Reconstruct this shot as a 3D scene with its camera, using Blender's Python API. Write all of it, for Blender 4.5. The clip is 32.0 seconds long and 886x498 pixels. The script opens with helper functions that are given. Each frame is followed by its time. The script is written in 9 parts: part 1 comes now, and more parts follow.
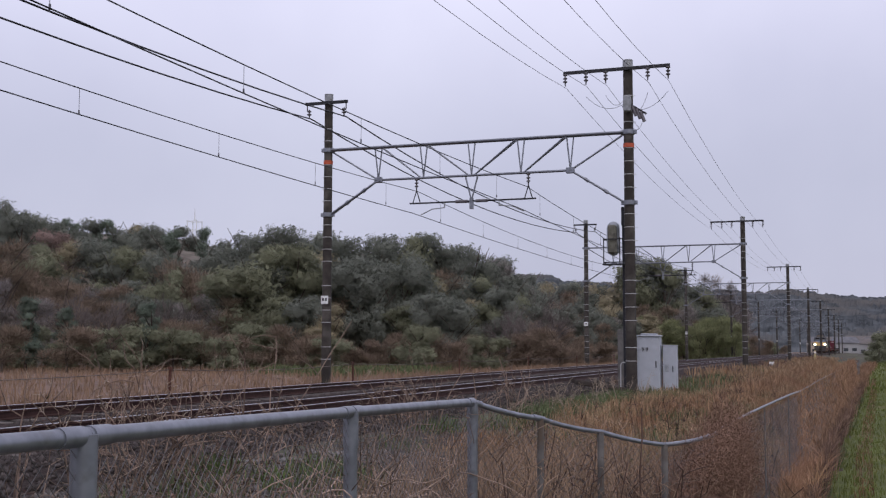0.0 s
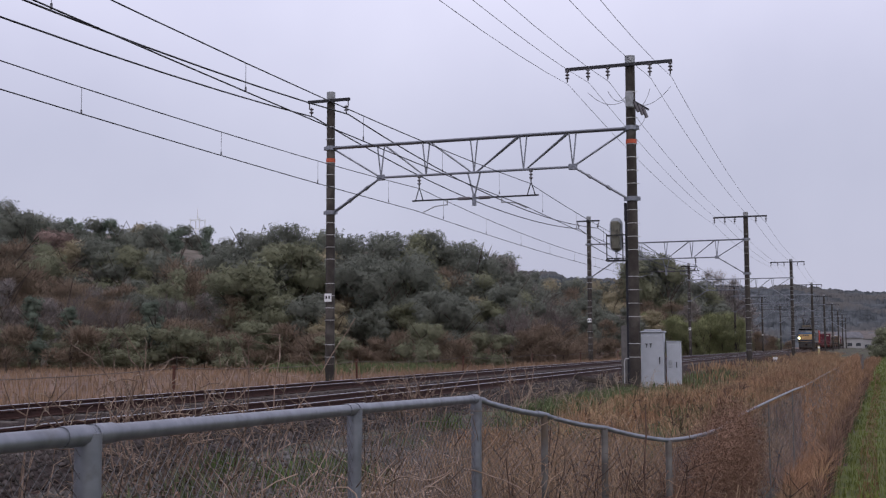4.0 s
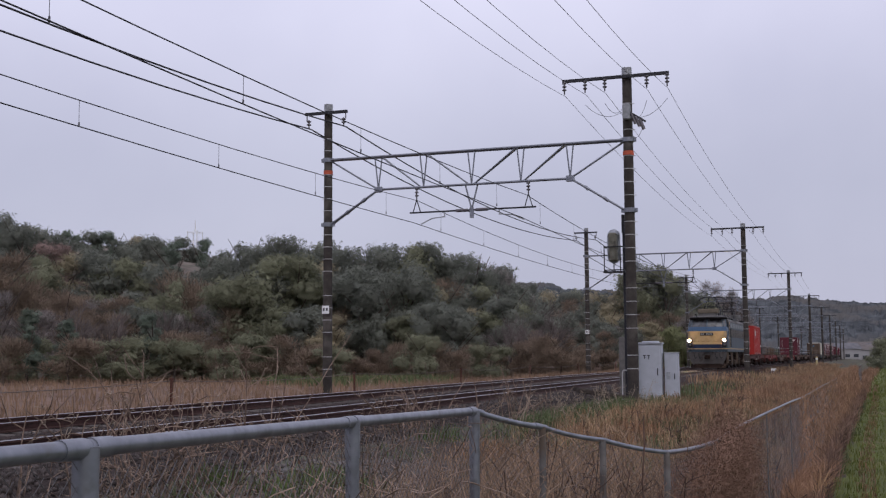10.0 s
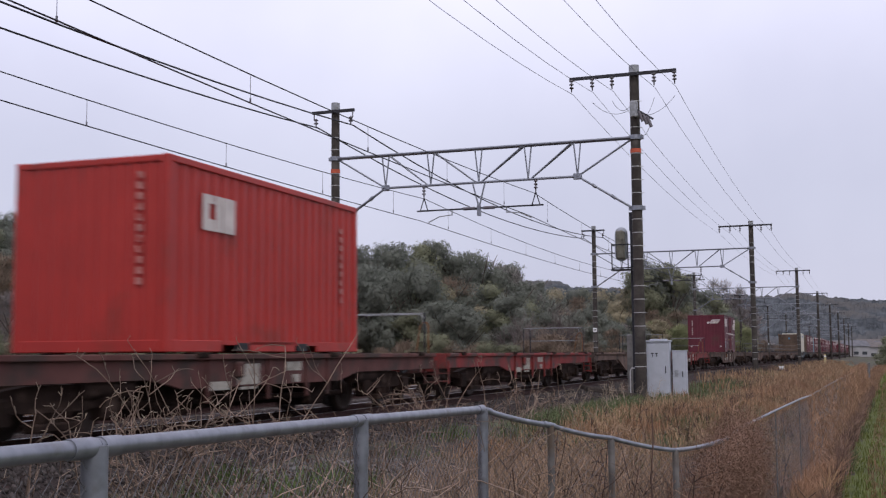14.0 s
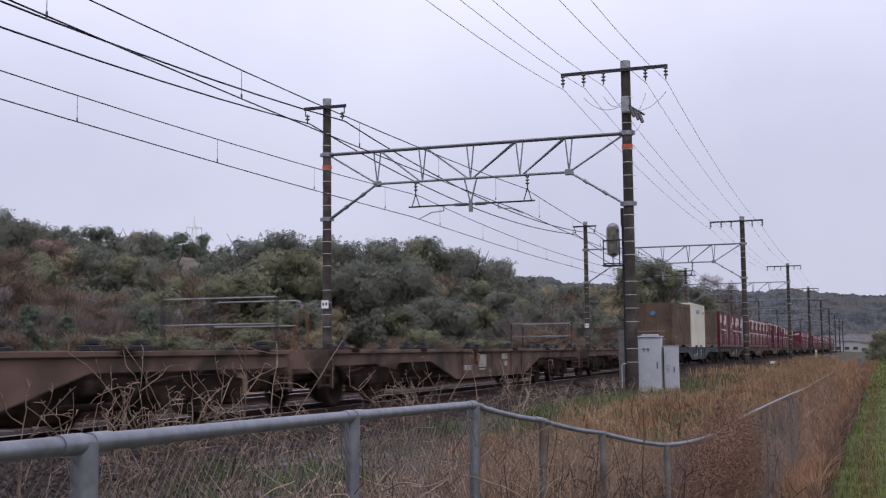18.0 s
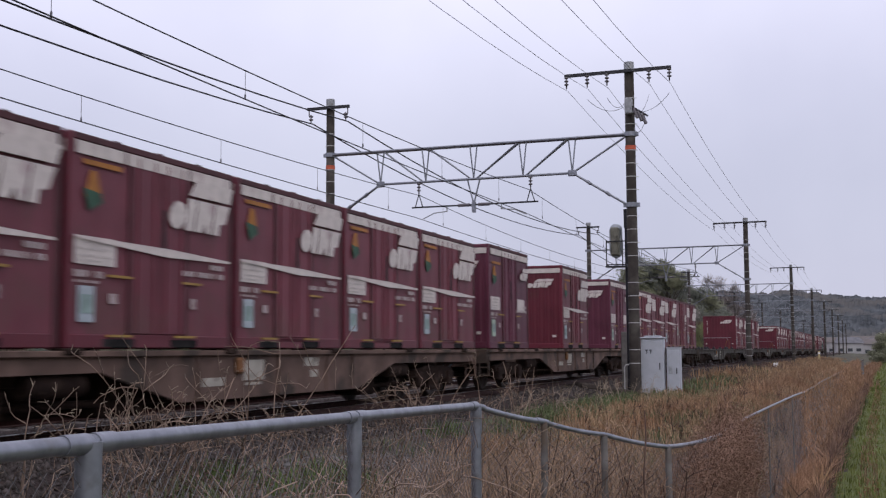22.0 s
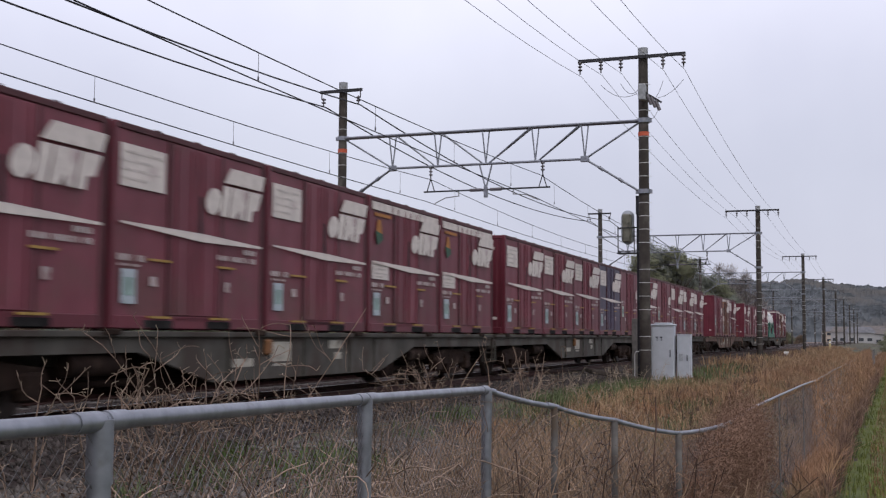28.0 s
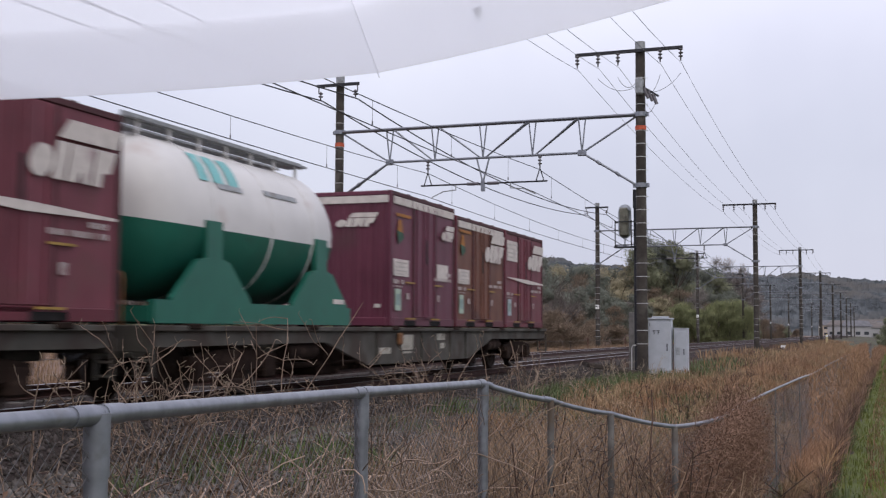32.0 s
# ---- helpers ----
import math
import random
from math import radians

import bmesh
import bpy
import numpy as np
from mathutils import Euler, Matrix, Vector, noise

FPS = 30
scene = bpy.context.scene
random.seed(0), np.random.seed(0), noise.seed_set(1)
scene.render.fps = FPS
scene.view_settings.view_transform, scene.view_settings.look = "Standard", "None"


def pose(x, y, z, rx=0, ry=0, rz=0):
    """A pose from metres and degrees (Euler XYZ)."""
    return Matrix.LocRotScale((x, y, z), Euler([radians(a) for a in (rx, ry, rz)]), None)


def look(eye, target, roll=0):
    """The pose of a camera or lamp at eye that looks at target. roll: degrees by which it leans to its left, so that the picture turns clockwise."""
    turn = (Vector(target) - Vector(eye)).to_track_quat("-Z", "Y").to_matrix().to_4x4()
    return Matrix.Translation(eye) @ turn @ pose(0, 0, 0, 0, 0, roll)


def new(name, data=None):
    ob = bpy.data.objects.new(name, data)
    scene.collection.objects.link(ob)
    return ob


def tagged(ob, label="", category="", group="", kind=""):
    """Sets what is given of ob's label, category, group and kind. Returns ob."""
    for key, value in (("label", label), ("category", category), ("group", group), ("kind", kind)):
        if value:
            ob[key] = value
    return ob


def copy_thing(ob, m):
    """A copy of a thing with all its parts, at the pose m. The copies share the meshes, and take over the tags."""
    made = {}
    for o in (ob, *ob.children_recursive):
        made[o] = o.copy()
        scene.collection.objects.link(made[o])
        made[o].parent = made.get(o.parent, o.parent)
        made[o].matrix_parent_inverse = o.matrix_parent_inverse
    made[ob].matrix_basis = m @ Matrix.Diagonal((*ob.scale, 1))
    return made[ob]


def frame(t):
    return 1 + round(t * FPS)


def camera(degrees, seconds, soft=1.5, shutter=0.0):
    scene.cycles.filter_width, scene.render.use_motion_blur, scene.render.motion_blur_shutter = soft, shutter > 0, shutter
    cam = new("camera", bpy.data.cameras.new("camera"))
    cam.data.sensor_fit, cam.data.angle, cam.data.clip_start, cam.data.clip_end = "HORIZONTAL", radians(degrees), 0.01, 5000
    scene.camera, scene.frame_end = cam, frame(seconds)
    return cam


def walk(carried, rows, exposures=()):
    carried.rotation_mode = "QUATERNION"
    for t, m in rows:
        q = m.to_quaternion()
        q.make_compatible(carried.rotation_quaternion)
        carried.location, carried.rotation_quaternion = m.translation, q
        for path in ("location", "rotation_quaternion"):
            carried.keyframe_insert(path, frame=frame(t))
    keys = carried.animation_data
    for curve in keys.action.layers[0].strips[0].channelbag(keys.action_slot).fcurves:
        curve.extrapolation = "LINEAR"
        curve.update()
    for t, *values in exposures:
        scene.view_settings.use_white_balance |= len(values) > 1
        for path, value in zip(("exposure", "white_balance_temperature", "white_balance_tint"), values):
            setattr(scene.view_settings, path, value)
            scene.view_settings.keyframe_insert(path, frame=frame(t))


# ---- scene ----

# the camera: hand-held beside the fence, 1.0 m above the rails
cam = camera(42.779, 32.0, soft=1.25, shutter=0.2)
PATH = [
    (0, 0.002, 0.003, 1.030, 18.796, 4.958, 0.118),
    (0.5, 0.001, 0.002, 1.029, 18.828, 4.890, -0.013),
    (1, 0.000, 0.004, 1.030, 18.880, 4.913, -0.071),
    (1.5, 0.005, 0.002, 1.030, 18.931, 4.963, -0.095),
    (2, 0.004, 0.004, 1.028, 18.933, 4.902, -0.185),
    (2.5, 0.002, 0.008, 1.029, 18.891, 4.846, -0.288),
    (3, 0.001, 0.010, 1.029, 18.868, 4.803, -0.298),
    (3.5, 0.003, 0.005, 1.028, 18.903, 4.791, -0.256),
    (5.5, -0.002, 0.006, 1.030, 19.039, 5.229, -0.114),
    (6, -0.000, 0.000, 1.030, 19.068, 5.403, -0.126),
    (6.5, -0.001, 0.003, 1.030, 19.066, 5.450, -0.149),
    (7, 0.001, 0.002, 1.029, 19.011, 5.444, -0.237),
    (7.5, 0.003, 0.003, 1.031, 18.935, 5.371, -0.316),
    (8, 0.002, 0.004, 1.030, 18.876, 5.341, -0.329),
    (8.5, 0.004, 0.004, 1.030, 18.849, 5.330, -0.337),
    (9, 0.001, 0.004, 1.030, 18.835, 5.314, -0.263),
    (9.5, -0.002, 0.010, 1.030, 18.818, 5.369, -0.228),
    (10, 0.003, 0.002, 1.030, 18.823, 5.416, -0.321),
    (10.5, 0.001, 0.003, 1.030, 18.862, 5.421, -0.318),
    (11, -0.000, 0.003, 1.031, 18.927, 5.432, -0.245),
    (11.5, 0.004, -0.005, 1.031, 18.986, 5.442, -0.193),
    (12, -0.001, 0.003, 1.031, 19.024, 5.453, -0.155),
    (12.5, -0.001, 0.006, 1.031, 19.066, 5.429, -0.212),
    (13, -0.006, 0.012, 1.032, 19.096, 5.409, -0.209),
    (13.5, -0.001, 0.009, 1.033, 19.176, 5.390, -0.319),
    (14, -0.002, 0.008, 1.030, 19.196, 5.334, -0.436),
    (14.5, 0.002, 0.000, 1.031, 19.228, 5.250, -0.334),
    (16.5, 0.003, 0.013, 1.029, 18.895, 4.979, -0.420),
    (17, 0.003, 0.014, 1.029, 18.823, 5.001, -0.407),
    (17.5, 0.005, 0.009, 1.028, 18.789, 5.063, -0.475),
    (18, 0.001, 0.010, 1.028, 18.785, 5.124, -0.544),
    (18.5, -0.001, 0.012, 1.031, 18.773, 5.188, -0.438),
    (19, 0.003, 0.005, 1.030, 18.752, 5.241, -0.380),
    (19.5, 0.003, 0.008, 1.030, 18.727, 5.267, -0.380),
    (20, 0.002, 0.011, 1.030, 18.755, 5.283, -0.449),
    (20.5, 0.000, 0.012, 1.031, 18.776, 5.235, -0.480),
    (21, 0.003, 0.008, 1.030, 18.834, 5.153, -0.464),
    (21.5, 0.005, 0.003, 1.031, 18.870, 5.128, -0.390),
    (22, 0.011, -0.008, 1.032, 18.943, 5.147, -0.368),
    (22.5, 0.004, 0.002, 1.033, 18.978, 5.214, -0.317),
    (23, -0.001, 0.003, 1.032, 19.029, 5.270, -0.130),
    (23.5, -0.008, 0.013, 1.028, 19.149, 5.197, -0.141),
    (24, 0.004, 0.005, 1.028, 19.208, 5.013, 0.027),
    (24.5, -0.003, 0.014, 1.026, 19.165, 4.803, 0.296),
    (25, -0.001, 0.018, 1.025, 19.086, 4.659, 0.141),
    (25.5, 0.002, 0.014, 1.026, 19.075, 4.587, -0.123),
    (27.5, 0.005, 0.000, 1.029, 19.479, 4.465, -0.064),
    (28, -0.001, 0.005, 1.025, 19.504, 4.381, 0.313),
    (28.5, 0.008, -0.004, 1.027, 19.523, 4.363, 0.341),
    (29, 0.005, -0.008, 1.028, 19.493, 4.400, 0.401),
    (29.5, 0.012, -0.016, 1.027, 19.529, 4.384, 0.598),
    (30, 0.006, -0.012, 1.025, 19.503, 4.325, 0.740),
    (30.5, 0.006, -0.005, 1.024, 19.475, 4.182, 0.815),
    (31, 0.006, 0.004, 1.024, 19.412, 4.085, 0.190),
    (31.5, -0.001, 0.005, 1.025, 19.486, 4.073, 0.101),
    (32, 0.006, -0.002, 1.024, 19.366, 4.074, 0.279),
]
walk(cam, [(t, pose(x, y, z, 90 + tilt, 0, turn) @ pose(0, 0, 0, 0, 0, lean))
           for t, x, y, z, turn, tilt, lean in PATH],
     exposures=[(0, 0.09, 6500, 10), (3, 0.07, 6500, 10), (6, 0.03, 6500, 10), (10, -0.02, 6500, 10), (12.5, 0.02, 6500, 10), (14, 0.28, 6580, 9), (17, 0.26, 6540, 10),
                (18, 0.24, 6500, 10), (20, 0.10, 6480, 10), (22, 0.22, 6560, 9), (25, 0.28, 6600, 8), (28, 0.31, 6740, 5), (32, 0.38, 6740, 5)])

# ---- light: a dull overcast evening ----
world = bpy.data.worlds.new("overcast_sky")
scene.world = world
world.use_nodes = True
nt = world.node_tree
nt.nodes.clear()
out = nt.nodes.new("ShaderNodeOutputWorld")
bg = nt.nodes.new("ShaderNodeBackground")
sky = nt.nodes.new("ShaderNodeTexSky")
sky.sky_type, sky.sun_disc = "NISHITA", False
sky.sun_elevation, sky.sun_rotation = radians(38), radians(150)
sky.air_density, sky.dust_density = 1.0, 4.0
mixn = nt.nodes.new("ShaderNodeMix")
mixn.data_type = "RGBA"
mixn.inputs[0].default_value = 0.88
cloud = nt.nodes.new("ShaderNodeTexNoise")
cloud.inputs["Scale"].default_value = 2.3
cloud.inputs["Detail"].default_value = 5
ramp = nt.nodes.new("ShaderNodeValToRGB")
ramp.color_ramp.elements[0].position, ramp.color_ramp.elements[0].color = 0.30, (5.75, 5.68, 7.35, 1)
ramp.color_ramp.elements[1].position, ramp.color_ramp.elements[1].color = 0.70, (7.35, 7.22, 8.95, 1)
nt.links.new(cloud.outputs["Fac"], ramp.inputs[0])
nt.links.new(sky.outputs[0], mixn.inputs[6])
nt.links.new(ramp.outputs[0], mixn.inputs[7])
tco = nt.nodes.new("ShaderNodeTexCoord")
sep = nt.nodes.new("ShaderNodeSeparateXYZ")
nt.links.new(tco.outputs["Generated"], sep.inputs[0])
rise = nt.nodes.new("ShaderNodeValToRGB")
rise.color_ramp.interpolation = "EASE"
rise.color_ramp.elements[0].position, rise.color_ramp.elements[0].color = 0.13, (0.775, 0.795, 0.80, 1)
rise.color_ramp.elements[1].position, rise.color_ramp.elements[1].color = 0.36, (1.12, 1.12, 1.11, 1)
nt.links.new(sep.outputs[2], rise.inputs[0])
dim = nt.nodes.new("ShaderNodeMix")
dim.data_type, dim.blend_type = "RGBA", "MULTIPLY"
dim.inputs[0].default_value = 1.0
nt.links.new(mixn.outputs[2], dim.inputs[6])
nt.links.new(rise.outputs[0], dim.inputs[7])
nt.links.new(dim.outputs[2], bg.inputs[0])
bg.inputs[1].default_value = 0.112
nt.links.new(bg.outputs[0], out.inputs[0])

sun = new("sun", bpy.data.lights.new("sun", "SUN"))
sun.data.energy, sun.data.angle, sun.data.color = 0.5, radians(40), (1.0, 0.96, 0.92)
sun.matrix_world = look((0, 0, 60), (-20, 35, 0))


# ---- materials ----
def mat(name, col, rough=0.8, metal=0.0, spread=0.25, scale=8.0, col2=None, bump=0.0, bscale=40.0, patches=None,
        vary=0.0, emit=None, spec=0.3):
    """A worn surface: colour varied by noise at two scales, fine relief, and a slight change from piece to piece."""
    m = bpy.data.materials.new(name)
    m.use_nodes = True
    t = m.node_tree
    b = t.nodes["Principled BSDF"]
    b.inputs["Roughness"].default_value, b.inputs["Metallic"].default_value = rough, metal
    b.inputs["Specular IOR Level"].default_value = spec
    co = t.nodes.new("ShaderNodeTexCoord")
    n1 = t.nodes.new("ShaderNodeTexNoise")
    n1.inputs["Scale"].default_value, n1.inputs["Detail"].default_value = scale, 6
    t.links.new(co.outputs["Object"], n1.inputs["Vector"])
    r1 = t.nodes.new("ShaderNodeValToRGB")
    c2 = col2 or tuple(min(1, c * (1 + spread)) for c in col)
    c1 = col if col2 else tuple(c * (1 - spread) for c in col)
    r1.color_ramp.elements[0].position, r1.color_ramp.elements[0].color = 0.32, (*c1, 1)
    r1.color_ramp.elements[1].position, r1.color_ramp.elements[1].color = 0.68, (*c2, 1)
    t.links.new(n1.outputs["Fac"], r1.inputs[0])
    last = r1.outputs[0]
    if patches:
        pcol, pscale, at = patches
        n2 = t.nodes.new("ShaderNodeTexNoise")
        n2.inputs["Scale"].default_value, n2.inputs["Detail"].default_value = pscale, 8
        t.links.new(co.outputs["Object"], n2.inputs["Vector"])
        r2 = t.nodes.new("ShaderNodeValToRGB")
        r2.color_ramp.elements[0].position, r2.color_ramp.elements[1].position = at, at + 0.12
        t.links.new(n2.outputs["Fac"], r2.inputs[0])
        mx = t.nodes.new("ShaderNodeMix")
        mx.data_type = "RGBA"
        mx.inputs[7].default_value = (*pcol, 1)
        t.links.new(r2.outputs[0], mx.inputs[0])
        t.links.new(last, mx.inputs[6])
        last = mx.outputs[2]
    if vary:
        inf = t.nodes.new("ShaderNodeObjectInfo")
        geo = t.nodes.new("ShaderNodeNewGeometry")
        add = t.nodes.new("ShaderNodeMath")
        add.operation = "ADD"
        t.links.new(inf.outputs["Random"], add.inputs[0])
        t.links.new(geo.outputs["Random Per Island"], add.inputs[1])
        mr = t.nodes.new("ShaderNodeMapRange")
        mr.inputs[1].default_value, mr.inputs[2].default_value = 0, 2
        mr.inputs[3].default_value, mr.inputs[4].default_value = 1 - vary, 1 + vary
        t.links.new(add.outputs[0], mr.inputs[0])
        hs = t.nodes.new("ShaderNodeHueSaturation")
        t.links.new(mr.outputs[0], hs.inputs["Value"])
        t.links.new(last, hs.inputs["Color"])
        last = hs.outputs[0]
    t.links.new(last, b.inputs["Base Color"])
    if bump:
        n3 = t.nodes.new("ShaderNodeTexNoise")
        n3.inputs["Scale"].default_value, n3.inputs["Detail"].default_value = bscale, 4
        t.links.new(co.outputs["Object"], n3.inputs["Vector"])
        bp = t.nodes.new("ShaderNodeBump")
        bp.inputs["Strength"].default_value, bp.inputs["Distance"].default_value = bump, 0.02
        t.links.new(n3.outputs["Fac"], bp.inputs["Height"])
        t.links.new(bp.outputs[0], b.inputs["Normal"])
    if emit:
        b.inputs["Emission Color"].default_value, b.inputs["Emission Strength"].default_value = (*emit[0], 1), emit[1]
    return m


M = {}
M["galv"] = mat("galvanised_steel", (0.222, 0.234, 0.264), 0.42, 0.65, 0.2, 14, bump=0.05, patches=((0.165, 0.168, 0.18), 9, 0.60))
M["steel_grey"] = mat("painted_steel_grey", (0.28, 0.29, 0.30), 0.6, 0.3, 0.2, 10, patches=((0.14, 0.11, 0.09), 6, 0.6))
M["pole"] = mat("weathered_concrete_pole", (0.050, 0.043, 0.038), 0.9, 0, 0.35, 3.0, bump=0.2, patches=((0.10, 0.09, 0.08), 1.2, 0.55))
M["dark_steel"] = mat("dark_steel", (0.035, 0.035, 0.04), 0.6, 0.4, 0.3, 12)
M["insulator"] = mat("porcelain_insulator", (0.11, 0.10, 0.11), 0.25, 0, 0.1, 20, spec=0.5)
M["wire"] = mat("overhead_wire", (0.016, 0.016, 0.020), 0.6, 0.3, 0.1, 5)
M["strand"] = mat("rusty_strand_wire", (0.14, 0.115, 0.10), 0.8, 0.1, 0.2, 5)
M["wire_thin"] = mat("aerial_line", (0.13, 0.13, 0.15), 0.6, 0.2, 0.1, 5)
M["galv_dull"] = mat("dull_weathered_galvanising", (0.145, 0.136, 0.130), 0.75, 0.1, 0.3, 9, patches=((0.11, 0.085, 0.065), 3, 0.55))
M["mesh_wire"] = mat("weathered_mesh_wire", (0.135, 0.13, 0.135), 0.6, 0.3, 0.3, 3)
M["band_white"] = mat("pole_band", (0.42, 0.42, 0.42), 0.6, 0, 0.2, 15)
M["band_red"] = mat("orange_marker_band", (0.50, 0.10, 0.05), 0.6, 0, 0.2, 15)
M["plate"] = mat("white_plate", (0.75, 0.76, 0.76), 0.5, 0, 0.08, 10)
M["black"] = mat("black_paint", (0.02, 0.02, 0.022), 0.6, 0, 0.3, 12)
M["cabinet"] = mat("light_grey_cabinet_paint", (0.42, 0.445, 0.49), 0.5, 0, 0.06, 4, patches=((0.36, 0.35, 0.33), 2.5, 0.66))
M["concrete"] = mat("concrete", (0.30, 0.29, 0.27), 0.9, 0, 0.2, 6, bump=0.3)
M["old_concrete"] = mat("weathered_dark_concrete", (0.15, 0.142, 0.135), 0.9, 0, 0.25, 5, bump=0.3)
M["rail"] = mat("rusty_rail", (0.052, 0.025, 0.021), 0.7, 0.3, 0.35, 10)
M["railhead"] = mat("worn_rail_head", (0.34, 0.33, 0.34), 0.35, 0.9, 0.1, 20)
M["sleeper"] = mat("concrete_sleeper", (0.100, 0.086, 0.078), 0.9, 0, 0.25, 5, bump=0.3, vary=0.2)
M["ballast"] = mat("ballast_bed", (0.048, 0.039, 0.037), 0.95, 0, 0.5, 26, spec=0.02, bump=1.0, bscale=30, patches=((0.062, 0.041, 0.037), 3, 0.55))
M["spill_stone"] = mat("weathered_loose_stone", (0.120, 0.106, 0.098), 0.9, 0, 0.4, 6, vary=0.6, bump=0.2)
M["stone"] = mat("ballast_stone", (0.060, 0.050, 0.047), 0.95, 0, 0.4, 6, vary=0.55, bump=0.2)
M["soil"] = mat("dry_grass_ground", (0.055, 0.043, 0.034), 0.95, 0, 0.5, 1.3, bump=0.8, bscale=12, patches=((0.085, 0.092, 0.048), 0.30, 0.47))
M["meadow_soil"] = mat("meadow_thatch", (0.150, 0.096, 0.070), 0.95, 0, 0.3, 0.9, bump=0.5, bscale=8, patches=((0.120, 0.088, 0.062), 0.12, 0.55))
M["lawn"] = mat("green_field", (0.086, 0.102, 0.027), 0.9, 0, 0.35, 1.4, bump=0.6, bscale=20, patches=((0.14, 0.11, 0.045), 0.35, 0.60))
M["straw"] = mat("dry_grass", (0.275, 0.188, 0.113), 0.8, 0, 0.3, 2.0, vary=0.6, patches=((0.235, 0.125, 0.066), 0.45, 0.50))
M["bush_sprig"] = mat("withered_sprig", (0.235, 0.145, 0.105), 0.9, 0, 0.25, 2.0, spec=0.05, vary=0.3)
M["rust_grass"] = mat("rust_brown_grass", (0.275, 0.164, 0.102), 0.85, 0, 0.3, 1.2, vary=0.5, patches=((0.31, 0.205, 0.11), 0.6, 0.55))
M["dark_weed"] = mat("dark_brown_dead_weed", (0.095, 0.060, 0.048), 0.9, 0, 0.35, 2.0, vary=0.5)
M["straw_pale"] = mat("pale_dead_stalks", (0.36, 0.29, 0.22), 0.8, 0, 0.3, 2.0, vary=0.45)
M["twig"] = mat("dry_brown_twig", (0.255, 0.182, 0.140), 0.85, 0, 0.35, 6, vary=0.65)
M["rust_leaf"] = mat("withered_leaf", (0.225, 0.148, 0.112), 0.9, 0, 0.25, 3.0, spec=0.05, vary=0.2)
M["leaf_litter"] = mat("fallen_dead_leaf", (0.150, 0.095, 0.070), 0.9, 0, 0.35, 9.0, spec=0.1, vary=0.6)
M["weed"] = mat("green_weed", (0.098, 0.122, 0.054), 0.8, 0, 0.35, 2, vary=0.35)
M["bare_twig"] = mat("grey_bare_twig", (0.145, 0.122, 0.112), 0.9, 0, 0.3, 6, vary=0.3)
M["bark"] = mat("bark", (0.10, 0.08, 0.065), 0.95, 0, 0.35, 6, bump=0.5)
M["rust"] = mat("rusty_iron", (0.095, 0.042, 0.030), 0.9, 0, 0.4, 20)
def see_through(m, col, share):
    """Thin leaves let part of the light pass."""
    t = m.node_tree
    mx = t.nodes.new("ShaderNodeMixShader")
    tl = t.nodes.new("ShaderNodeBsdfTranslucent")
    mx.inputs[0].default_value = share
    b = t.nodes["Principled BSDF"]
    t.links.new(b.inputs["Base Color"].links[0].from_socket, tl.inputs[0])
    t.links.new(b.outputs[0], mx.inputs[1])
    t.links.new(tl.outputs[0], mx.inputs[2])
    t.links.new(mx.outputs[0], t.nodes["Material Output"].inputs[0])
    return m


def sprays(m, scale, gaps):
    """Each spray is a cluster of leaves: small gaps go right through it."""
    t = m.node_tree
    n = t.nodes.new("ShaderNodeTexNoise")
    n.inputs["Scale"].default_value, n.inputs["Detail"].default_value = scale, 2
    co = t.nodes.new("ShaderNodeTexCoord")
    t.links.new(co.outputs["Object"], n.inputs["Vector"])
    cut = t.nodes.new("ShaderNodeMath")
    cut.operation = "GREATER_THAN"
    cut.inputs[1].default_value = gaps
    t.links.new(n.outputs["Fac"], cut.inputs[0])
    mx = t.nodes.new("ShaderNodeMixShader")
    tr = t.nodes.new("ShaderNodeBsdfTransparent")
    out = t.nodes["Material Output"]
    t.links.new(cut.outputs[0], mx.inputs[0])
    t.links.new(tr.outputs[0], mx.inputs[1])
    t.links.new(out.inputs[0].links[0].from_socket, mx.inputs[2])
    t.links.new(mx.outputs[0], out.inputs[0])
    return m


# leaf colours are lifted above real foliage; the lift stands in for haze
for nm, c in (("leaf_dark", (0.190, 0.202, 0.168)), ("leaf_green", (0.225, 0.232, 0.155)), ("leaf_olive", (0.330, 0.290, 0.195)),
              ("leaf_brown", (0.300, 0.230, 0.172)), ("leaf_bamboo", (0.33, 0.345, 0.185)), ("leaf_blue", (0.170, 0.205, 0.160)),
              ("leaf_grey", (0.345, 0.308, 0.290)), ("leaf_pink", (0.30, 0.22, 0.195))):
    M[nm] = see_through(mat(nm, c, 0.9, 0, 0.24, 5.0, vary=0.13, spec=0.03), c, 0.40)
    if nm not in ("leaf_brown", "leaf_grey", "leaf_bamboo"):
        sprays(M[nm], 105, 0.50)


# ---- the line of the track: s metres along it, o metres to its right, z above the rails ----
def track_x(s):
    if s < -20:
        return -9.4 + 0.06 - 0.006 * (s + 20)
    return -9.4 + 0.00015 * s * s if s < 100 else -7.9 + 0.03 * (s - 100)


def track_dir(s):
    return -0.006 if s < -20 else 0.0003 * min(s, 100)


def at(s, o=0.0, z=0.0):
    k = track_dir(s)
    n = math.hypot(1, k)
    return Vector((track_x(s) + o / n, s - o * k / n, z - max(0, s - 60) * 0.001))


def along(s, o=0.0, z=0.0):
    """The pose of a thing on the line, its y axis pointing along it, away from the camera."""
    return Matrix.Translation(at(s, o, z)) @ Matrix.Rotation(-math.atan(track_dir(s)), 4, "Z")


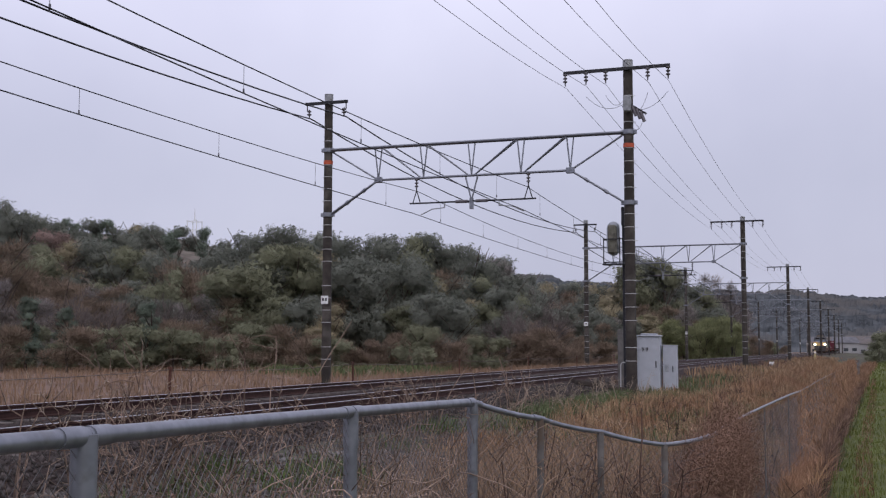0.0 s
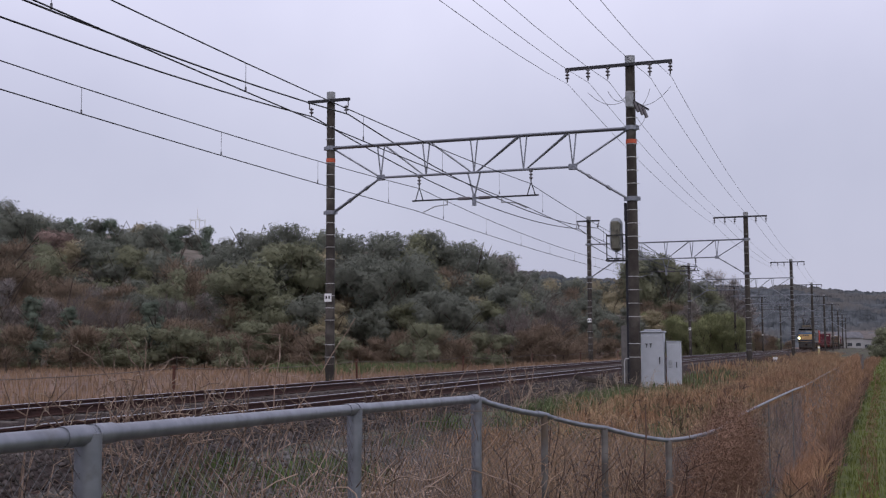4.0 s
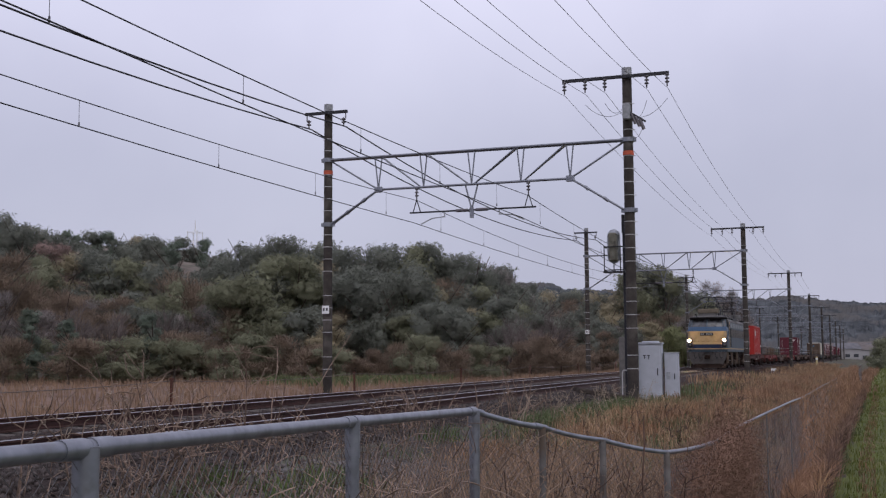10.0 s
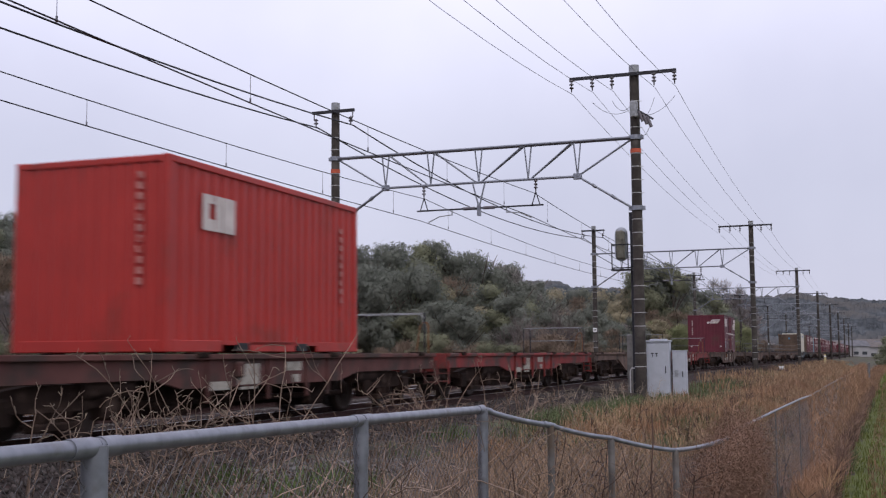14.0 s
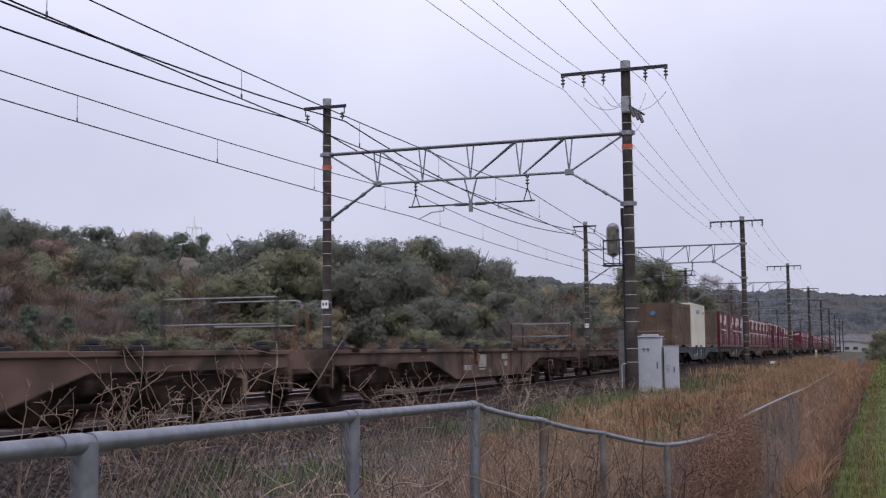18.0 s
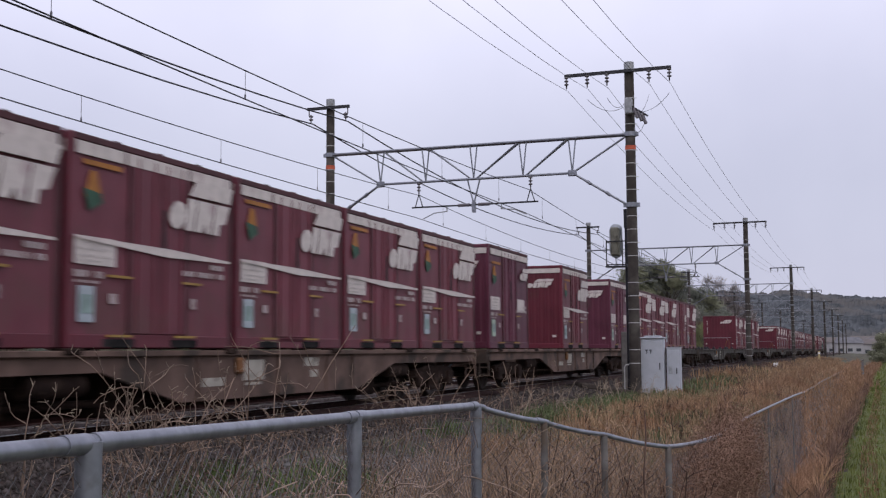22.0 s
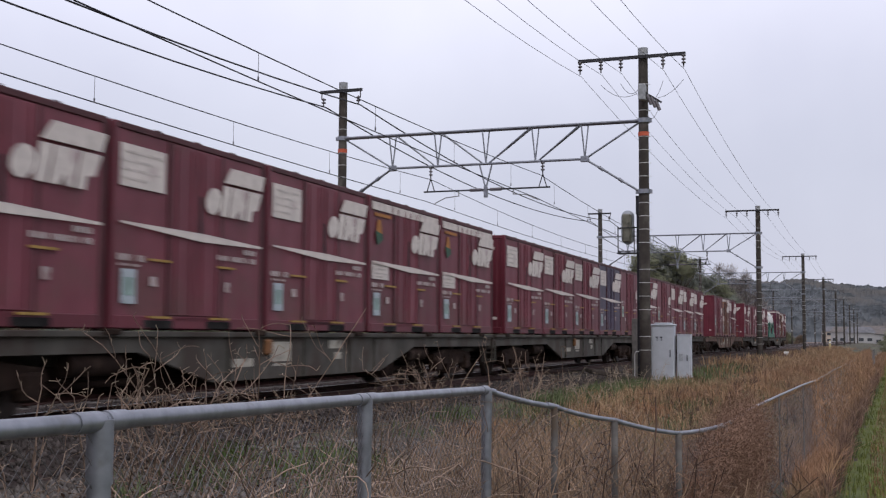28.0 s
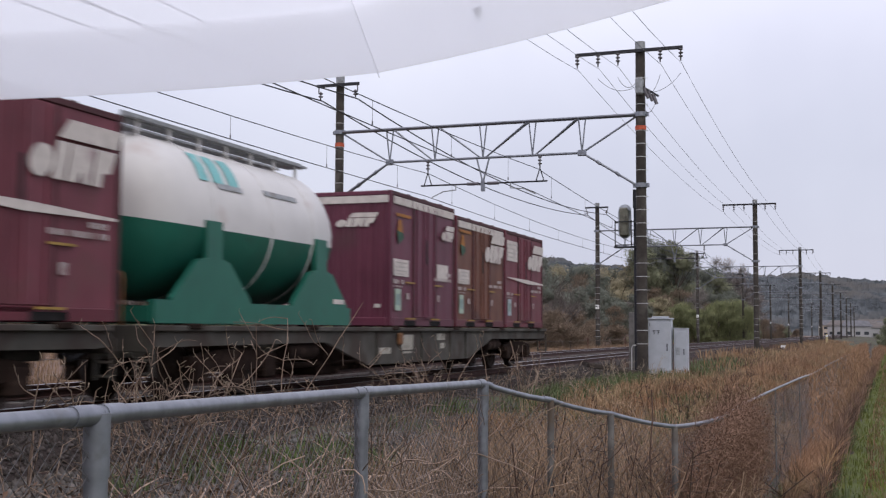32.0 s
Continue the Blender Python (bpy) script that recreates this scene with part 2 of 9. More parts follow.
# ---- mesh helpers ----
def finish(name, bm, material, smooth=False):
    me = bpy.data.meshes.new(name)
    bm.to_mesh(me)
    bm.free()
    if material:
        me.materials.append(M[material] if isinstance(material, str) else material)
    if smooth:
        me.shade_smooth()
    return me


def part(name, bm, material, parent, label="", smooth=False):
    ob = new(name, finish(name, bm, material, smooth) if isinstance(bm, bmesh.types.BMesh) else bm)
    ob.parent = parent
    if label:
        tagged(ob, label)
    return ob


def thing(name, label, category, m=None, group="", kind=""):
    ob = tagged(new(name), label, category, group, kind)
    ob.empty_display_size = 0.2
    if m is not None:
        ob.matrix_world = m
    return ob


def box(bm, x0, x1, y0, y1, z0, z1, bevel=0.0, m=None):
    co = [(x, y, z) for z in (z0, z1) for y in (y0, y1) for x in (x0, x1)]
    vs = [bm.verts.new(m @ Vector(c) if m else c) for c in co]
    fs = [bm.faces.new([vs[i] for i in f]) for f in ((0, 2, 3, 1), (4, 5, 7, 6), (0, 1, 5, 4), (2, 6, 7, 3), (0, 4, 6, 2), (1, 3, 7, 5))]
    if bevel:
        bmesh.ops.bevel(bm, geom=list({e for f in fs for e in f.edges}), offset=bevel, segments=1, affect="EDGES")
    return bm


def rod(bm, a, b, r, n=8, r2=None):
    """A round bar from a to b."""
    a, b = Vector(a), Vector(b)
    d = b - a
    if d.length < 1e-6:
        return bm
    z = d.normalized()
    x = z.orthogonal().normalized()
    y = z.cross(x)
    r2 = r if r2 is None else r2
    lo, hi = [], []
    for i in range(n):
        w = 2 * math.pi * i / n
        v = x * math.cos(w) + y * math.sin(w)
        lo.append(bm.verts.new(a + v * r))
        hi.append(bm.verts.new(b + v * r2))
    for i in range(n):
        f = bm.faces.new((lo[i], lo[(i + 1) % n], hi[(i + 1) % n], hi[i]))
        f.smooth = n > 5
    if n > 4:
        for cap in (lo[::-1], hi):
            for e in bm.faces.new(cap).edges:
                e.smooth = False
    return bm


def bar(bm, a, b, w, h=None):
    """A square bar from a to b."""
    h = h or w
    a, b = Vector(a), Vector(b)
    d = b - a
    m = Matrix.Translation(a) @ d.to_track_quat("Y", "Z").to_matrix().to_4x4()
    return box(bm, -w / 2, w / 2, 0, d.length, -h / 2, h / 2, m=m)


def lathe(bm, rings, n=12, m=None, axis="z"):
    """A turned form: rings of (radius, height)."""
    loops = []
    for r, h in rings:
        lp = []
        for i in range(n):
            w = 2 * math.pi * i / n
            c = (r * math.cos(w), r * math.sin(w), h)
            if axis == "x":
                c = (h, r * math.cos(w), r * math.sin(w))
            elif axis == "y":
                c = (r * math.sin(w), h, r * math.cos(w))
            lp.append(bm.verts.new(m @ Vector(c) if m else c))
        loops.append(lp)
    for p, q in zip(loops, loops[1:]):
        for i in range(n):
            bm.faces.new((p[i], p[(i + 1) % n], q[(i + 1) % n], q[i])).smooth = True
    for cap in (loops[0][::-1], loops[-1]):
        for e in bm.faces.new(cap).edges:
            e.smooth = False
    return bm


def tube(name, pts, r, material, n=5):
    """A wire through points."""
    vs, fs = [], []
    for i, p in enumerate(pts):
        d = (pts[min(i + 1, len(pts) - 1)] - pts[max(i - 1, 0)]).normalized()
        x = d.orthogonal().normalized() if abs(d.z) > 0.9 else d.cross(Vector((0, 0, 1))).normalized()
        y = x.cross(d)
        for k in range(n):
            w = 2 * math.pi * k / n
            vs.append(p + (x * math.cos(w) + y * math.sin(w)) * r)
        if i:
            for k in range(n):
                fs.append(((i - 1) * n + k, (i - 1) * n + (k + 1) % n, i * n + (k + 1) % n, i * n + k))
    me = bpy.data.meshes.new(name)
    me.from_pydata([tuple(v) for v in vs], [], fs)
    me.materials.append(M[material])
    me.shade_smooth()
    return me


B = bmesh.new


# ---- ground: one sheet, following the line ----
EDGE_S, EDGE_O = (9.0, 15.4, 23.0, 35.0, 52.0, 82.0, 150.0), (-0.90, -0.76, -0.59, -0.20, 0.25, 0.76, 1.9)


def edge_shift(s):
    """How far the field's edge swings out along the line."""
    return float(np.interp(s, EDGE_S, EDGE_O))


def ground_z(s, o):
    if o > 8.4:
        o -= edge_shift(s) * min(1.0, (o - 8.4) / 0.6)
    def mix(pts):
        for (a, za), (b, zb) in zip(pts, pts[1:]):
            if o <= b:
                u = (o - a) / (b - a)
                u = u * u * (3 - 2 * u)
                return za + (zb - za) * u
        return pts[-1][1]
    z = mix([(-3000, -0.7), (-9.5, -0.8), (-7.2, -0.45), (-6.2, -0.36), (2.4, -0.36), (4.2, -0.36), (6.2, -0.5), (7.2, -0.48),
             (8.8, -0.80), (9.3, -0.95), (9.75, -1.14), (9.98, -0.90), (14, -0.86), (3000, -0.9)])
    if o < -75:
        d = -75 - o
        z += 9.0 * (1 - math.exp(-(d / 70.0) ** 2)) * (1 if s < 220 else max(0.25, 1 - (s - 220) / 300))
    if abs(o) < 60 and not -6.3 < o < 2.6:
        z += 0.05 * noise.noise(Vector((s * 0.5, o * 0.5, 0))) + 0.03 * noise.noise(Vector((s * 1.7, o * 1.7, 4)))
    return z


def ground():
    ss = [-60, -40, -25, -15] + [-10 + 0.8 * i for i in range(75)] + [51 + 2.5 * i for i in range(60)] + [203 + 14 * i for i in range(30)] + [650, 800, 1100, 1600, 2400, 3200]
    oo = ([-2600, -1500, -900, -600, -420, -300, -240, -200, -170, -150, -130, -115, -100, -90, -82, -75, -68, -60, -50, -40, -30, -22, -16, -12]
          + [-10 + 0.75 * i for i in range(17)] + [3.2 + 0.42 * i for i in range(12)] + [8.3 + 0.2 * i for i in range(18)] + [12.2, 13.5, 15, 18, 23, 30, 45, 70, 110, 180, 300, 600, 1200, 2400])
    vs, fs, mi = [], [], []
    for s in ss:
        for o in oo:
            p = at(s, o, 0)
            vs.append((p.x, p.y, p.z + ground_z(s, o)))
    n = len(oo)
    for i in range(len(ss) - 1):
        for j in range(n - 1):
            fs.append((i * n + j, i * n + j + 1, (i + 1) * n + j + 1, (i + 1) * n + j))
            edge = 0.25 * noise.noise(Vector((ss[i] * 0.7, 3, 0)))
            mi.append(1 if oo[j] + edge * 0.5 > 10.0 + edge_shift(ss[i]) else 2 if oo[j] < -8.4 + edge else 0)
    me = bpy.data.meshes.new("ground")
    me.from_pydata(vs, [], fs)
    me.materials.append(M["soil"])
    me.materials.append(M["lawn"])
    me.materials.append(M["meadow_soil"])
    me.polygons.foreach_set("material_index", mi)
    me.shade_smooth()
    tagged(new("ground", me), "dry grass verge, meadow and green field beside the railway", "ground", kind="structure")


ground()


# ---- track ----
RAILS_NEAR, RAILS_FAR = 0.0, -3.8


def track(centre, s0, s1):
    bed = thing("railway_track", "ballasted railway track with rusty rails on concrete sleepers", "track", group="parallel tracks", kind="structure")
    prof = [(-2.35, -0.46), (-1.75, -0.20), (-1.2, -0.175), (1.2, -0.175), (1.75, -0.20), (2.6, -0.46)]
    vs, fs = [], []
    steps = [s0 + i * 1.0 for i in range(int(min(s1, 120) - s0))] + list(range(121, int(s1), 8)) + [s1]
    for i, s in enumerate(steps):
        for j, (o, z) in enumerate(prof):
            w = noise.noise(Vector((s * 1.1, o * 2.3, centre))) * 0.03
            vs.append(tuple(at(s, centre + o, z + w)))
        if i:
            for j in range(len(prof) - 1):
                a = (i - 1) * len(prof) + j
                fs.append((a, a + 1, a + 1 + len(prof), a + len(prof)))
    me = bpy.data.meshes.new("ballast_bed")
    me.from_pydata(vs, [], fs)
    me.materials.append(M["ballast"])
    part("ballast_bed", me, None, bed, "grey crushed stone ballast")
    # rails: foot, web and head as one drawn section
    sec = [(-0.062, -0.153), (0.062, -0.153), (0.062, -0.140), (0.012, -0.122), (0.009, -0.045), (0.032, -0.036), (0.032, -0.006),
           (0.026, 0.0), (-0.026, 0.0), (-0.032, -0.006), (-0.032, -0.036), (-0.009, -0.045), (-0.012, -0.122), (-0.062, -0.140)]
    steps = [s0 + 3 * i for i in range(int((min(s1, 160) - s0) / 3))] + list(range(int(min(s1, 160)), int(s1), 15)) + [s1]
    for side in (-0.5335, 0.5335):
        vs, fs, mi = [], [], []
        k = len(sec)
        for i, s in enumerate(steps):
            for x, z in sec:
                vs.append(tuple(at(s, centre + side + x, z)))
            if i:
                for j in range(k):
                    a, b = (i - 1) * k + j, (i - 1) * k + (j + 1) % k
                    fs.append((a, b, b + k, a + k))
                    mi.append(1 if j in (6, 7, 8) else 0)
        me = bpy.data.meshes.new("rail")
        me.from_pydata(vs, [], fs)
        me.materials.append(M["rail"])
        me.materials.append(M["railhead"])
        me.polygons.foreach_set("material_index", mi)
        part("rail", me, None, bed)
    bm = B()
    box(bm, -1.0, 1.0, -0.12, 0.12, -0.30, -0.158, 0.015)
    sl = finish("sleeper", bm, "sleeper")
    for i in range(150):
        s = -2 + i * 0.62
        ob = part("sleeper", sl, None, bed)
        ob.matrix_world = along(s, centre)
    bm = B()
    for i in range(150, 520):
        box(bm, -1.0, 1.0, -0.12, 0.12, -0.30, -0.158, m=along(-2 + i * 0.62, centre))
    tagged(part("far_sleepers", bm, "sleeper", bed), kind="stuff")
    return bed


track(RAILS_NEAR, -60, 900)
track(RAILS_FAR, -60, 900)


# ---- gantries ----
GANTRY = [(35.55, 9.80, 10.15), (76.4, 9.75, 9.6), (122.6, 9.6, 9.75), (165.7, 9.5, 9.5), (209, 9.6, 9.6), (252, 9.6, 9.6), (296, 9.6, 9.6), (340, 9.6, 9.6), (384, 9.6, 9.6)]
OL, OR, BEAM = -7.14, 3.35, 7.85


def insulator(bm, p, n=3, size=0.075):
    p = Vector(p)
    m = Matrix.Translation(p)
    rings = [(0.02, 0.0)]
    for i in range(n):
        z = -0.06 - i * 0.11
        rings += [(0.022, z + 0.04), (size, z + 0.005), (size * 0.9, z - 0.025), (0.025, z - 0.03)]
    rings.append((0.02, -0.1 - n * 0.11))
    lathe(bm, rings, 8, m)


def gantry(k, s, hl, hr):
    g = thing("catenary_gantry", "lattice steel beam across two weathered poles over the tracks", "gantry", along(s), group="catenary gantries")
    mid = (OL + OR) / 2
    near = k < 3
    for o, h, rad, left in ((OL, hl, 0.155, True), (OR, hr, 0.168, False)):
        bm = B()
        rod(bm, (o, 0, -0.9), (o, 0, h), rad * 1.06, 16 if near else 10, rad * 0.9)
        pole = part("pole", bm, "pole", g, "dark weathered concrete pole")
        bm = B()
        rod(bm, (o, 0, h - 0.22), (o, 0, h + 0.03), rad * 0.97, 14)
        part("cap", bm, "steel_grey", pole, "grey pole cap")
        if near:
            zs = [0.6 + 0.42 * i for i in range(int((h - 1) / 0.42))]
            for i, z in enumerate(zs):
                if (i * 7 + k) % 5 == 4:
                    continue
                bm = B()
                rr = rad * 1.05 - rad * 0.16 * (z + 0.9) / (h + 0.9) + 0.006
                rod(bm, (o, 0, z), (o, 0, z + 0.022), rr, 14)
                if not left:
                    rod(bm, (o + rr - 0.01, 0, z + 0.01), (o + rr + 0.07, 0, z + 0.01), 0.009, 5)
                else:
                    rod(bm, (o - 0.9 * rr, 0, z + 0.01), (o - rr - 0.06, 0, z + 0.01), 0.009, 5)
                part("step_band", bm, "band_white", pole, "pale metal band with a step bolt")
        if s < 40:
            bm = B()
            rod(bm, (o, 0, BEAM - 0.50), (o, 0, BEAM - 0.37), rad + 0.008, 16)
            part("marker_band", bm, "band_red", pole, "faded orange marker band")
        for z in (BEAM, BEAM - 2.26):
            bm = B()
            rod(bm, (o, 0, z - 0.07), (o, 0, z + 0.07), rad + 0.03, 14)
            box(bm, o - rad - 0.09, o + rad + 0.09, -0.05, 0.05, z - 0.06, z + 0.06)
            part("clamp", bm, "galv", pole, "galvanised clamp")
    bm = B()
    box(bm, OL - 0.13, OL + 0.13, -0.175, -0.165, 2.5, 2.78)
    pl = part("number_plate", bm, "plate", g, "white plate with dark bars")
    bm = B()
    for x in (-0.06, 0.05):
        box(bm, OL + x - 0.03, OL + x + 0.03, -0.18, -0.176, 2.60, 2.70)
    part("plate_bar", bm, "black", pl)
    # beam
    for y in (-0.09, 0.09):
        bm = B()
        rod(bm, (OL, y, BEAM), (OR, y, BEAM), 0.042, 8)
        part("top_chord", bm, "galv", g)
    xs = [mid + d for d in (-3.35, -1.7, 0, 1.7, 3.35)]
    zb = BEAM - 1.13
    bm = B()
    rod(bm, (xs[0], 0, zb), (xs[-1], 0, zb), 0.042, 8)
    part("bottom_chord", bm, "galv", g)
    for x in xs:
        for d in (-0.10, 0.10):
            bm = B()
            rod(bm, (x, 0, zb), (x + d, 0.08 * (1 if d > 0 else -1), BEAM), 0.026, 6)
            part("vertical", bm, "galv", g)
    for a, b in ((xs[0], xs[1]), (xs[1], xs[2]), (xs[3], xs[2]), (xs[4], xs[3])):
        for y in (-0.08, 0.08):
            bm = B()
            rod(bm, (a + (0.12 if b > a else -0.12), y, BEAM), (b + (-0.08 if b > a else 0.08), 0, zb), 0.028, 6)
            part("diagonal", bm, "galv", g)
    for x, o, sg in ((xs[0], OL, 1), (xs[-1], OR, -1)):
        bm = B()
        rod(bm, (o + sg * 0.15, 0, BEAM - 0.06), (x, 0, zb), 0.032, 6)
        part("end_diagonal", bm, "galv", g)
        for y in (-0.06, 0.06):
            bm = B()
            rod(bm, (o + sg * 0.12, y, BEAM - 2.26), (x, 0, zb), 0.036, 6)
            for u in (0.35, 0.7):
                p = Vector((o + sg * 0.12, y, BEAM - 2.26)).lerp(Vector((x, 0, zb)), u)
                rod(bm, p - Vector((0.06 * sg, 0, 0.05)), p + Vector((0.06 * sg, 0, 0.05)), 0.055, 6)
            part("knee_brace", bm, "galv", g)
        bm = B()
        box(bm, x - 0.14, x + 0.14, -0.05, 0.05, zb - 0.1, zb + 0.1, 0.02)
        part("gusset", bm, "galv", g)
    # drop bracket and steady bar
    zd = 5.88
    for d in (-0.22, 0.22):
        bm = B()
        rod(bm, (mid + d, 0, zb), (mid, 0, zd), 0.03, 6)
        part("drop_strut", bm, "galv", g)
    bm = B()
    box(bm, mid - 0.06, mid + 0.06, -0.06, 0.06, zd - 0.28, zd + 0.08, 0.01)
    part("drop_post", bm, "galv", g)
    bm = B()
    rod(bm, (mid - 2.2, 0, zd - 0.02), (mid + 2.2, 0, zd - 0.02), 0.028, 6)
    steady = part("steady_bar", bm, "dark_steel", g)
    for d in (-0.35, 0.35):
        bm = B()
        rod(bm, (mid + d - 0.2, 0, zd - 0.02), (mid + d + 0.2, 0, zd - 0.02), 0.055, 8)
        part("insulator", bm, "insulator", steady)
    for x in (mid - 1.95, mid + 1.95):
        bm = B()
        insulator(bm, (x, 0, zb), 3, 0.07)
        hang = part("insulator", bm, "insulator", g)
        for d in (-0.13, 0.13):
            bm = B()
            rod(bm, (x, 0, zb - 0.42), (x + d, 0, zd), 0.018, 5)
            part("hanger", bm, "dark_steel", hang)
    for c, sg in ((RAILS_FAR, -1), (RAILS_NEAR, 1)):
        bm = B()
        x0 = mid + sg * 0.95
        rod(bm, (x0, 0, zd - 0.02), (x0, 0, zd - 0.22), 0.02, 5)
        pts = [Vector((x0, 0, zd - 0.2)), Vector((x0 + sg * 0.45, 0, zd - 0.24)), Vector((x0 + sg * 0.85, 0, zd - 0.42))]
        for a, b in zip(pts, pts[1:]):
            rod(bm, a, b, 0.018, 5)
        part("steady_arm", bm, "steel_grey", g)
    # cross arms
    arms = [(OL, hl - 0.30, (-0.74, 0.74))]
    arms.append((OR, hr - 0.28, (-2.0, -1.32, -0.68, 0.66, 1.30)))
    for o, z, ds in arms:
        bm = B()
        box(bm, o + ds[0] - 0.06, o + ds[-1] + 0.06, -0.22, -0.14, z - 0.05, z + 0.05)
        arm = part("cross_arm", bm, "dark_steel", g)
        for d in ds:
            bm = B()
            if o == OL:
                rod(bm, (o + d, -0.18, z), (o + d, -0.18, z - 0.25), 0.022, 5)
                insulator(bm, (o + d * 0.9, -0.18, z - 0.2), 2, 0.085)
            else:
                insulator(bm, (o + d, -0.18, z), 3, 0.075)
            part("insulator", bm, "insulator", arm)
    return g


for k, (s, hl, hr) in enumerate(GANTRY):
    gantry(k, s, hl, hr)


# ---- wires ----
def wire(name, label, o, z, sag, r, material, s_from=-51.0, group="", stagger=0.0, drops=None):
    """drops: how far the wire hangs lower at each gantry than at the first; sag: one value, or near span and the others."""
    pts = []
    nodes = [s_from] + [-7.7] + [g[0] for g in GANTRY]
    top = [z, z] + [z - d for d in (drops or [0.0] * len(GANTRY))]
    sags = sag if isinstance(sag, tuple) else (sag, sag)
    for i, (a, b) in enumerate(zip(nodes, nodes[1:])):
        n = 14 if i < 4 else 6
        sg = sags[0] if i < 2 else sags[1]
        for j in range(n):
            u = j / n
            w = stagger * ((1 - u) * (1 if i % 2 else -1) + u * (-1 if i % 2 else 1))
            pts.append(at(a + (b - a) * u, o + w, top[i] * (1 - u) + top[i + 1] * u - sg * 4 * u * (1 - u)))
    ob = new(name, tube(name, pts, r, material))
    tagged(ob, label, "wire", group)
    return pts


def catenary(centre):
    wire("contact_wire", "dark copper contact wire over the track", centre, 5.53, 0.18, 0.013, "wire", group="contact wires", stagger=0.18)
    wire("messenger_wire", "dark messenger wire above the contact wire", centre, 6.26, 0.43, 0.012, "wire", group="messenger wires")
    nodes = [-7.7] + [g[0] for g in GANTRY[:5]]
    first = 1.7 if centre == RAILS_NEAR else 2.3
    for a, b in zip(nodes, nodes[1:]):
        for j in range(20):
            s = first + 5.07 * j + (a if a > 0 else 0.0)
            u = (s - a) / (b - a)
            if not 0.03 < u < 0.97:
                continue
            lo, hi = 5.53 - 0.18 * 4 * u * (1 - u), 6.26 - 0.43 * 4 * u * (1 - u)
            bm = B()
            rod(bm, at(s, centre, lo), at(s, centre, hi), 0.005, 4)
            rod(bm, at(s, centre, lo - 0.01), at(s, centre, lo + 0.07), 0.017, 5)
            tagged(new("dropper_wire", finish("dropper_wire", bm, "wire_thin")), "thin dropper between messenger and contact wire", "wire", "droppers")


catenary(RAILS_NEAR)
catenary(RAILS_FAR)
for d in (-0.67, 0.67):
    wire("feeder_cable", "heavy black feeder cable on pole insulators", OL + d, 9.0, 0.80, 0.025, "wire", group="feeder cables", drops=[GANTRY[0][1] - g[1] for g in GANTRY])
for d in (-2.0, -1.32, -0.68, 0.66, 1.30):
    wire("aerial_line", "thin grey aerial line on cross-arm insulators", OR + d, 9.41, (1.0, 0.36), 0.0075, "wire_thin", group="aerial lines", drops=[GANTRY[0][2] - g[2] for g in GANTRY])


# ---- relay cabinets, signal ----
def cabinet(label, x, y, z, w, d, h, twist, roof):
    c = thing("relay_cabinet", label, "cabinet", pose(x, y, z, 0, 0, twist), group="trackside cabinets")
    bm = B()
    box(bm, -w / 2 - 0.06, w / 2 + 0.06, -d / 2 - 0.06, d / 2 + 0.06, -0.35, 0.0, 0.02)
    part("plinth", bm, "concrete", c)
    bm = B()
    box(bm, -w / 2, w / 2, -d / 2, d / 2, 0, h, 0.012)
    part("body", bm, "cabinet", c)
    bm = B()
    box(bm, -w / 2 + 0.05, w / 2 - 0.05, -d / 2 - 0.018, -d / 2 - 0.002, 0.08, h - 0.08, 0.006)
    door = part("door", bm, "cabinet", c)
    bm = B()
    box(bm, w / 2 - 0.14, w / 2 - 0.11, -d / 2 - 0.05, -d / 2 - 0.019, h * 0.42, h * 0.55, 0.005)
    part("handle", bm, "dark_steel", door)
    bm = B()
    if roof:
        box(bm, -w / 2 - 0.04, w / 2 + 0.04, -d / 2 - 0.05, d / 2 + 0.04, h + 0.002, h + 0.05, 0.015)
        box(bm, -w / 2 + 0.1, w / 2 - 0.1, -d / 2 + 0.05, d / 2 - 0.05, h + 0.052, h + 0.1, 0.02)
    else:
        box(bm, -w / 2 - 0.015, w / 2 + 0.015, -d / 2 - 0.02, d / 2 + 0.015, h + 0.002, h + 0.03, 0.01)
    part("roof", bm, "cabinet", c)
    return c, door


big, door = cabinet("tall light grey steel relay cabinet beside the pole", -5.50, 36.9, -0.34, 0.72, 0.65, 1.72, 3, True)
bm = B()
for i, x in enumerate((-0.22, -0.09)):
    box(bm, x, x + 0.09, -0.351, -0.345, 1.34, 1.37)
    box(bm, x + 0.035, x + 0.055, -0.351, -0.345, 1.24, 1.37)
    box(bm, x + 0.05, x + 0.08, -0.351, -0.345, 1.29, 1.31)
part("lettering_bar", bm, "black", door, "dark painted marks")
small, door = cabinet("lower light grey steel cabinet beside the tall one", -4.86, 37.1, -0.34, 0.44, 0.5, 1.42, 3, False)
bm = B()
for i in range(6):
    box(bm, -0.16, -0.04, -0.275, -0.269, 0.60 + i * 0.04, 0.62 + i * 0.04)
part("vent", bm, "steel_grey", door, "louvred vent")


M["signal_case"] = mat("grimy_beige_case", (0.17, 0.165, 0.13), 0.7, 0, 0.25, 4, patches=((0.08, 0.075, 0.06), 5, 0.55))


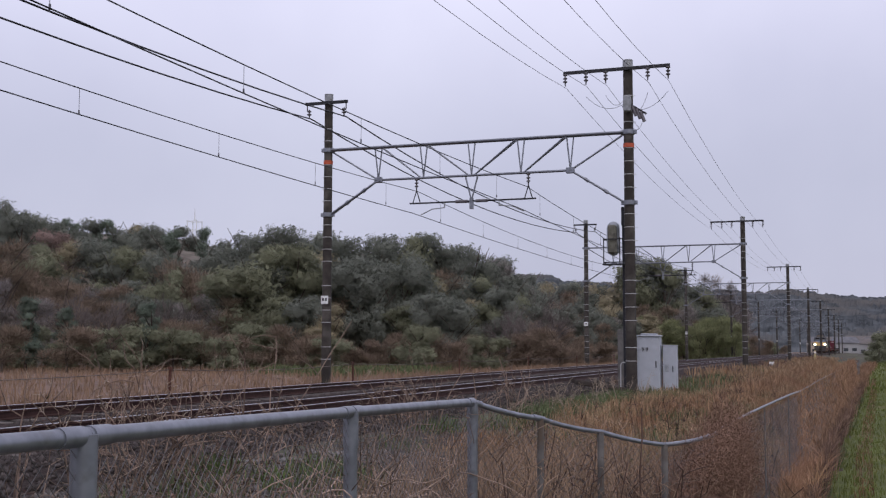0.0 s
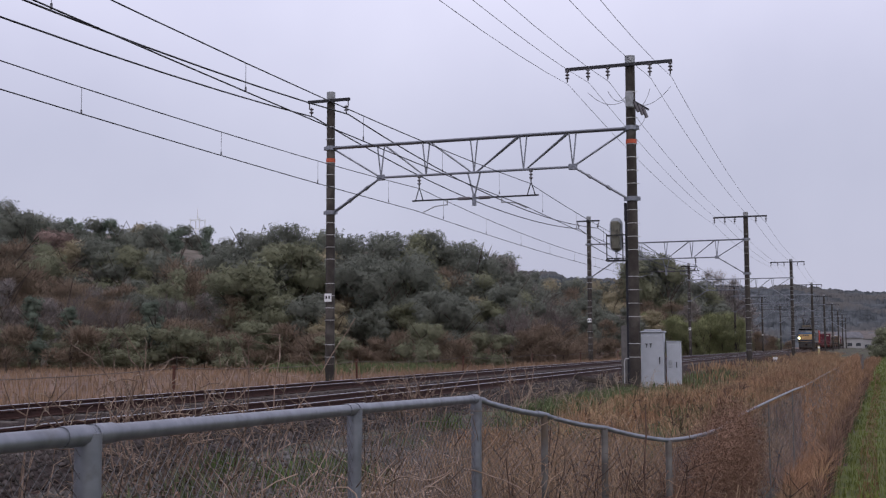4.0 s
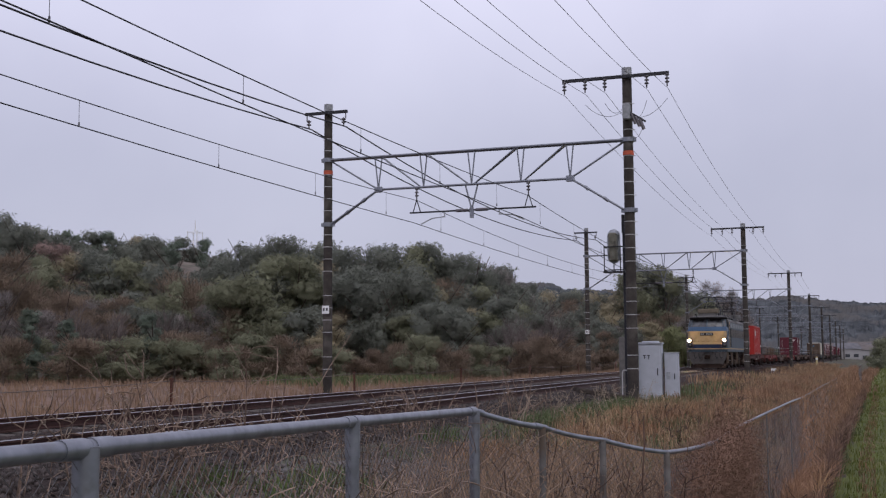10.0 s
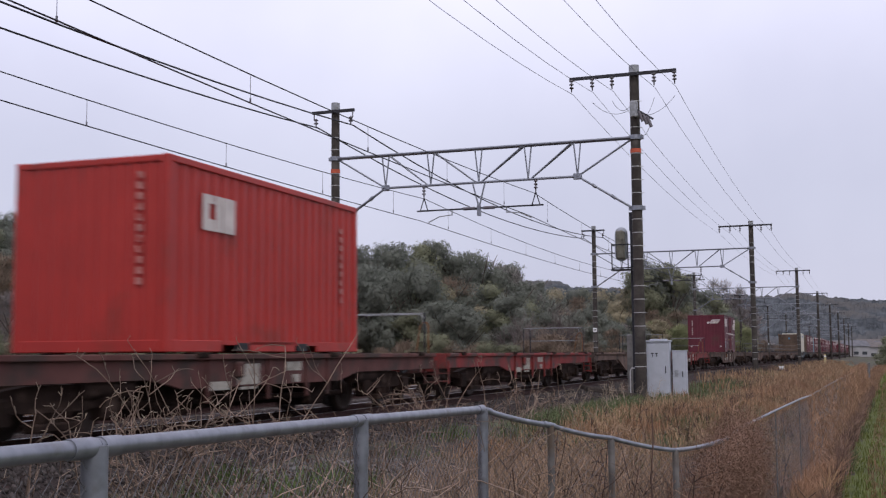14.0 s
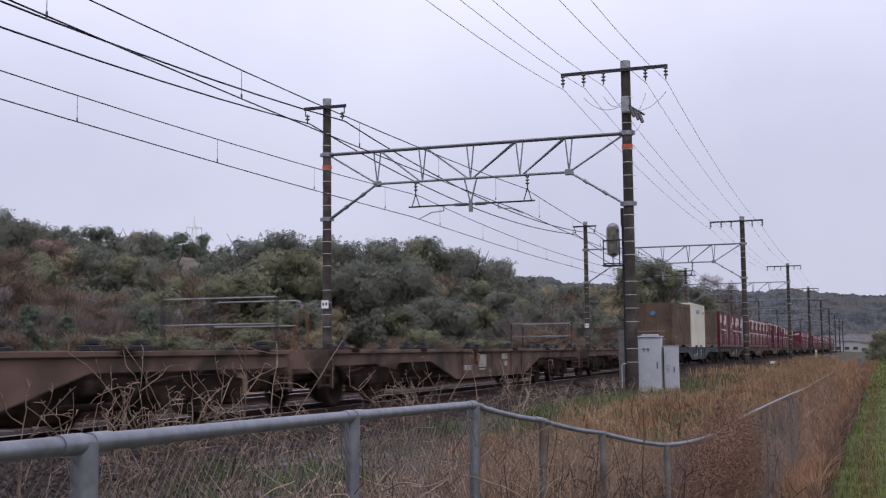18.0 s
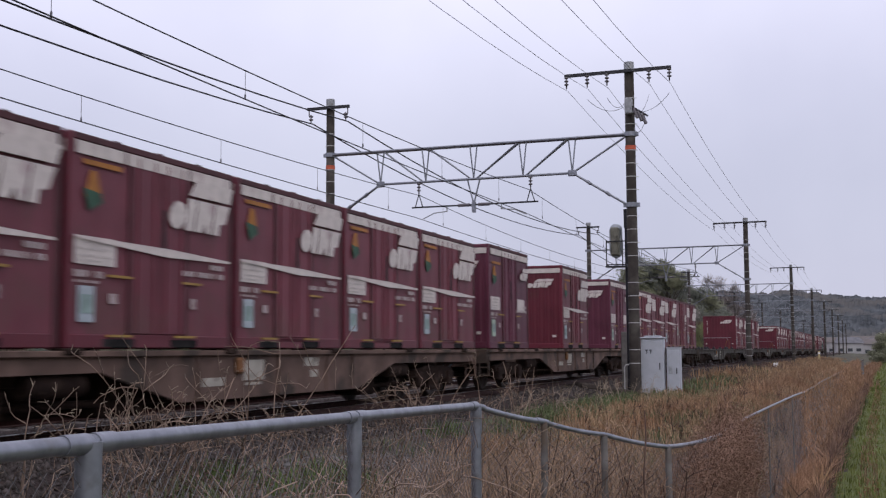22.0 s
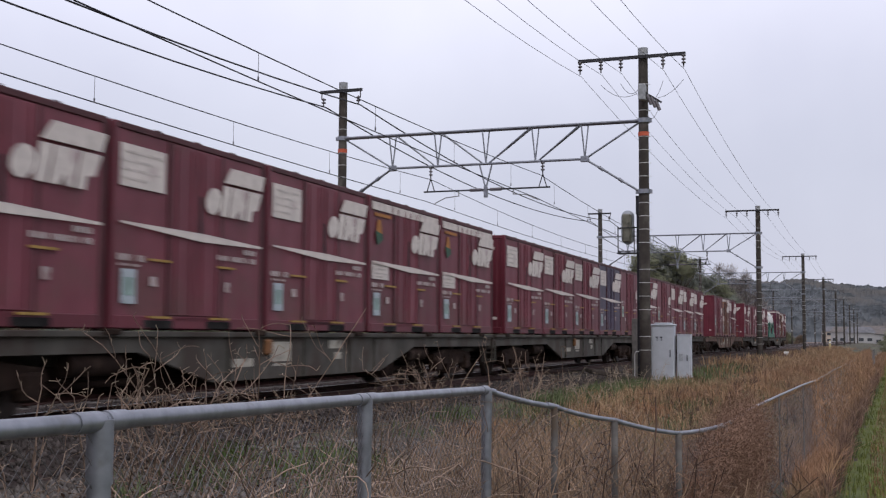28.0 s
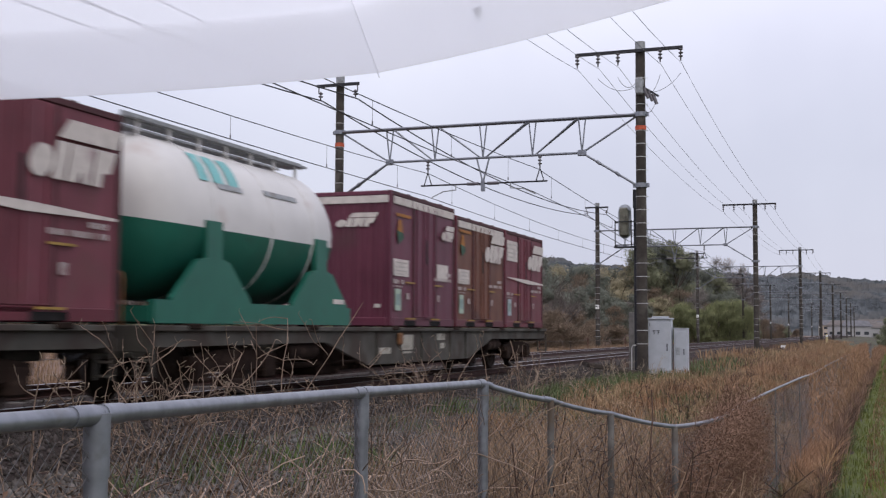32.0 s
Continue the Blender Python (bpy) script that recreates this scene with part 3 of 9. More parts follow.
def signal():
    m = along(36.4, 3.02, -0.44)
    sg = thing("railway_signal", "colour-light signal with white shade on a dark mast, seen from behind", "signal", m)
    bm = B()
    rod(bm, (0, 0, -0.45), (0, 0, 5.55), 0.07, 10)
    part("mast", bm, "dark_steel", sg)
    bm = B()
    lathe(bm, [(0.02, 0.03), (0.20, 0.03), (0.21, 0.0), (0.21, -0.03), (0.02, -0.03)], 20, pose(-0.38, 0.12, 5.35, 90, 0, 0))
    box(bm, -0.59, -0.17, 0.09, 0.15, 4.65, 5.35)
    lathe(bm, [(0.02, 0.03), (0.20, 0.03), (0.21, 0.0), (0.21, -0.03), (0.02, -0.03)], 20, pose(-0.38, 0.12, 4.65, 90, 0, 0))
    part("backboard", bm, "cabinet", sg, "rounded white backboard")
    bm = B()
    box(bm, -0.50, -0.24, -0.22, 0.09, 4.50, 5.42, 0.04)
    part("lamp_case", bm, "signal_case", sg, "grimy beige lamp case")
    for z in (4.2, 4.95):
        bm = B()
        bar(bm, (-0.62, -0.28, z), (0.0, -0.28, z), 0.035)
        bar(bm, (-0.62, -0.28, z), (-0.62, 0.05, z), 0.035)
        bar(bm, (0, -0.28, z), (0, 0, z), 0.035)
        part("platform_rail", bm, "dark_steel", sg)
    for x in (-0.62, -0.1):
        bm = B()
        bar(bm, (x, -0.28, 4.15), (x, -0.28, 5.0), 0.03)
        part("platform_post", bm, "dark_steel", sg)
    bm = B()
    box(bm, -0.66, 0.05, -0.32, 0.08, 4.12, 4.16)
    part("platform", bm, "dark_steel", sg)
    bm = B()
    bar(bm, (-0.02, -0.08, 5.4), (-0.02, -0.08, 6.0), 0.10)
    part("junction_box", bm, "dark_steel", sg)


signal()
bm = B()
box(bm, -0.09, 0.09, -0.09, 0.09, -0.9, 1.62, 0.02)
ob = new("concrete_stub_post", finish("concrete_stub_post", bm, "old_concrete"))
ob.matrix_world = along(37.3, 2.70)
tagged(ob, "short square grey concrete post beside the signal mast", "post")


# ---- offcuts of old sleepers and a conduit by the pole ----
M["old_wood"] = mat("tarred_old_wood", (0.050, 0.040, 0.034), 0.95, 0, 0.4, 5, bump=0.4, patches=((0.09, 0.075, 0.065), 3, 0.56))
rnd = random.Random(17)
for i in range(7):
    q = along(rnd.uniform(34.2, 38.5), rnd.uniform(1.7, 2.75), -0.30 + 0.07 * (i % 3))
    w = thing("sleeper_offcut", "dark tarred sleeper offcut lying on the ballast shoulder", "plank", q @ pose(0, 0, 0, rnd.uniform(-6, 6), rnd.uniform(-8, 8), rnd.uniform(30, 110)), group="sleeper offcuts")
    L = rnd.uniform(0.5, 1.1)
    bm = B()
    box(bm, -L, L, -0.10, 0.10, -0.06, 0.06, 0.012)
    part("timber", bm, "old_wood", w)


def conduit():
    c = thing("cable_conduit", "pale steel cable conduit bent at the top, by the pole", "pipe", along(35.2, 3.08, -0.5))
    pts = [Vector((0, 0, -0.1)), Vector((0, 0, 0.98)), Vector((0.02, 0, 1.04)), Vector((0.06, 0, 1.07)), Vector((0.14, 0, 1.07))]
    part("pipe", tube("pipe", pts, 0.018, "band_white"), None, c)
    bm = B()
    box(bm, -0.07, 0.07, -0.07, 0.07, -0.2, 0.08, 0.02)
    part("footing", bm, "concrete", c)


conduit()


def trough_lid(s, o, turn, L):
    """A concrete lid of the cable trough, half sunk in the weeds."""
    c = thing("trough_lid", "weathered concrete trough lid half buried in dead vines", "slab", along(s, o, ground_z(s, o)) @ Matrix.Rotation(turn, 4, "Z"), "trough lids at the ballast foot")
    bm = B()
    box(bm, -L / 2, L / 2, -0.16, 0.16, -0.06, 0.07, 0.012)
    part("slab", bm, "old_concrete", c)
    bm = B()
    box(bm, -0.05, 0.05, -0.166, -0.10, 0.03, 0.074, 0.004)
    part("lifting_notch", bm, "soil", c)


for lid in ((12.1, 2.78, 0.25, 0.52), (12.5, 3.30, 0.12, 0.50), (12.35, 3.86, 0.05, 0.46), (13.4, 3.20, 0.15, 0.55)):
    trough_lid(*lid)


# ---- chain-link fence ----
FENCE = [(-1.75, 0.35, 0.84), (-1.81, 2.48, 0.80), (-2.03, 4.70, 0.74), (-2.04, 6.56, 0.70), (-1.74, 7.04, 0.58), (-1.43, 7.42, 0.48), (-1.08, 7.88, 0.37),
         (-0.90, 9.2, 0.34), (-0.86, 10.61, 0.36), (-0.70, 13.2, 0.38), (-0.53, 15.82, 0.40), (-0.42, 17.8, 0.39)]


FENCE_ON = [(track_x(s) + 10 + edge_shift(s) - 0.34, s, 0.385 - 0.0006 * (s - 20)) for s in [20.4 + 2.6 * i for i in range(22)]]


def woven(f, a, b, cell, rw):
    """Woven wire between two posts: two families of slanting strands."""
    hh = 1.15
    n, m = max(1, int((b - a).length / cell)), int(hh / cell)
    nrm = (b - a).normalized().cross(Vector((0, 0, 1))).normalized()
    vs, fs = [], []
    for j in range(-m, n):
        j0, j1 = max(j, 0), min(j + m, n)
        if j1 <= j0:
            continue
        for sgn in (1, -1):
            ends = []
            for jj in (j0, j1):
                h = (jj - j) * cell
                ends.append(a.lerp(b, min(1, jj / n)) + Vector((0, 0, -0.03 - hh + (h if sgn > 0 else hh - h))))
            p, q = ends
            w = (q - p).normalized().cross(nrm).normalized() * rw
            k = len(vs)
            vs += [tuple(p + w), tuple(p - w), tuple(q - w), tuple(q + w), tuple(p + nrm * rw), tuple(q + nrm * rw), tuple(p - nrm * rw), tuple(q - nrm * rw)]
            fs += [(k, k + 4, k + 5, k + 3), (k + 4, k + 1, k + 2, k + 5), (k + 1, k + 6, k + 7, k + 2), (k + 6, k, k + 3, k + 7)]
    me = bpy.data.meshes.new("wire_mesh")
    me.from_pydata(vs, [], fs)
    me.materials.append(M["mesh_wire"])
    tagged(part("wire_mesh", me, None, f, "diamond-woven wire mesh"), kind="stuff")


def fence():
    f = thing("chain_link_fence", "galvanised chain-link fence with tubular top rail", "fence")
    for i, (x, y, z) in enumerate(FENCE):
        r = 0.031 if i < 4 else 0.022 if i < 8 else 0.008
        bm = B()
        rod(bm, (x, y, z - 1.35), (x, y, z - 0.03 if i < 4 else z), r, 14 if i < 6 else 8)
        if i < 4:
            rod(bm, (x, y, z - 0.16), (x, y, z + 0.005), r * 1.12, 14)
        part("post", bm, "galv" if i < 4 else "galv_dull", f)
        if i:
            a = Vector(FENCE[i - 1])
            b = Vector((x, y, z))
            rr = 0.0243 if i < 4 else 0.017 if i < 9 else 0.013
            dip = 0.012 if 4 <= i <= 8 else 0.0
            pts = [a.lerp(b, u / 6) - Vector((0, 0, dip * 4 * (u / 6) * (1 - u / 6))) for u in range(7)]
            tr = part("top_rail", tube("top_rail", pts, rr, "galv" if i < 12 else "galv_dull", 14 if i < 5 else 6), None, f)
            if i < 5:
                for q in (0.03, 0.97):
                    p = a.lerp(b, q)
                    d = (b - a).normalized() * 0.05
                    part("coupling", rod(B(), p - d, p + d, rr * 1.14, 14), "galv", tr)
            woven(f, a, b, 0.056, 0.0013 if i < 9 else 0.0008)
    last = Vector(FENCE[-1])
    for p in FENCE_ON:
        b = Vector(p)
        part("post", rod(B(), b - Vector((0, 0, 1.35)), b, 0.011, 6), "galv_dull", f)
        part("top_rail", rod(B(), last, b, 0.014, 6), "galv_dull", f)
        woven(f, last, b, 0.084, 0.0016)
        last = b


fence()


# rusty posts with one strand of wire on the far side of the tracks
def far_fence():
    f = thing("wire_fence", "rusty iron posts with a single strand of wire", "fence")
    tops = []
    for i in range(9):
        p = at(13.4 + i * 11.4, -6.4)
        bm = B()
        tip = 0.03 * math.sin(i * 2.3)
        bar(bm, (p.x, p.y, p.z - 0.9), (p.x + tip, p.y, p.z + 0.52), 0.055)
        bar(bm, (p.x + tip, p.y, p.z + 0.44), (p.x + tip, p.y, p.z + 0.52), 0.085)
        part("post", bm, "rust", f, "rusty iron post")
        tops.append(Vector((p.x, p.y, p.z + 0.45)))
    for a, b in zip(tops, tops[1:]):
        pts = [a.lerp(b, u / 6) + Vector((0, 0, -0.10 * 4 * (u / 6) * (1 - u / 6))) for u in range(7)]
        part("strand", tube("strand", pts, 0.011, "strand"), None, f)


far_fence()


# ---- woods ----
def lump_form():
    """A coarse ball of unit radius: corners and triangles."""
    bm = B()
    bmesh.ops.create_icosphere(bm, subdivisions=2, radius=1.0)
    v = np.array([tuple(c.co) for c in bm.verts])
    f = np.array([[c.index for c in fc.verts] for fc in bm.faces])
    bm.free()
    return v, f


LUMP_V, LUMP_F = lump_form()


def crown_mesh(name, material, seed, spread, n, leaf, base=0.25, lumps=14, top=0.6, twiggy=False):
    """A crown of unit height: uneven lumps of dense foliage, covered by small leaf sprays or, where it is bare, by fine twigs."""
    rng = np.random.default_rng(seed)
    zc = base + (1 - base) * (0.10 + 0.76 * rng.random(lumps))
    reach = spread * np.where(zc < top, 0.72, 0.72 * (1.05 - zc) / (1.05 - top) + 0.06)
    w, d = rng.random(lumps) * 2 * np.pi, np.sqrt(rng.random(lumps))
    c = np.stack([reach * d * np.cos(w), reach * d * np.sin(w), zc], -1)
    r = spread * (0.24 + 0.22 * rng.random(lumps)) * np.where(zc > top + 0.2, 0.8, 1.0)
    flat_ = np.array([1.0, 1.0, 0.74])
    vs, ns, fs, k = [], [], [], 0
    for i in range(0 if twiggy else lumps):
        wob = np.array([noise.noise(Vector(tuple(q * 1.6 + 7.3 * i))) + 0.5 * noise.noise(Vector(tuple(q * 3.7 + 3.1 * i))) for q in LUMP_V])
        p = c[i] + LUMP_V * flat_ * (r[i] * 0.72 * (1 + 0.6 * wob[:, None]))
        vs.append(p)
        ns.append(LUMP_V * 0.9 + np.array([0, 0, 0.3]))
        fs.append(LUMP_F + k)
        k += len(p)
    i = rng.choice(lumps, n, p=r ** 2 / (r ** 2).sum())
    v = rng.normal(0, 1, (n, 3)) + np.array([0, 0, 0.25])
    v /= np.linalg.norm(v, axis=1, keepdims=True)
    p = c[i] + v * flat_ * (r[i] * ((0.15 if twiggy else 0.60) + (1.1 if twiggy else 0.68) * rng.random(n)))[:, None]
    if twiggy:
        up = v * 0.7 + rng.normal(0, 0.35, (n, 3)) + np.array([0, 0, 0.55])
        up /= np.linalg.norm(up, axis=1, keepdims=True)
        side = np.cross(up, rng.normal(0, 1, (n, 3)))
        side /= np.linalg.norm(side, axis=1, keepdims=True)
        L = leaf * (1.8 + 3.0 * rng.random((n, 1)))
        tri = np.stack([p - side * leaf * 0.24, p + side * leaf * 0.24, p + up * L], 1)
    else:
        nr = v * 0.8 + rng.normal(0, 0.45, (n, 3)) + np.array([0, 0, 0.35])
        nr /= np.linalg.norm(nr, axis=1, keepdims=True)
        a = np.cross(nr, rng.normal(0, 1, (n, 3)))
        a /= np.linalg.norm(a, axis=1, keepdims=True)
        e = np.cross(nr, a)
        sz = leaf * (0.55 + 0.8 * rng.random((n, 1)))
        tri = np.stack([p - a * sz, p + a * sz * 0.7 - e * sz * 0.55, p + a * sz * 0.35 + e * sz * 0.8], 1)
    vs.append(tri.reshape(-1, 3))
    ns.append(np.repeat(v * 0.85 + np.array([0, 0, 0.35]), 3, 0))
    fs.append(np.arange(n * 3).reshape(-1, 3) + k)
    V, N, F = np.concatenate(vs), np.concatenate(ns), np.concatenate(fs)
    V[:, 2] *= 1.0 / np.percentile(V[:, 2], 99.7)
    N /= np.linalg.norm(N, axis=1, keepdims=True)
    me = bpy.data.meshes.new(name)
    me.from_pydata(V.tolist(), [], F.tolist())
    me.shade_smooth()
    me.normals_split_custom_set_from_vertices(N.tolist())
    me.materials.append(M[material])
    return me


def trunk_mesh(seed, h=0.75, r=0.022, limbs=7, spread=0.3):
    rnd = random.Random(seed)
    bm = B()
    p = Vector((0, 0, -0.08))
    n = 4
    pts = [p]
    for i in range(n):
        pts.append(Vector((rnd.gauss(0, 0.012) * i, rnd.gauss(0, 0.012) * i, h * (i + 1) / n)))
    for i in range(n):
        rod(bm, pts[i], pts[i + 1], r * (1 - i / (n + 1)), 6, r * (1 - (i + 1) / (n + 1)))
    for i in range(limbs):
        u = 0.3 + 0.65 * rnd.random()
        j = min(n - 1, int(u * n))
        q = pts[j].lerp(pts[j + 1], u * n - j)
        w = rnd.random() * 6.28
        e = q + Vector((math.cos(w), math.sin(w), 0.7 + rnd.random())) * spread * (0.5 + 0.5 * rnd.random())
        rod(bm, q, e, r * 0.45, 5, r * 0.12)
    return finish("trunk", bm, "bark")


def bare_mesh(seed, dense=5):
    """A leafless crown: forking twigs."""
    rnd = random.Random(seed)
    bm = B()

    def grow(p, d, L, r, lvl):
        e = p + d * L
        rod(bm, p, e, r, 3 if lvl > 1 else 5, r * 0.7)
        if lvl >= dense:
            return
        for i in range((3 if lvl else 6) + (lvl == 2)):
            v = (d + Vector((rnd.gauss(0, .5), rnd.gauss(0, .5), rnd.gauss(0.12, .35)))).normalized()
            grow(p.lerp(e, 0.55 + 0.45 * rnd.random()), v, L * (0.62 + 0.2 * rnd.random()), r * 0.64, lvl + 1)
    grow(Vector((0, 0, -0.05)), Vector((0, 0, 1)), 0.34, 0.02, 0)
    return finish("twigs", bm, "bare_twig")


KINDS = {}


def kind_of_tree(key, material, label, n, leaf, spread, base, lumps, top, r=0.02, variants=3, twiggy=False):
    KINDS[key] = (label, [(crown_mesh("crown", material, hash_seed(key) + v, spread, n, leaf, base, lumps, top, twiggy), trunk_mesh(hash_seed(key) + 50 + v, r=r)) for v in range(variants)])


def hash_seed(key):
    return sum(ord(c) * (i + 3) for i, c in enumerate(key))


kind_of_tree("evergreen", "leaf_dark", "dark evergreen broadleaf tree on the wooded hillside", 3000, 0.026, 0.40, 0.14, 17, 0.55)
kind_of_tree("green", "leaf_green", "mid-green broadleaf tree on the wooded hillside", 2900, 0.026, 0.37, 0.14, 16, 0.55)
kind_of_tree("olive", "leaf_olive", "olive-yellow tree coming into leaf on the hillside", 2700, 0.024, 0.35, 0.16, 15, 0.5)
kind_of_tree("brown", "leaf_brown", "brownish tree with sparse young leaves", 6500, 0.013, 0.34, 0.14, 15, 0.55, twiggy=True)
kind_of_tree("grey", "leaf_grey", "grey-brown nearly leafless tree", 6500, 0.013, 0.34, 0.14, 15, 0.55, twiggy=True)
kind_of_tree("conifer", "leaf_blue", "dark conifer with a pointed crown", 2800, 0.024, 0.24, 0.05, 20, 0.10)
kind_of_tree("bamboo", "leaf_bamboo", "yellow-green bamboo clump beside the line", 7500, 0.016, 0.34, 0.03, 22, 0.65, twiggy=True)
kind_of_tree("shrub", "leaf_green", "green shrub at the meadow's edge", 2200, 0.040, 0.55, 0.02, 12, 0.6)
kind_of_tree("brownshrub", "leaf_brown", "brown leafless shrub at the meadow's edge", 6500, 0.022, 0.55, 0.02, 12, 0.6, twiggy=True)
kind_of_tree("pink", "leaf_pink", "wild cherry tree with faint pink blossom", 2400, 0.026, 0.40, 0.2, 12, 0.6)
BARE = [bare_mesh(5 + v) for v in range(2)]


def tree(key, x, y, z, h, wide=1.0, v=0, turn=0.0):
    if key == "bare":
        t = thing("bare_tree", "leafless grey-brown tree among the woods", "tree", Matrix.LocRotScale((x, y, z), Euler((0, 0, turn)), (h * wide, h * wide, h)), group="woodland trees")
        part("branching", BARE[v % 2], None, t)
        return t
    label, vs = KINDS[key]
    crown, trunk = vs[v % len(vs)]
    nm = "shrub" if "shrub" in key else "bamboo_clump" if key == "bamboo" else "tree"
    t = thing(nm, label, nm.replace("_", " "), Matrix.LocRotScale((x, y, z), Euler((0, 0, turn)), (h * wide, h * wide, h)), group="woodland trees")
    part("trunk", trunk, None, t)
    part("crown", crown, None, t)
    return t


# skyline: turn from the line of the track (degrees, leftward) and rise (metres per metre of distance)
HEAD = 19.07


def dir_of(px):
    return radians(HEAD) + math.atan((784 - px) / 2001.6)


def place(px, r):
    w = dir_of(px)
    return -r * math.sin(w), r * math.cos(w)


def skyline(px):
    pts = [(-150, 0.135), (0, 0.127), (66, 0.122), (110, 0.115), (200, 0.112), (330, 0.108), (370, 0.106), (405, 0.092), (440, 0.099), (500, 0.107), (560, 0.104), (640, 0.098), (700, 0.097),
           (790, 0.101), (840, 0.086), (930, 0.072), (945, 0.060), (1000, 0.057), (1100, 0.058), (1160, 0.062), (1210, 0.055), (1300, 0.040)]
    for (a, ra), (b, rb) in zip(pts, pts[1:]):
        if px <= b:
            return ra + (rb - ra) * (px - a) / (b - a)
    return 0.04


def terrain(x, y):
    return ground_z(y, x - track_x(y)) - max(0, y - 60) * 0.001


def woods():
    rnd = random.Random(11)
    # back row: carries the skyline
    px = -170
    while px < 1130:
        near = 405 < px < 930
        r = (rnd.uniform(128, 150) if near else rnd.uniform(185, 225))
        x, y = place(px, r)
        top = 1.03 + skyline(px) * r * math.cos(dir_of(px) - radians(HEAD)) * rnd.uniform(0.94, 1.02)
        z = terrain(x, y)
        h = max(4.5, top - z)
        lift = 0
        if h > 15:
            lift, h = h - 13, 13
        key = rnd.choice(["evergreen"] * 6 + ["green"]) if near else rnd.choice(["evergreen"] * 5 + ["green", "green", "conifer", "olive"])
        if 95 < px < 215 and rnd.random() < 0.5:
            key = "conifer"
        tree(key, x, y, z + lift, h, rnd.uniform(0.9, 1.2), rnd.randrange(3), rnd.random() * 6)
        if lift:
            hill_spots.append((x, y, z, lift))
        px += rnd.uniform(18, 29) * (1.35 if near else 1.0)
    # middle rows fill the slope below the skyline
    for r0, r1, fr0, fr1, step in ((150, 180, 0.62, 0.86, 33), (120, 140, 0.42, 0.72, 38), (104, 118, 0.30, 0.5, 42)):
        px = -160 + rnd.random() * 30
        while px < 1120:
            r = rnd.uniform(r0, r1)
            if 405 < px < 930 and r > 128:
                r = rnd.uniform(112, 126)
            x, y = place(px, r)
            z = terrain(x, y)
            top = 1.03 + skyline(px) * r * rnd.uniform(fr0, fr1)
            h = min(12, max(3.5, top - z))
            lift = max(0, top - z - 12)
            key = rnd.choice(["evergreen", "evergreen", "green", "olive", "brown", "brown", "brown", "grey"]) if px < 560 else rnd.choice(["evergreen"] * 5 + ["green", "olive", "brown"])
            if px < 560 and r0 == 150 and rnd.random() < 0.7:
                key = rnd.choice(["evergreen", "evergreen", "green"])
            if px < 460 and r0 == 104 and rnd.random() < 0.6:
                key = rnd.choice(["brown", "grey"])
            if 90 < px < 125 and r0 == 150:
                key = "pink"
            tree(key, x, y, z + lift, h, rnd.uniform(0.95, 1.3), rnd.randrange(3), rnd.random() * 6)
            if lift:
                hill_spots.append((x, y, z, lift))
            px += step * rnd.uniform(0.7, 1.3)
    # front shrubs along the meadow
    px = -150
    while px < 1080:
        r = rnd.uniform(84, 98)
        x, y = place(px, r)
        z = terrain(x, y)
        key = rnd.choice(["shrub", "shrub", "brownshrub", "brownshrub"]) if px < 470 else rnd.choice(["brownshrub"] * 6 + ["shrub"])
        h = rnd.uniform(2.0, 4.6) if px < 470 else rnd.uniform(2.0, 3.6)
        tree(key, x, y, z, h, rnd.uniform(0.9, 1.5), rnd.randrange(3), rnd.random() * 6)
        px += rnd.uniform(18, 34)
    for px, r, h in ((-60, 92, 6), (60, 90, 5.5), (275, 90, 5.2), (130, 97, 5.0)):
        x, y = place(px, r)
        tree("conifer", x, y, terrain(x, y), h, 1.3, 0, px)
    # bare and single trees
    for px, r, h, key, wide in ((893, 138, 12.6, "grey", 0.62), (874, 139, 12.3, "grey", 0.5), (906, 138, 11.6, "grey", 0.5), (880, 140, 14.2, "bare", 0.9), (912, 140, 12.6, "bare", 0.9), (848, 141, 14, "bare", 0.9), (862, 136, 13, "bare", 0.9), (668, 146, 16.5, "bare", 0.8), (690, 146, 16, "bare", 0.8), (670, 150, 15.5, "bare", 0.9),
                                (910, 104, 6.0, "bare", 0.9), (1160, 205, 18.6, "evergreen", 0.85), (1150, 202, 17.6, "evergreen", 0.8), (1172, 207, 17.8, "evergreen", 0.8), (1142, 204, 15.0, "green", 0.9), (1190, 212, 15.0, "evergreen", 0.9), (1225, 225, 14.0, "evergreen", 0.9), (1205, 215, 16.4, "evergreen", 0.8), (1130, 200, 16.6, "green", 0.8), (1184, 200, 17.4, "green", 0.75),
                                (1268, 250, 18.0, "bare", 0.9), (1295, 255, 16.5, "bare", 1.0), (1270, 247, 17.5, "grey", 0.7), (1298, 252, 16.0, "grey", 0.7), (1240, 245, 15.5, "evergreen", 0.8), (1255, 240, 13.5, "green", 0.9), (1320, 262, 12, "grey", 1),
                                (60, 100, 6.5, "bare", 0.8), (148, 102, 7.0, "bare", 0.7), (205, 103, 7.6, "bare", 0.7),
                                (310, 101, 6.8, "bare", 0.7), (960, 98, 5.6, "bare", 0.9), (985, 102, 6.4, "bare", 0.9)):
        x, y = place(px, r)
        z = terrain(x, y)
        tree(key, x, y, z, h, wide, rnd.randrange(2), rnd.random() * 6)
    px = 1120
    while px < 1318:
        x, y = place(px, rnd.uniform(165, 180))
        tree("bamboo", x, y, terrain(x, y) - 1.3, rnd.uniform(5.5, 8.0), 0.85, rnd.randrange(3), px)
        px += rnd.uniform(7, 12)
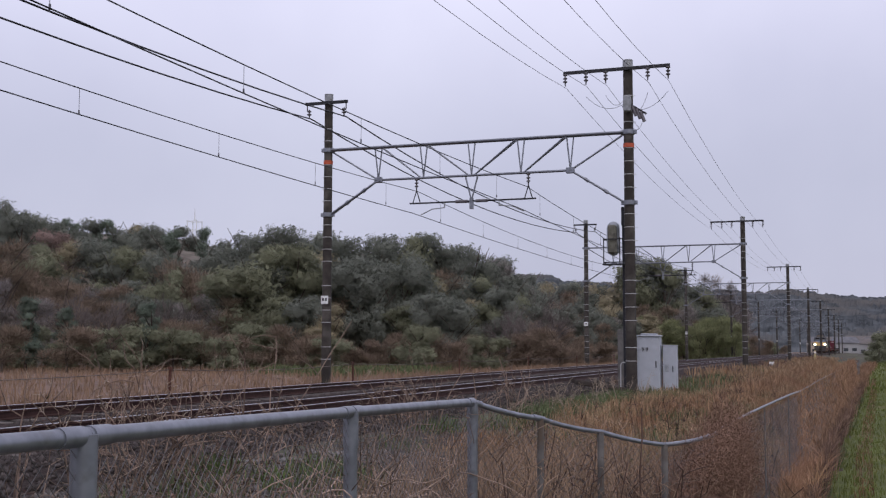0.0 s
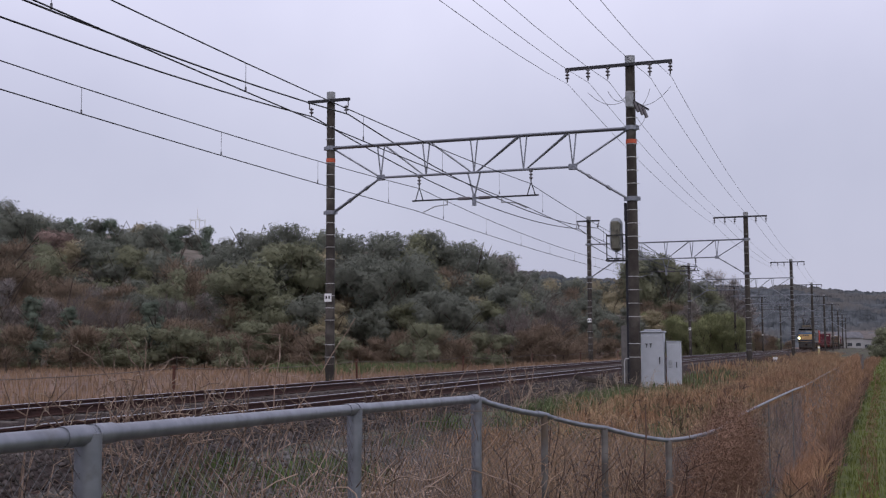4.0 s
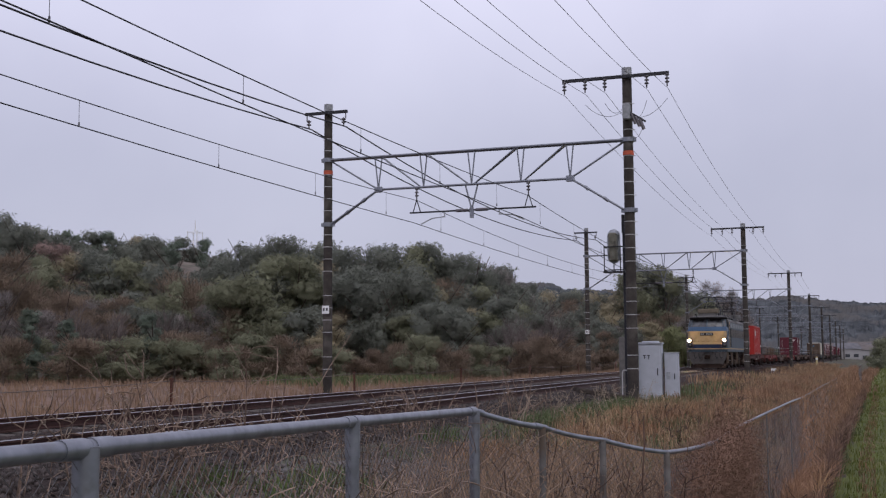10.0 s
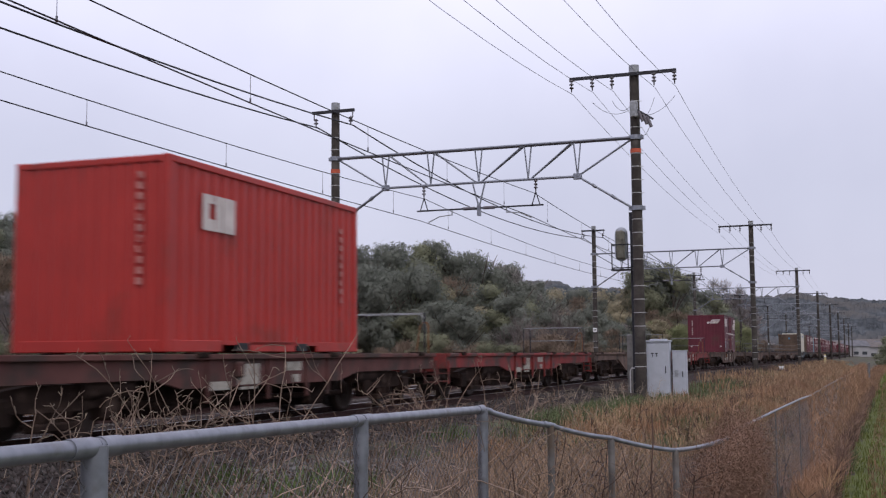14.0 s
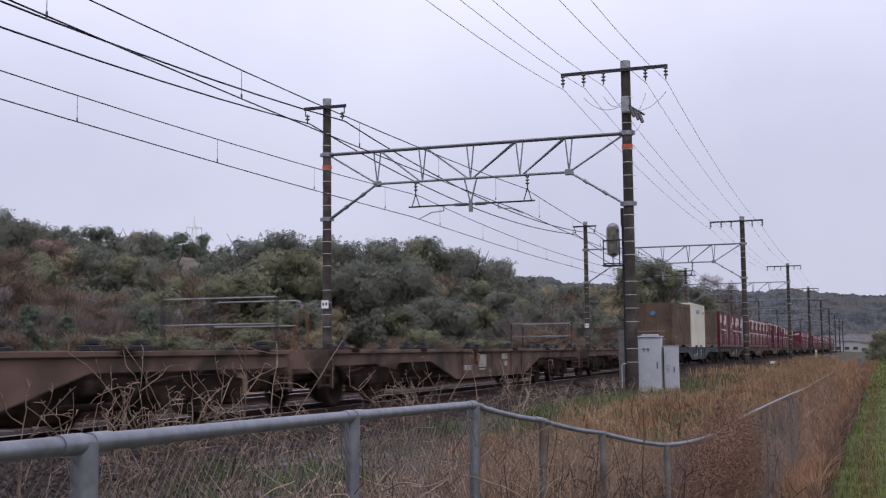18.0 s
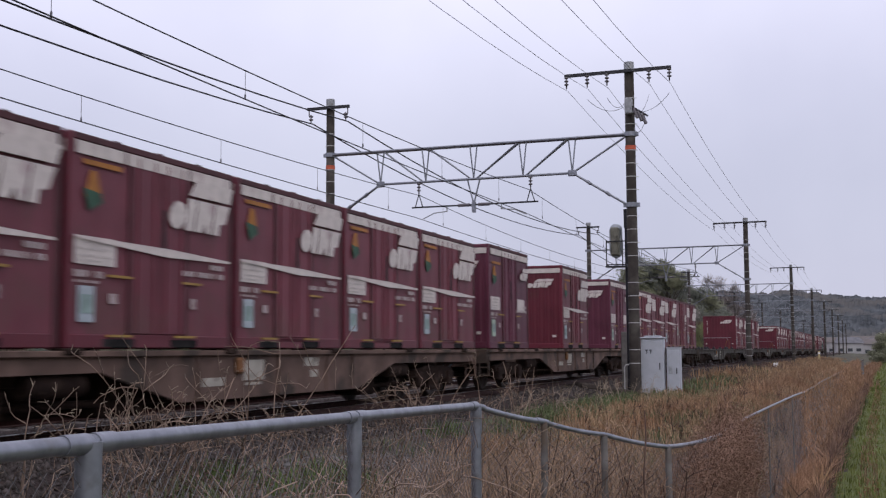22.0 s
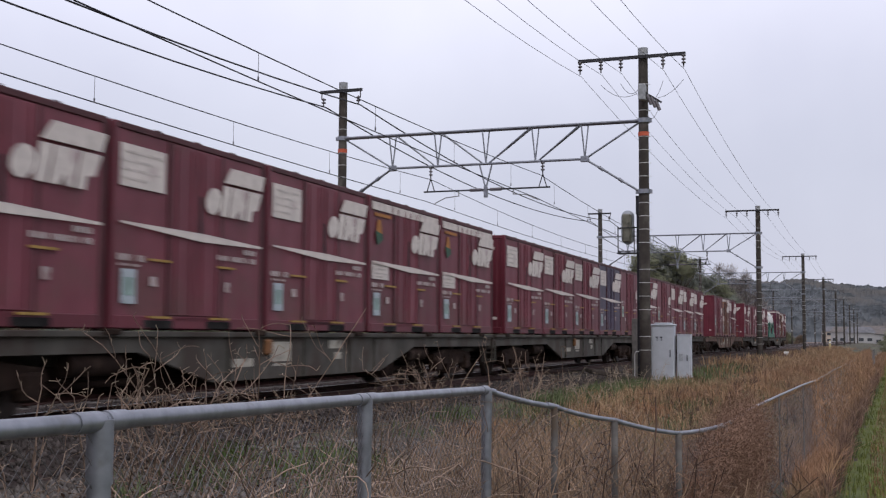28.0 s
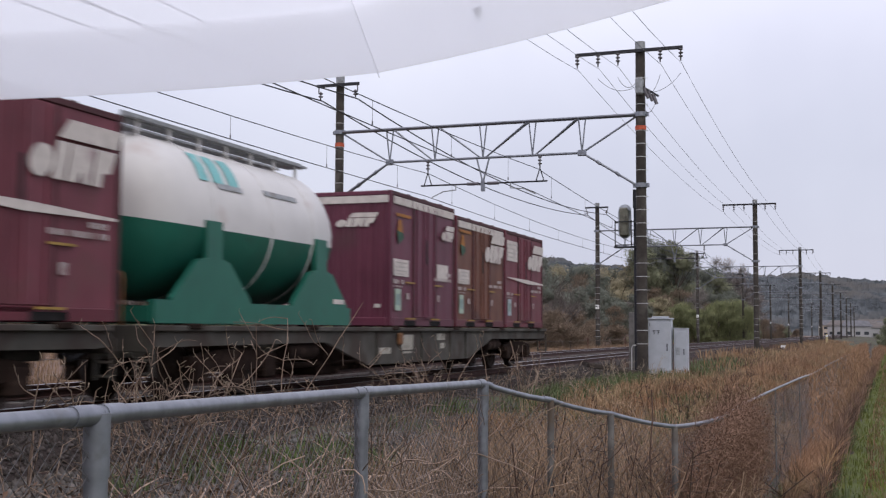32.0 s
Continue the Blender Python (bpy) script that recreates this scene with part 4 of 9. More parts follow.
    # brown thicket sinking towards the line beyond the bamboo
    for i in range(34):
        s = 205 + i * 4.2
        p = at(s, -9.5 - rnd.uniform(0, 4.5))
        tree(rnd.choice(["brownshrub", "brownshrub", "grey", "shrub"]), p.x, p.y, terrain(p.x, p.y), (5.6 - 0.028 * (s - 205)) * rnd.uniform(0.75, 1.1), 0.9, rnd.randrange(3), i)
    px = 940
    while px < 1360:
        for r0 in (150, 190, 215):
            x, y = place(px + rnd.uniform(-10, 10), r0 * rnd.uniform(0.95, 1.1))
            if x < track_x(y) - 14:
                tree(rnd.choice(["brown", "grey", "brown", "olive", "evergreen"]), x, y, terrain(x, y), rnd.uniform(4.0, 7.5) * (1 if r0 < 180 else 1.25), 1.2, rnd.randrange(3), px)
        px += rnd.uniform(16, 26)


M["undergrowth"] = mat("shaded_undergrowth", (0.150, 0.132, 0.112), 0.95, 0, 0.35, 0.4, spec=0.03, bump=0.5, bscale=1.2)
hill_spots = []
woods()
# the hill that carries the trees above the meadow
def hill():
    vs, fs = [], []
    cols = list(range(-260, 992, 12))
    rows = [(100, 0.0), (115, 0.10), (126, 0.20), (150, 0.36), (180, 0.62), (215, 0.76), (260, 0.86), (420, 0.8)]
    for px in cols:
        for r, u in rows:
            x, y = place(px, r)
            near = 405 < px < 930
            top = skyline(px) * r
            z = terrain(x, y)
            lift = max(0.0, top * u + 1.03 - z) * (1.0 if r > 160 or not near else 0.8)
            lift *= max(0.0, min(1.0, (985 - px) / 90))
            lift += 0.5 * noise.noise(Vector((x * 0.16, y * 0.16, 2)))
            vs.append((x, y, z - 0.3 + lift * min(1, (r - 100) / 60)))
    n = len(rows)
    for i in range(len(cols) - 1):
        for j in range(n - 1):
            fs.append((i * n + j, i * n + j + 1, (i + 1) * n + j + 1, (i + 1) * n + j))
    me = bpy.data.meshes.new("hillside")
    me.from_pydata(vs, [], fs)
    me.materials.append(M["undergrowth"])
    me.shade_smooth()
    tagged(new("hillside", me), "wooded hillside under the trees", "hill", kind="structure")


hill()


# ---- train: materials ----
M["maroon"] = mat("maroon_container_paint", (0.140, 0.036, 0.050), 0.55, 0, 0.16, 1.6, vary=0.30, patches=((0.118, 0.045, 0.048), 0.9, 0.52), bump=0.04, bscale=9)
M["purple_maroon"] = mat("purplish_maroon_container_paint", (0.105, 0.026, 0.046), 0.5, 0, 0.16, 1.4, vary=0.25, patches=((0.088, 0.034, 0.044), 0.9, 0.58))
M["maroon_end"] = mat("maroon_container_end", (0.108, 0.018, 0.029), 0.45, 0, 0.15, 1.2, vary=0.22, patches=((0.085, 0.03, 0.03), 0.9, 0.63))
M["maroon_dark"] = mat("dark_maroon_frame", (0.060, 0.017, 0.021), 0.6, 0, 0.25, 3)
M["purple_box"] = mat("purple_grey_container_paint", (0.066, 0.054, 0.088), 0.55, 0, 0.16, 1.6, vary=0.2, patches=((0.090, 0.052, 0.066), 0.9, 0.55), bump=0.04, bscale=9)
M["brown_box"] = mat("weathered_brown_container", (0.100, 0.068, 0.047), 0.7, 0, 0.3, 1.2, vary=0.2, patches=((0.055, 0.035, 0.025), 1.5, 0.55), bump=0.06)
M["cream_box"] = mat("cream_container_paint", (0.60, 0.575, 0.485), 0.55, 0, 0.08, 1.0, patches=((0.50, 0.465, 0.37), 1.4, 0.56))
M["cyan_box"] = mat("faded_light_blue_container", (0.17, 0.27, 0.30), 0.6, 0, 0.15, 1.5, patches=((0.16, 0.12, 0.09), 2.0, 0.62))
M["red_box"] = mat("red_container_paint", (0.36, 0.028, 0.022), 0.45, 0, 0.10, 1.0, patches=((0.26, 0.03, 0.022), 1.3, 0.58))
M["white_mark"] = mat("white_marking", (0.56, 0.51, 0.475), 0.6, 0, 0.12, 6, patches=((0.42, 0.33, 0.33), 3.5, 0.60))
M["faint_red_mark"] = mat("worn_pale_lettering", (0.40, 0.16, 0.14), 0.6, 0, 0.2, 8, patches=((0.34, 0.06, 0.05), 6.0, 0.50))
M["dusty_plate"] = mat("dusty_cream_plate", (0.36, 0.34, 0.29), 0.7, 0, 0.2, 5, patches=((0.16, 0.14, 0.115), 4.0, 0.50))
M["label_blue"] = mat("pale_blue_label", (0.34, 0.39, 0.42), 0.5, 0, 0.15, 5)
M["label_green"] = mat("pale_green_label", (0.35, 0.43, 0.35), 0.5, 0, 0.15, 5)
M["orange_mark"] = mat("orange_marking", (0.33, 0.135, 0.028), 0.6, 0, 0.2, 5)
M["green_mark"] = mat("dark_green_marking", (0.03, 0.08, 0.05), 0.6, 0, 0.2, 5)
M["yellow"] = mat("yellow_handle_paint", (0.30, 0.19, 0.05), 0.6, 0, 0.25, 8)
M["rail_orange"] = mat("orange_handrail", (0.17, 0.075, 0.028), 0.6, 0, 0.3, 8)
M["wagon_red"] = mat("wagon_red_paint", (0.22, 0.026, 0.024), 0.65, 0, 0.25, 2, patches=((0.075, 0.038, 0.032), 1.6, 0.46))
M["wagon_grey"] = mat("dusty_wagon_frame", (0.060, 0.056, 0.048), 0.8, 0, 0.35, 1.8, vary=0.25, patches=((0.045, 0.034, 0.028), 1.6, 0.47))
M["wagon_brown"] = mat("rust_dusted_wagon_frame", (0.118, 0.076, 0.060), 0.85, 0, 0.35, 1.8, vary=0.2, patches=((0.050, 0.037, 0.030), 1.4, 0.52))
M["wagon_maroon"] = mat("dusty_maroon_wagon_frame", (0.105, 0.042, 0.036), 0.8, 0, 0.3, 2, patches=((0.055, 0.036, 0.030), 1.6, 0.47))
M["wagon_blue"] = mat("blue_grey_wagon_frame", (0.055, 0.070, 0.080), 0.7, 0, 0.25, 1.8, patches=((0.05, 0.045, 0.04), 1.3, 0.55))
M["bogie"] = mat("brake_dust_brown_bogie", (0.022, 0.014, 0.011), 0.95, 0.0, 0.4, 4, spec=0.1, patches=((0.078, 0.054, 0.042), 3, 0.58))
M["wheel"] = mat("dark_wheel_steel", (0.032, 0.022, 0.018), 0.6, 0.5, 0.3, 6)
M["loco_blue"] = mat("faded_blue_grey_paint", (0.045, 0.067, 0.088), 0.5, 0, 0.16, 1.0, patches=((0.052, 0.066, 0.076), 1.4, 0.55))
M["loco_band"] = mat("blue_nose_band", (0.036, 0.078, 0.140), 0.45, 0, 0.12, 2)
M["loco_navy"] = mat("navy_nose_paint", (0.016, 0.029, 0.070), 0.45, 0, 0.15, 2)
M["loco_cream"] = mat("grimy_cream_paint", (0.44, 0.31, 0.155), 0.55, 0, 0.12, 2.0, patches=((0.33, 0.22, 0.10), 2.4, 0.60))
M["loco_door"] = mat("grimed_cream_door", (0.34, 0.25, 0.13), 0.6, 0, 0.2, 2.0, patches=((0.17, 0.12, 0.075), 1.8, 0.55))
M["loco_roof"] = mat("sooty_roof_grey", (0.125, 0.122, 0.118), 0.85, 0, 0.3, 2.5, patches=((0.06, 0.055, 0.05), 1.6, 0.52))
M["loco_box"] = mat("grimy_beige_roof_box", (0.150, 0.125, 0.092), 0.8, 0, 0.2, 2.5)
M["loco_grey"] = mat("dusty_grey_skirt", (0.098, 0.090, 0.085), 0.8, 0, 0.25, 2.2, patches=((0.055, 0.045, 0.04), 2.0, 0.53))
# black of the sooty roof edge, and of the shade inside fork pockets
M["soot_and_recess"] = mat("matt_soot_and_recess_black", (0.022, 0.021, 0.021), 0.95, 0, 0.4, 3, spec=0.08, patches=((0.045, 0.043, 0.041), 2.0, 0.58))
M["sand_leg"] = mat("dusty_beige_sand_box", (0.165, 0.126, 0.098), 0.9, 0, 0.3, 3, spec=0.1, patches=((0.12, 0.09, 0.07), 2.0, 0.55))
M["loco_sand"] = mat("brake_dusted_grey", (0.108, 0.083, 0.069), 0.9, 0, 0.35, 3, spec=0.1, patches=((0.030, 0.022, 0.018), 2.0, 0.50))
M["loco_glass"] = mat("dusty_cab_glass", (0.075, 0.078, 0.084), 0.15, 0, 0.35, 3, spec=0.6, patches=((0.15, 0.155, 0.165), 0.9, 0.52))
M["loco_slat"] = mat("dusty_slat_paint", (0.15, 0.13, 0.112), 0.6, 0, 0.2, 3)
M["side_window"] = mat("frosted_side_pane", (0.185, 0.195, 0.200), 0.5, 0, 0.15, 3, spec=0.5)
M["lamp_glow"] = mat("headlamp_lens", (1, 0.85, 0.6), 0.3, 0, 0.0, 3, emit=((1.0, 0.46, 0.13), 1.6))
M["lamp_core"] = mat("headlamp_core", (1, 0.95, 0.85), 0.3, 0, 0.0, 3, emit=((1.0, 0.72, 0.38), 1600.0))
M["tank_white"] = mat("off_white_tank_paint", (0.58, 0.565, 0.555), 0.4, 0, 0.06, 1.5, patches=((0.50, 0.44, 0.42), 1.4, 0.62))
M["tank_green"] = mat("green_tank_paint", (0.014, 0.115, 0.080), 0.45, 0, 0.12, 1.5, patches=((0.02, 0.08, 0.06), 1.5, 0.6))
M["teal_mark"] = mat("teal_marking", (0.16, 0.40, 0.40), 0.6, 0, 0.15, 4)
M["faded_blue"] = mat("faded_blue_lettering", (0.20, 0.27, 0.42), 0.6, 0, 0.3, 5)
M["blue_mark"] = mat("blue_green_round_mark", (0.05, 0.16, 0.26), 0.5, 0, 0.5, 3)
MOVERS = []


def rides(ob, q, z=0.0):
    MOVERS.append((ob, q, z))


def copy_at(ob):
    return copy_thing(ob, Matrix())


# ---- freight containers: origin at floor centre; y away from the camera, +x is the side facing it ----
def flat(bm, x, y0, y1, z0, z1, t=0.006):
    """A thin plate lying on the side at x, from y0 to y1 and z0 to z1."""
    return box(bm, x, x + t, y0, y1, z0, z1)


def on_end(bm, y, x0, x1, z0, z1, t=0.006):
    return box(bm, x0, x1, y - t, y, z0, z1)


def poly_side(bm, x, pts, t=0.006):
    lo = [bm.verts.new((x, y, z)) for y, z in pts]
    hi = [bm.verts.new((x + t, y, z)) for y, z in pts]
    n = len(pts)
    bm.faces.new(hi)
    bm.faces.new(lo[::-1])
    for i in range(n):
        bm.faces.new((lo[i], lo[(i + 1) % n], hi[(i + 1) % n], hi[i]))


def poly_end(bm, y, pts, t=0.006):
    lo = [bm.verts.new((x, y, z)) for x, z in pts]
    hi = [bm.verts.new((x, y - t, z)) for x, z in pts]
    n = len(pts)
    bm.faces.new(hi)
    bm.faces.new(lo[::-1])
    for i in range(n):
        bm.faces.new((lo[i], lo[(i + 1) % n], hi[(i + 1) % n], hi[i]))


def mark(u0, v0, w, h):
    """The operator's mark as plain slanted shapes: a round foot, two upright blocks and a bar over them."""
    sl = 0.10
    f = lambda a, b: (u0 + (a + sl * b) * w, v0 + b * h)
    foot = [f(0.13 + 0.13 * math.cos(q), 0.26 + 0.27 * math.sin(q)) for q in (2 * math.pi * i / 12 for i in range(12))]
    return [foot,
            [f(0.27, 0.0), f(0.40, 0.0), f(0.41, 0.62), f(0.27, 0.62)],
            [f(0.43, 0.0), f(0.54, 0.0), f(0.58, 0.20), f(0.62, 0.0), f(0.70, 0.0), f(0.71, 0.62), f(0.43, 0.62)],
            [f(0.73, 0.0), f(0.84, 0.0), f(0.84, 0.22), f(0.93, 0.26), f(0.95, 0.42), f(0.97, 0.62), f(0.73, 0.62)],
            [f(0.27, 0.68), f(0.97, 0.68), f(1.0, 1.0), f(0.36, 1.0)]]


def words(bm, x, y0, y1, z0, z1, step=0.075, gap=0.28):
    """A row of small upright bars: lettering too small to read."""
    n = max(2, int((y1 - y0) / step))
    p = (y1 - y0) / n
    for i in range(n):
        if (i * 5 + n) % 7 == 6:
            continue
        flat(bm, x, y0 + i * p, y0 + (i + 1 - gap) * p, z0, z1)


def ribbed(bm, L, W, H, n, depth, z0=0.15, flip=1):
    """A corrugated long side: trapezoid ribs from y=-L/2 to L/2 at x=W/2."""
    for sx in (1,):
        prof = []
        p = L / n
        for i in range(n):
            y = -L / 2 + i * p
            prof += [(y, 0), (y + p * 0.35, 0), (y + p * 0.5, depth), (y + p * 0.85, depth)]
        prof.append((L / 2, 0))
        lo = [bm.verts.new((sx * (W / 2 - d * flip), y, z0)) for y, d in prof]
        hi = [bm.verts.new((sx * (W / 2 - d * flip), y, H)) for y, d in prof]
        for i in range(len(prof) - 1):
            bm.faces.new((lo[i], lo[i + 1], hi[i + 1], hi[i]))


def shell(name, c, L, W, H, paint, end_paint, frame, ribs, end_ribs, depth, post=0.10, top=0.09):
    """Body of a box container: ribbed sides, ribbed ends, roof, posts and rails."""
    for turn in (0, math.pi):
        bm = B()
        ribbed(bm, L - 2 * post, W - 0.03, H - top, ribs, depth)
        bmesh.ops.rotate(bm, verts=bm.verts, matrix=Matrix.Rotation(turn, 3, "Z"))
        part("side_panel", bm, paint, c)
    n = end_ribs
    for sy in (-1, 1):
        bm = B()
        prof = []
        w = W - 2 * post
        p = w / n
        for i in range(n):
            x = -w / 2 + i * p
            prof += [(x, 0), (x + p * 0.4, 0), (x + p * 0.5, 0.02), (x + p * 0.9, 0.02)]
        prof.append((w / 2, 0))
        lo = [bm.verts.new((x, sy * (L / 2 - 0.015 - d), 0.15)) for x, d in prof]
        hi = [bm.verts.new((x, sy * (L / 2 - 0.015 - d), H - top)) for x, d in prof]
        for i in range(len(prof) - 1):
            f = (lo[i], lo[i + 1], hi[i + 1], hi[i])
            bm.faces.new(f if sy < 0 else f[::-1])
        part("end_panel", bm, end_paint, c)
    bm = B()
    box(bm, -W / 2 + 0.03, W / 2 - 0.03, -L / 2 + 0.03, L / 2 - 0.03, H - top + 0.01, H - 0.02, 0.015)
    part("roof", bm, frame, c)
    for sx in (-1, 1):
        for sy in (-1, 1):
            bm = B()
            x0, x1 = sorted((sx * (W / 2 - post), sx * W / 2))
            y0, y1 = sorted((sy * (L / 2 - post), sy * L / 2))
            box(bm, x0, x1, y0, y1, 0, H, 0.012)
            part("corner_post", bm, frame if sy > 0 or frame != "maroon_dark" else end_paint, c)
        bm = B()
        x0, x1 = sorted((sx * (W / 2 - 0.08), sx * (W / 2 + 0.004)))
        box(bm, x0, x1, -L / 2 + post, L / 2 - post, H - top, H - 0.004, 0.012)
        part("top_rail", bm, frame, c)
        bm = B()
        cut = sorted((sx * (W / 2 - 0.08), sx * (W / 2 + 0.002)))
        for a, b in ((-L / 2 + post, -L * 0.27), (-L * 0.14, L * 0.10), (L * 0.23, L / 2 - post)):
            box(bm, cut[0], cut[1], a, b, 0.0, 0.16, 0.01)
        box(bm, cut[0], cut[1], -L * 0.27, L * 0.23, 0.10, 0.158)
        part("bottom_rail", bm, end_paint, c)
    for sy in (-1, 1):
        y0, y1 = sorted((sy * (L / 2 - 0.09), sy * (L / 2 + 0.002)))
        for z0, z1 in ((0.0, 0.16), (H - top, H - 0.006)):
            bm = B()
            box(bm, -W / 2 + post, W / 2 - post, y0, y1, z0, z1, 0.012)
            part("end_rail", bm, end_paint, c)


def rail_container(label, kind, L=3.715, paint=None, W=2.45, H=2.5):
    """A maroon rail container. kind: stripe, band, plain, band_stripe, brown_band, long."""
    c = thing("freight_container", label, "container", group="freight containers")
    long = L > 5
    paint = paint or ("brown_side" if kind == "brown_band" else "purple_maroon" if kind == "band" else "maroon")
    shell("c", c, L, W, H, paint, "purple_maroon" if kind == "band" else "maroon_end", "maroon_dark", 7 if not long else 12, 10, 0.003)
    x = W / 2 + 0.001
    y0 = -L / 2
    # side doors in the middle, with lock rods and yellow handles
    for a, b in ((-0.62, -0.02), (0.02, 0.62)):
        bm = B()
        box(bm, W / 2 - 0.04, x + 0.004, a, b, 0.17, H - 0.10, 0.012)
        door = part("side_door", bm, paint, c)
        for y in (a + 0.12, b - 0.12):
            bm = B()
            rod(bm, (x + 0.015, y, 0.2), (x + 0.015, y, H - 0.14), 0.012, 6)
            part("lock_rod", bm, paint, door)
    for y in (-0.645, 0.645):
        bm = B()
        box(bm, x - 0.02, x + 0.008, y - 0.034, y + 0.034, 0.17, H - 0.10)
        part("door_seal", bm, "maroon_dark", c)
    bm = B()
    box(bm, x, x + 0.012, 0.05, 0.12, 1.28, 1.78)
    part("door_bolt", bm, "black", c)
    for y, z in ((-0.85, 0.86), (0.75, 0.86), (-0.85, 0.145), (0.60, 0.145)):
        bm = B()
        box(bm, x, x + 0.03, y - 0.24, y + 0.24, z - 0.015, z + 0.015)
        part("handle", bm, "yellow", c)
    # matt black blocks stand for the darkness inside the open fork pockets
    for y in (-0.85, 0.60):
        bm = B()
        box(bm, W / 2 - 0.20, x + 0.002, y - 0.33, y + 0.33, 0.004, 0.115, 0.01)
        part("fork_pocket", bm, "soot_and_recess", c)
    # markings
    def side_plate(ya, yb, za, zb, m, lab=""):
        bm = B()
        flat(bm, x + 0.006, y0 + ya, y0 + yb, za, zb)
        part("label_plate", bm, m, c, lab)
    if kind in ("stripe", "band_stripe", "long", "band"):
        if kind != "band":
            bm = B()
            poly_side(bm, x + 0.034, [(y0 + 0.13, 1.29), (y0 + 0.13, 1.265), (y0 + L * 0.52, 1.17), (y0 + L - 0.14, 1.195), (y0 + L - 0.14, 1.225), (y0 + L * 0.55, 1.28)])
            part("stripe", bm, "white_mark", c, "tapering white stripe")
    if kind in ("stripe", "long"):
        side_plate(0.13, 1.08 if not long else 1.3, 1.72, 2.24, "white_mark", "large white data plate")
        bm = B()
        for k, z in enumerate((2.13, 2.02, 1.91, 1.80)):
            words(bm, x + 0.0125, y0 + 0.20, y0 + (1.0, 0.85, 0.95, 0.7)[k] * (1 if not long else 1.2), z, z + 0.035, 0.06)
        tagged(part("lettering_bar", bm, "dim_mark", c), kind="stuff")
    if kind in ("band", "band_stripe", "brown_band"):
        bm = B()
        for a, b in ((0.11, 1.06), (1.12, 2.5), (2.56, L - 0.11)):
            flat(bm, x + 0.008, y0 + a, y0 + b, H - 0.25, H - 0.10)
        part("top_band", bm, "white_mark", c, "white band under the roof")
        bm = B()
        poly_side(bm, x + 0.006, [(y0 + 0.28, 1.76), (y0 + 0.62, 1.76), (y0 + 0.50, 2.08), (y0 + 0.40, 2.08)])
        part("painted_mark", bm, "orange_mark", c, "orange and green painted mark")
        bm = B()
        poly_side(bm, x + 0.013, [(y0 + 0.26, 1.86), (y0 + 0.36, 1.60), (y0 + 0.62, 1.72), (y0 + 0.58, 1.82)])
        part("painted_mark", bm, "green_mark", c)
        bm = B()
        flat(bm, x + 0.006, y0 + 0.25, y0 + 1.0, 2.14, 2.20)
        tagged(part("lettering_bar", bm, "orange_mark", c), kind="stuff")
        side_plate(0.12, 0.90, 0.97, 1.30, "white_mark", "white notice plate")
        bm = B()
        for k, z in enumerate((1.22, 1.14, 1.06, 1.0)):
            words(bm, x + 0.0125, y0 + 0.17, y0 + (0.84, 0.78, 0.84, 0.6)[k], z, z + 0.03, 0.05)
        tagged(part("lettering_bar", bm, "dim_mark", c), kind="stuff")
        if kind == "band":
            side_plate(2.55, 3.25, 0.98, 1.32, "white_mark", "white notice plate")
    if kind == "plain":
        bm = B()
        for pts in mark(y0 + L - 0.98, 1.42, 0.86, 0.60)[:3]:
            poly_side(bm, x + 0.036, pts)
        part("painted_mark", bm, "white_mark", c, "white slanted mark")
        bm = B()
        words(bm, x + 0.036, y0 + L - 0.84, y0 + L - 0.40, 1.30, 1.36)
        tagged(part("lettering_bar", bm, "white_mark", c), kind="stuff")
    else:
        bm = B()
        small_mark = kind == "band"
        for pts in mark(y0 + L - (0.95 if small_mark else 1.74), 1.85 if small_mark else 1.57, 0.75 if small_mark else 1.52, 0.34 if small_mark else 0.70):
            poly_side(bm, x + 0.036, pts)
        part("painted_mark", bm, "white_mark", c, "large white slanted mark")
    up = 0.38 if kind == "plain" else 0.0
    side_plate(0.20, 0.50, 0.30 + up, 0.72 + up, "label_green" if kind in ("plain", "band", "brown_band") else "label_blue", "pale label")
    bm = B()
    words(bm, x + 0.007, y0 + 0.12, y0 + 0.70, 0.82 + up, 0.90 + up)
    words(bm, x + 0.007, y0 + 0.14, y0 + 0.58, 0.755 + up, 0.785 + up, 0.05)
    tagged(part("lettering_bar", bm, "worn_lettering", c), kind="stuff")
    bm = B()
    flat(bm, x + 0.0125, y0 + 0.235, y0 + 0.465, 0.40 + up, 0.62 + up)
    part("label_sheet", bm, "label_teal", c, "blue-green paper slip")
    for ya, yb, za, zb in ((0.80, 0.94, 0.53, 0.65), (2.38, 3.46, 0.96, 1.03), (3.10, 3.46, 1.08, 1.15), (2.60, 2.73, 0.52, 0.66)):
        k = L / 3.715
        bm = B()
        if yb - ya > 0.15:
            words(bm, x + 0.007, y0 + ya * k, y0 + (ya * k + (yb - ya)), za, zb)
        else:
            flat(bm, x + 0.007, y0 + ya * k, y0 + (ya * k + (yb - ya)), za, zb)
        tagged(part("lettering_bar", bm, "worn_lettering", c), kind="stuff")
    # end facing the camera
    bm = B()
    big = kind in ("stripe", "long", "band_stripe", "band")
    for pts in mark(0.04 if big else 0.25, 1.92, 0.84 if big else 0.5, 0.27 if big else 0.12):
        poly_end(bm, y0 - 0.001, pts)
    part("painted_mark", bm, "white_mark", c, "white slanted mark on the end wall")
    if "band" in kind:
        bm = B()
        on_end(bm, y0 - 0.003, -W / 2 + 0.06, W / 2 - 0.06, H - 0.24, H - 0.10)
        part("top_band", bm, "white_mark", c, "white band under the roof")
